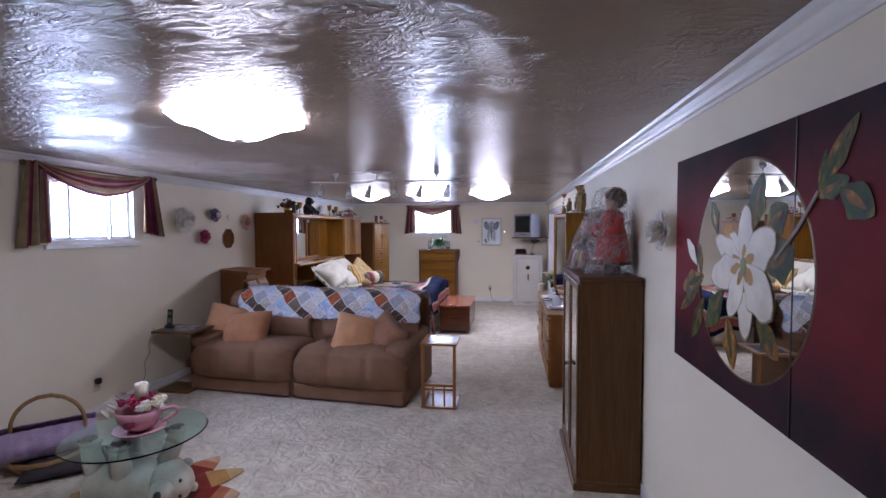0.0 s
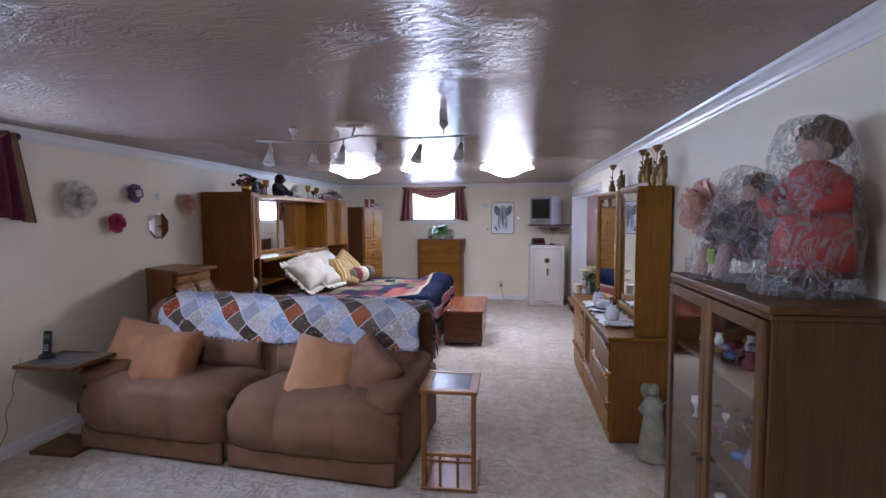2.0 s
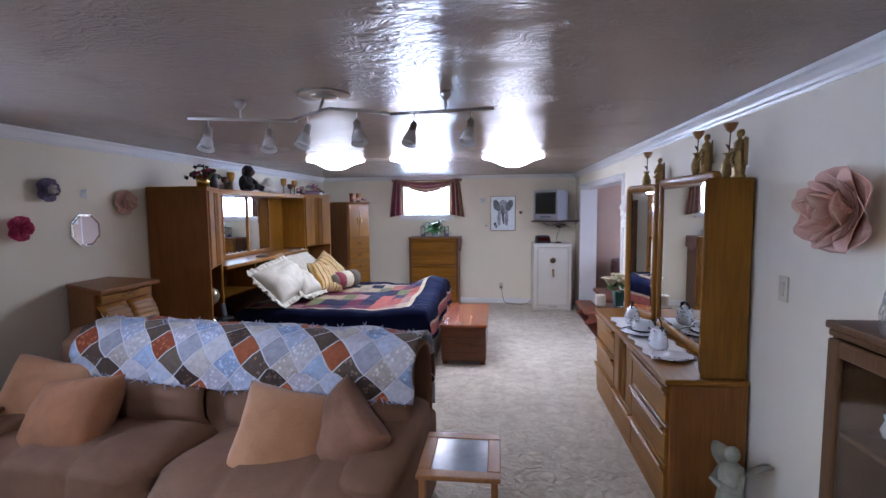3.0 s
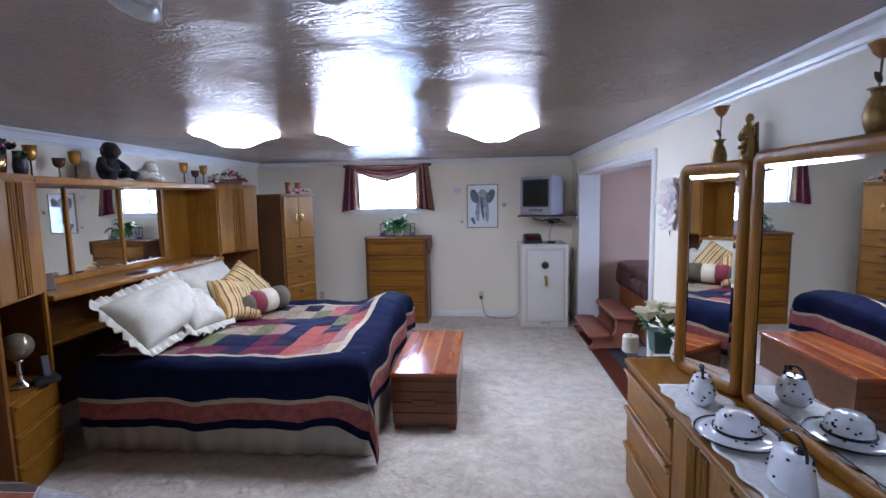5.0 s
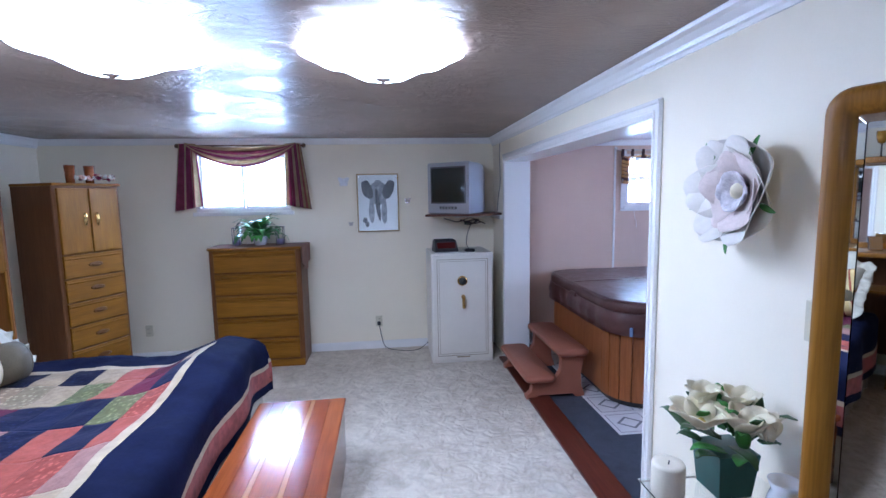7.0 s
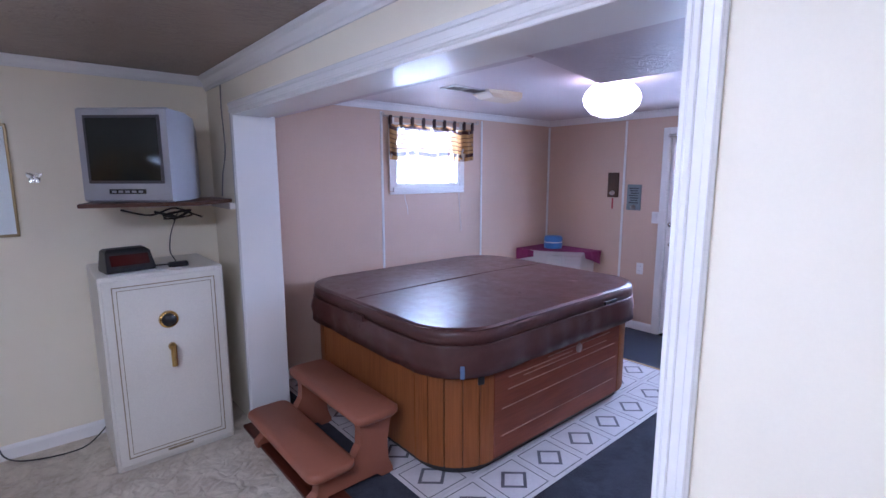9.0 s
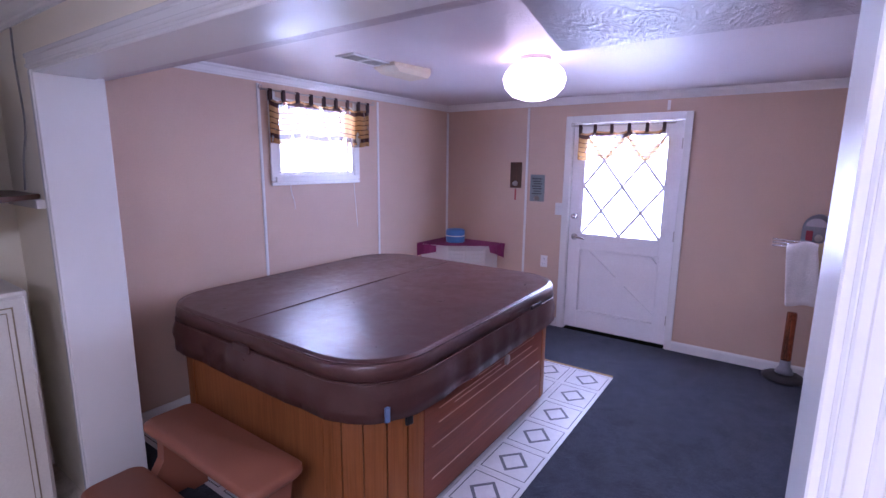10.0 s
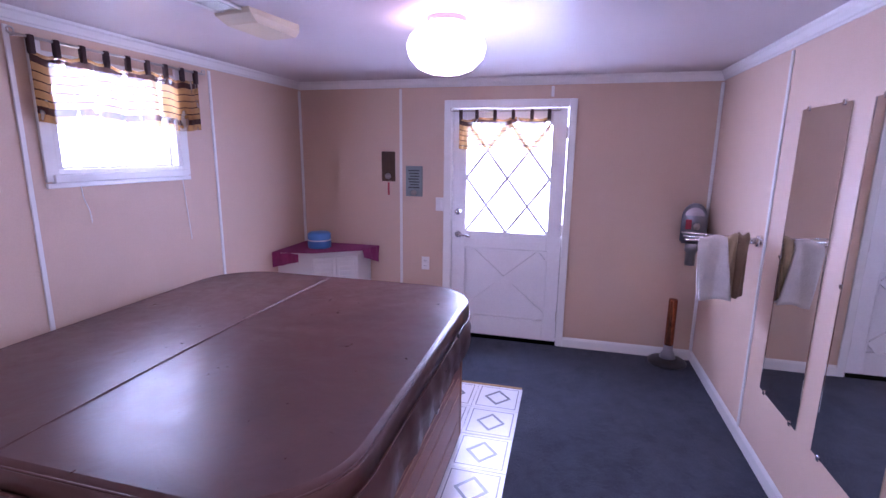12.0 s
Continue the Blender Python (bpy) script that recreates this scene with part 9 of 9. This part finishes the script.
bc = thing("canister", "blue round canister with a white band", "canister", pose(4.47, 10.46, 0.782))
part("body", lathe([(0.095, 0), (0.10, 0.01), (0.10, 0.12), (0.085, 0.135), (0.001, 0.14)], 32), paint("blue plastic", (0.06, 0.22, 0.52), 0.35, 0.06), bc, "", True)
part("band", lathe([(0.1015, 0.065), (0.1015, 0.075)], 32), white_plastic, bc, "white band", True)

# plaques, switch and outlet on the door wall
pq = thing("wall_plaque", "brown wooden wall plaque with a metal knob", "plaque", pose(TX1, 9.90, 1.49, 0, 0, -90))
part("board", box(-0.062, 0.062, -0.014, 0, -0.13, 0.125, 0.004), wood("dark plaque wood", (0.06, 0.03, 0.018), (0.13, 0.07, 0.04), 0.5), pq)
part("knob", moved(lathe([(0.026, 0), (0.026, 0.006), (0.012, 0.01), (0.02, 0.03), (0.001, 0.036)], 16), pose(0.0, -0.014, -0.085, 90, 0, 0)), nickel, pq, "silver knob", True)
part("ribbon", box(-0.008, 0.008, -0.01, -0.006, -0.25, -0.14, 0.001), paint("red ribbon", (0.42, 0.05, 0.06), 0.7), pq, "short red ribbon")
pq2 = thing("wall_plaque", "grey wall plaque with lettering and a silver knob", "plaque", pose(TX1, 9.665, 1.366, 0, 0, -90))
part("board", box(-0.075, 0.075, -0.012, 0, -0.13, 0.13, 0.004), paint("grey green board", (0.20, 0.24, 0.24), 0.5, 0.1), pq2)
for k in range(7):
    part("letter_bar", box(-0.05 + 0.008 * (k % 3), 0.05 - 0.008 * (k % 2), -0.0135, -0.0115, 0.085 - k * 0.024, 0.096 - k * 0.024, 0), paint("dark lettering", (0.05, 0.06, 0.06), 0.6), pq2)
part("knob", moved(lathe([(0.024, 0), (0.024, 0.006), (0.012, 0.01), (0.02, 0.028), (0.001, 0.034)], 16), pose(0.0, -0.012, -0.098, 90, 0, 0)), nickel, pq2, "silver knob", True)
plate("light_switch", "white rocker light switch by the door", pose(TX1, 9.435, 1.175, 0, 0, -90), white_plastic, "switch")
plate("wall_outlet", "white wall outlet by the door", pose(TX1, 9.56, 0.645, 0, 0, -90), white_plastic)

# tab-top curtains
AMBER, BARK = (0.50, 0.27, 0.10), (0.06, 0.022, 0.016)
check_a = stripe_mat("amber and brown woven sheer", [(0.0, AMBER), (0.05, BARK), (0.16, AMBER), (0.27, BARK), (0.29, AMBER), (0.40, BARK), (0.42, AMBER), (0.53, BARK), (0.55, AMBER), (0.66, BARK), (0.68, AMBER), (0.77, BARK), (0.88, AMBER)], 0.31, 1, 0.7)
sheer(check_a, 0.03, 0.35, (11, 5, 1))
tab_cloth = paint("dark brown tab cloth", (0.045, 0.02, 0.018), 0.85, 0.15, 12)


def tab_curtain(m, w, drop, z, label, n=8):
    """Local x along the wall, -y into the room, rod at height z."""
    rd = thing("curtain_rod", "thin nickel curtain rod with scroll ends", "curtain rod", m)
    part("rod", tube([(-0.06, -0.045, z), (w + 0.06, -0.045, z)], 0.006, 8), nickel, rd, "", True)
    for x, s in ((-0.06, -1), (w + 0.06, 1)):
        part("scroll", tube(arc((x, -0.045, z + 0.012), 0.014, 270, 270 + s * 300, 12), 0.004, 6), nickel, rd, "scroll end", True)
    for x in (-0.03, w + 0.03):
        part("bracket", tube([(x, 0, z), (x, -0.045, z)], 0.004, 6), nickel, rd)
    cu = thing("tab_curtain", label, "curtain", m)
    part("panel", sheet(lambda u, v: (w * u, -0.047 - 0.016 * math.sin(u * n * 6.28) * (0.5 + 0.5 * v), z - 0.05 - 0.012 * abs(math.sin(u * n * 3.14)) * (1 - v) - (drop - 0.05) * v - 0.008 * math.sin(u * 17)), 90, 12, 0.0), check_a, cu, "striped sheer panel", True)
    for k in range(n + 1):
        x = w * k / n
        part("tab", moved(box(-0.014, 0.014, -0.012, 0.012, -0.07, 0.01, 0.004), pose(min(w - 0.014, max(0.014, x)), -0.046, z)), tab_cloth, cu, "dark brown tab")
    return cu


tab_curtain(pose(2.44, FY - 0.003, 0), 1.0, 0.36, 2.09, "amber and brown striped sheer valance over the window")
tab_curtain(pose(TX1 + 0.018, 9.27, 0, 0, 0, -90), 0.735, 0.30, 1.945, "amber and brown striped sheer valance on the door", 5)
for x in (2.62, 3.28):
    solo("blind_cord", tube(smooth_path([(x, FY - 0.012, 1.50), (x + 0.006, FY - 0.012, 1.38), (x + 0.03, FY - 0.012, 1.30 - 0.2 * (x > 3)), (x + 0.035, FY - 0.012, 1.24 - 0.2 * (x > 3))]), 0.0025, 5), white_plastic, "thin white blind cord", "cord")

# parking meter in the corner
pm = thing("parking_meter", "old grey parking meter head fixed in the corner", "parking meter", pose(4.60, 7.455, 0, 0, 0, -103))
mg = paint("grey cast metal", (0.28, 0.28, 0.31), 0.35, 0.12, 9, 0.1, 90, 0.6)


def dome(w, h):
    return [(-w, 0), (w, 0)] + [(w * math.cos(radians(a)), h + w * math.sin(radians(a))) for a in range(0, 181, 12)]


pmm = pose(0, 0, 0.975) @ Matrix.Diagonal((1.0, 1.1, 1.2, 1))
part("housing", moved(moved(prism(dome(0.085, 0.16), -0.055, 0.055, 0.012), pose(0, 0, 0, 90, 0, 0)), pmm), mg, pm, "", True)
part("dial_window", moved(moved(prism([(0.062 * math.cos(radians(a)), 0.175 + 0.05 * math.sin(radians(a))) for a in range(0, 181, 15)], 0.056, 0.06), pose(0, 0, 0, 90, 0, 0)), pmm), paint("pale dial", (0.45, 0.40, 0.42), 0.2), pm, "half-round dial window")
part("label_plate", moved(box(-0.055, -0.015, -0.062, -0.056, 0.09, 0.15, 0.003), pmm), paint("red label", (0.35, 0.03, 0.05), 0.4), pm, "red label plate")
part("coin_knob", moved(lathe([(0.022, 0), (0.022, 0.014), (0.001, 0.018)], 14), pmm @ pose(0.02, -0.056, 0.11, 90, 0, 0)), nickel, pm, "", True)
part("neck", moved(lathe([(0.034, -0.14), (0.034, -0.06), (0.045, -0.05), (0.045, 0.0), (0.001, 0.0)], 18), pmm), mg, pm, "", True)
part("wall_bracket", box(-0.02, 0.02, 0.03, 0.14, 0.99, 1.02, 0.004), mg, pm)
pst = thing("trophy_stand", "copper foil column on a round black weighted base", "stand", pose(4.62, 7.53, 0))
part("base", lathe([(0.14, 0), (0.145, 0.012), (0.12, 0.03), (0.06, 0.045), (0.001, 0.05)], 32), black_plastic, pst, "black weighted base", True)
part("collar", lathe([(0.06, 0.045), (0.05, 0.08), (0.036, 0.10), (0.034, 0.15), (0.001, 0.15)], 20), mg, pst, "grey collar", True)
part("column", lathe([(0.033, 0.15), (0.034, 0.16), (0.033, 0.51), (0.03, 0.525), (0.001, 0.526)], 20), paint("copper foil", (0.40, 0.13, 0.06), 0.2, 0.5, 26, 0.4, 30, 0.8), pst, "copper foil column", True)

# towel rack on the side wall
tr = thing("towel_rack", "chrome swing-arm towel rack on the wall", "towel rack", pose(3.66, TY0, 1.16))
part("mount", join(moved(lathe([(0.022, 0), (0.022, 0.01), (0.01, 0.014), (0.001, 0.014)], 14), pose(0, 0, 0, -90, 0, 0)), box(-0.01, 0.01, 0.0, 0.03, -0.03, 0.03, 0.004)), chrome, tr, "", True)
for k, (dx2, ln) in enumerate(((0.02, 0.38), (0.07, 0.38), (0.12, 0.38))):
    part("arm", tube([(0, 0.03, -0.012 + 0.012 * k), (dx2, ln, -0.012 + 0.012 * k)], 0.006, 8), chrome, tr, "chrome arm", True)
TOWELS = (("white towel", (0.62, 0.57, 0.54), 0.02, 0.14, 0.14, 0.36, "white towel folded over the rack"), ("tan towel", (0.40, 0.30, 0.18), 0.07, 0.085, 0.07, 0.34, "tan towel folded over the rack"), ("brown towel", (0.24, 0.16, 0.10), 0.12, 0.03, 0.06, 0.36, "brown towel folded over the rack"))
for k, (mn, col, dx2, y0t, wid, drop, nm) in enumerate(TOWELS):
    base = pose(3.66, TY0 + 0.03, 1.148 + 0.012 * k, 0, 0, -math.degrees(math.atan2(dx2, 0.39)))

    def towel(u, v, k=k, y0t=y0t, wid=wid, drop=drop):
        f = (v - 0.5) * 2
        zz = 0.011 - max(0, abs(f) - 0.04) * drop
        lean = 0.05 * (k == 0) * abs(f)
        return ((0.016 if f > 0 else -0.016) * min(1, abs(f) * 9) + 0.008 * math.sin(u * 7 + f * 3 + k), y0t + wid * u - lean * (1 - 0.4 * u), zz + 0.010 * math.sin(u * 5 + k))
    solo("towel", moved(sheet(towel, 16, 30, 0.01), base), paint(mn, col, 0.95, 0.1, 9, 0.6, 120), nm, "towel", None, "towels on the rack", "", True)

# two frameless wall mirrors
for xa, xb in ((2.985, 3.40), (2.42, 2.845)):
    mm = thing("wall_mirror", "tall frameless mirror with a scalloped edge on the wall", "mirror", pose(xa, TY0, 0))
    w2, z0, z1 = xb - xa, 0.43, 1.83
    part("glass", box(0, w2, 0.001, 0.006, z0, z1, 0), mirror, mm, "mirror glass")
    part("bevel", join(box(0, 0.012, 0.001, 0.0075, z0, z1, 0.003), box(w2 - 0.012, w2, 0.001, 0.0075, z0, z1, 0.003)), mirror, mm, "scalloped bright edge")
    for cxx in (0.06, w2 - 0.06):
        for czz in (z0, z1):
            part("clip", box(cxx - 0.01, cxx + 0.01, 0.0, 0.011, czz - 0.012, czz + 0.012, 0.003), chrome, mm, "clear clip")
    for czz in (1.13,):
        part("clip", box(w2 - 0.006, w2 + 0.006, 0.0, 0.012, czz - 0.01, czz + 0.01, 0.003), chrome, mm, "clear clip")
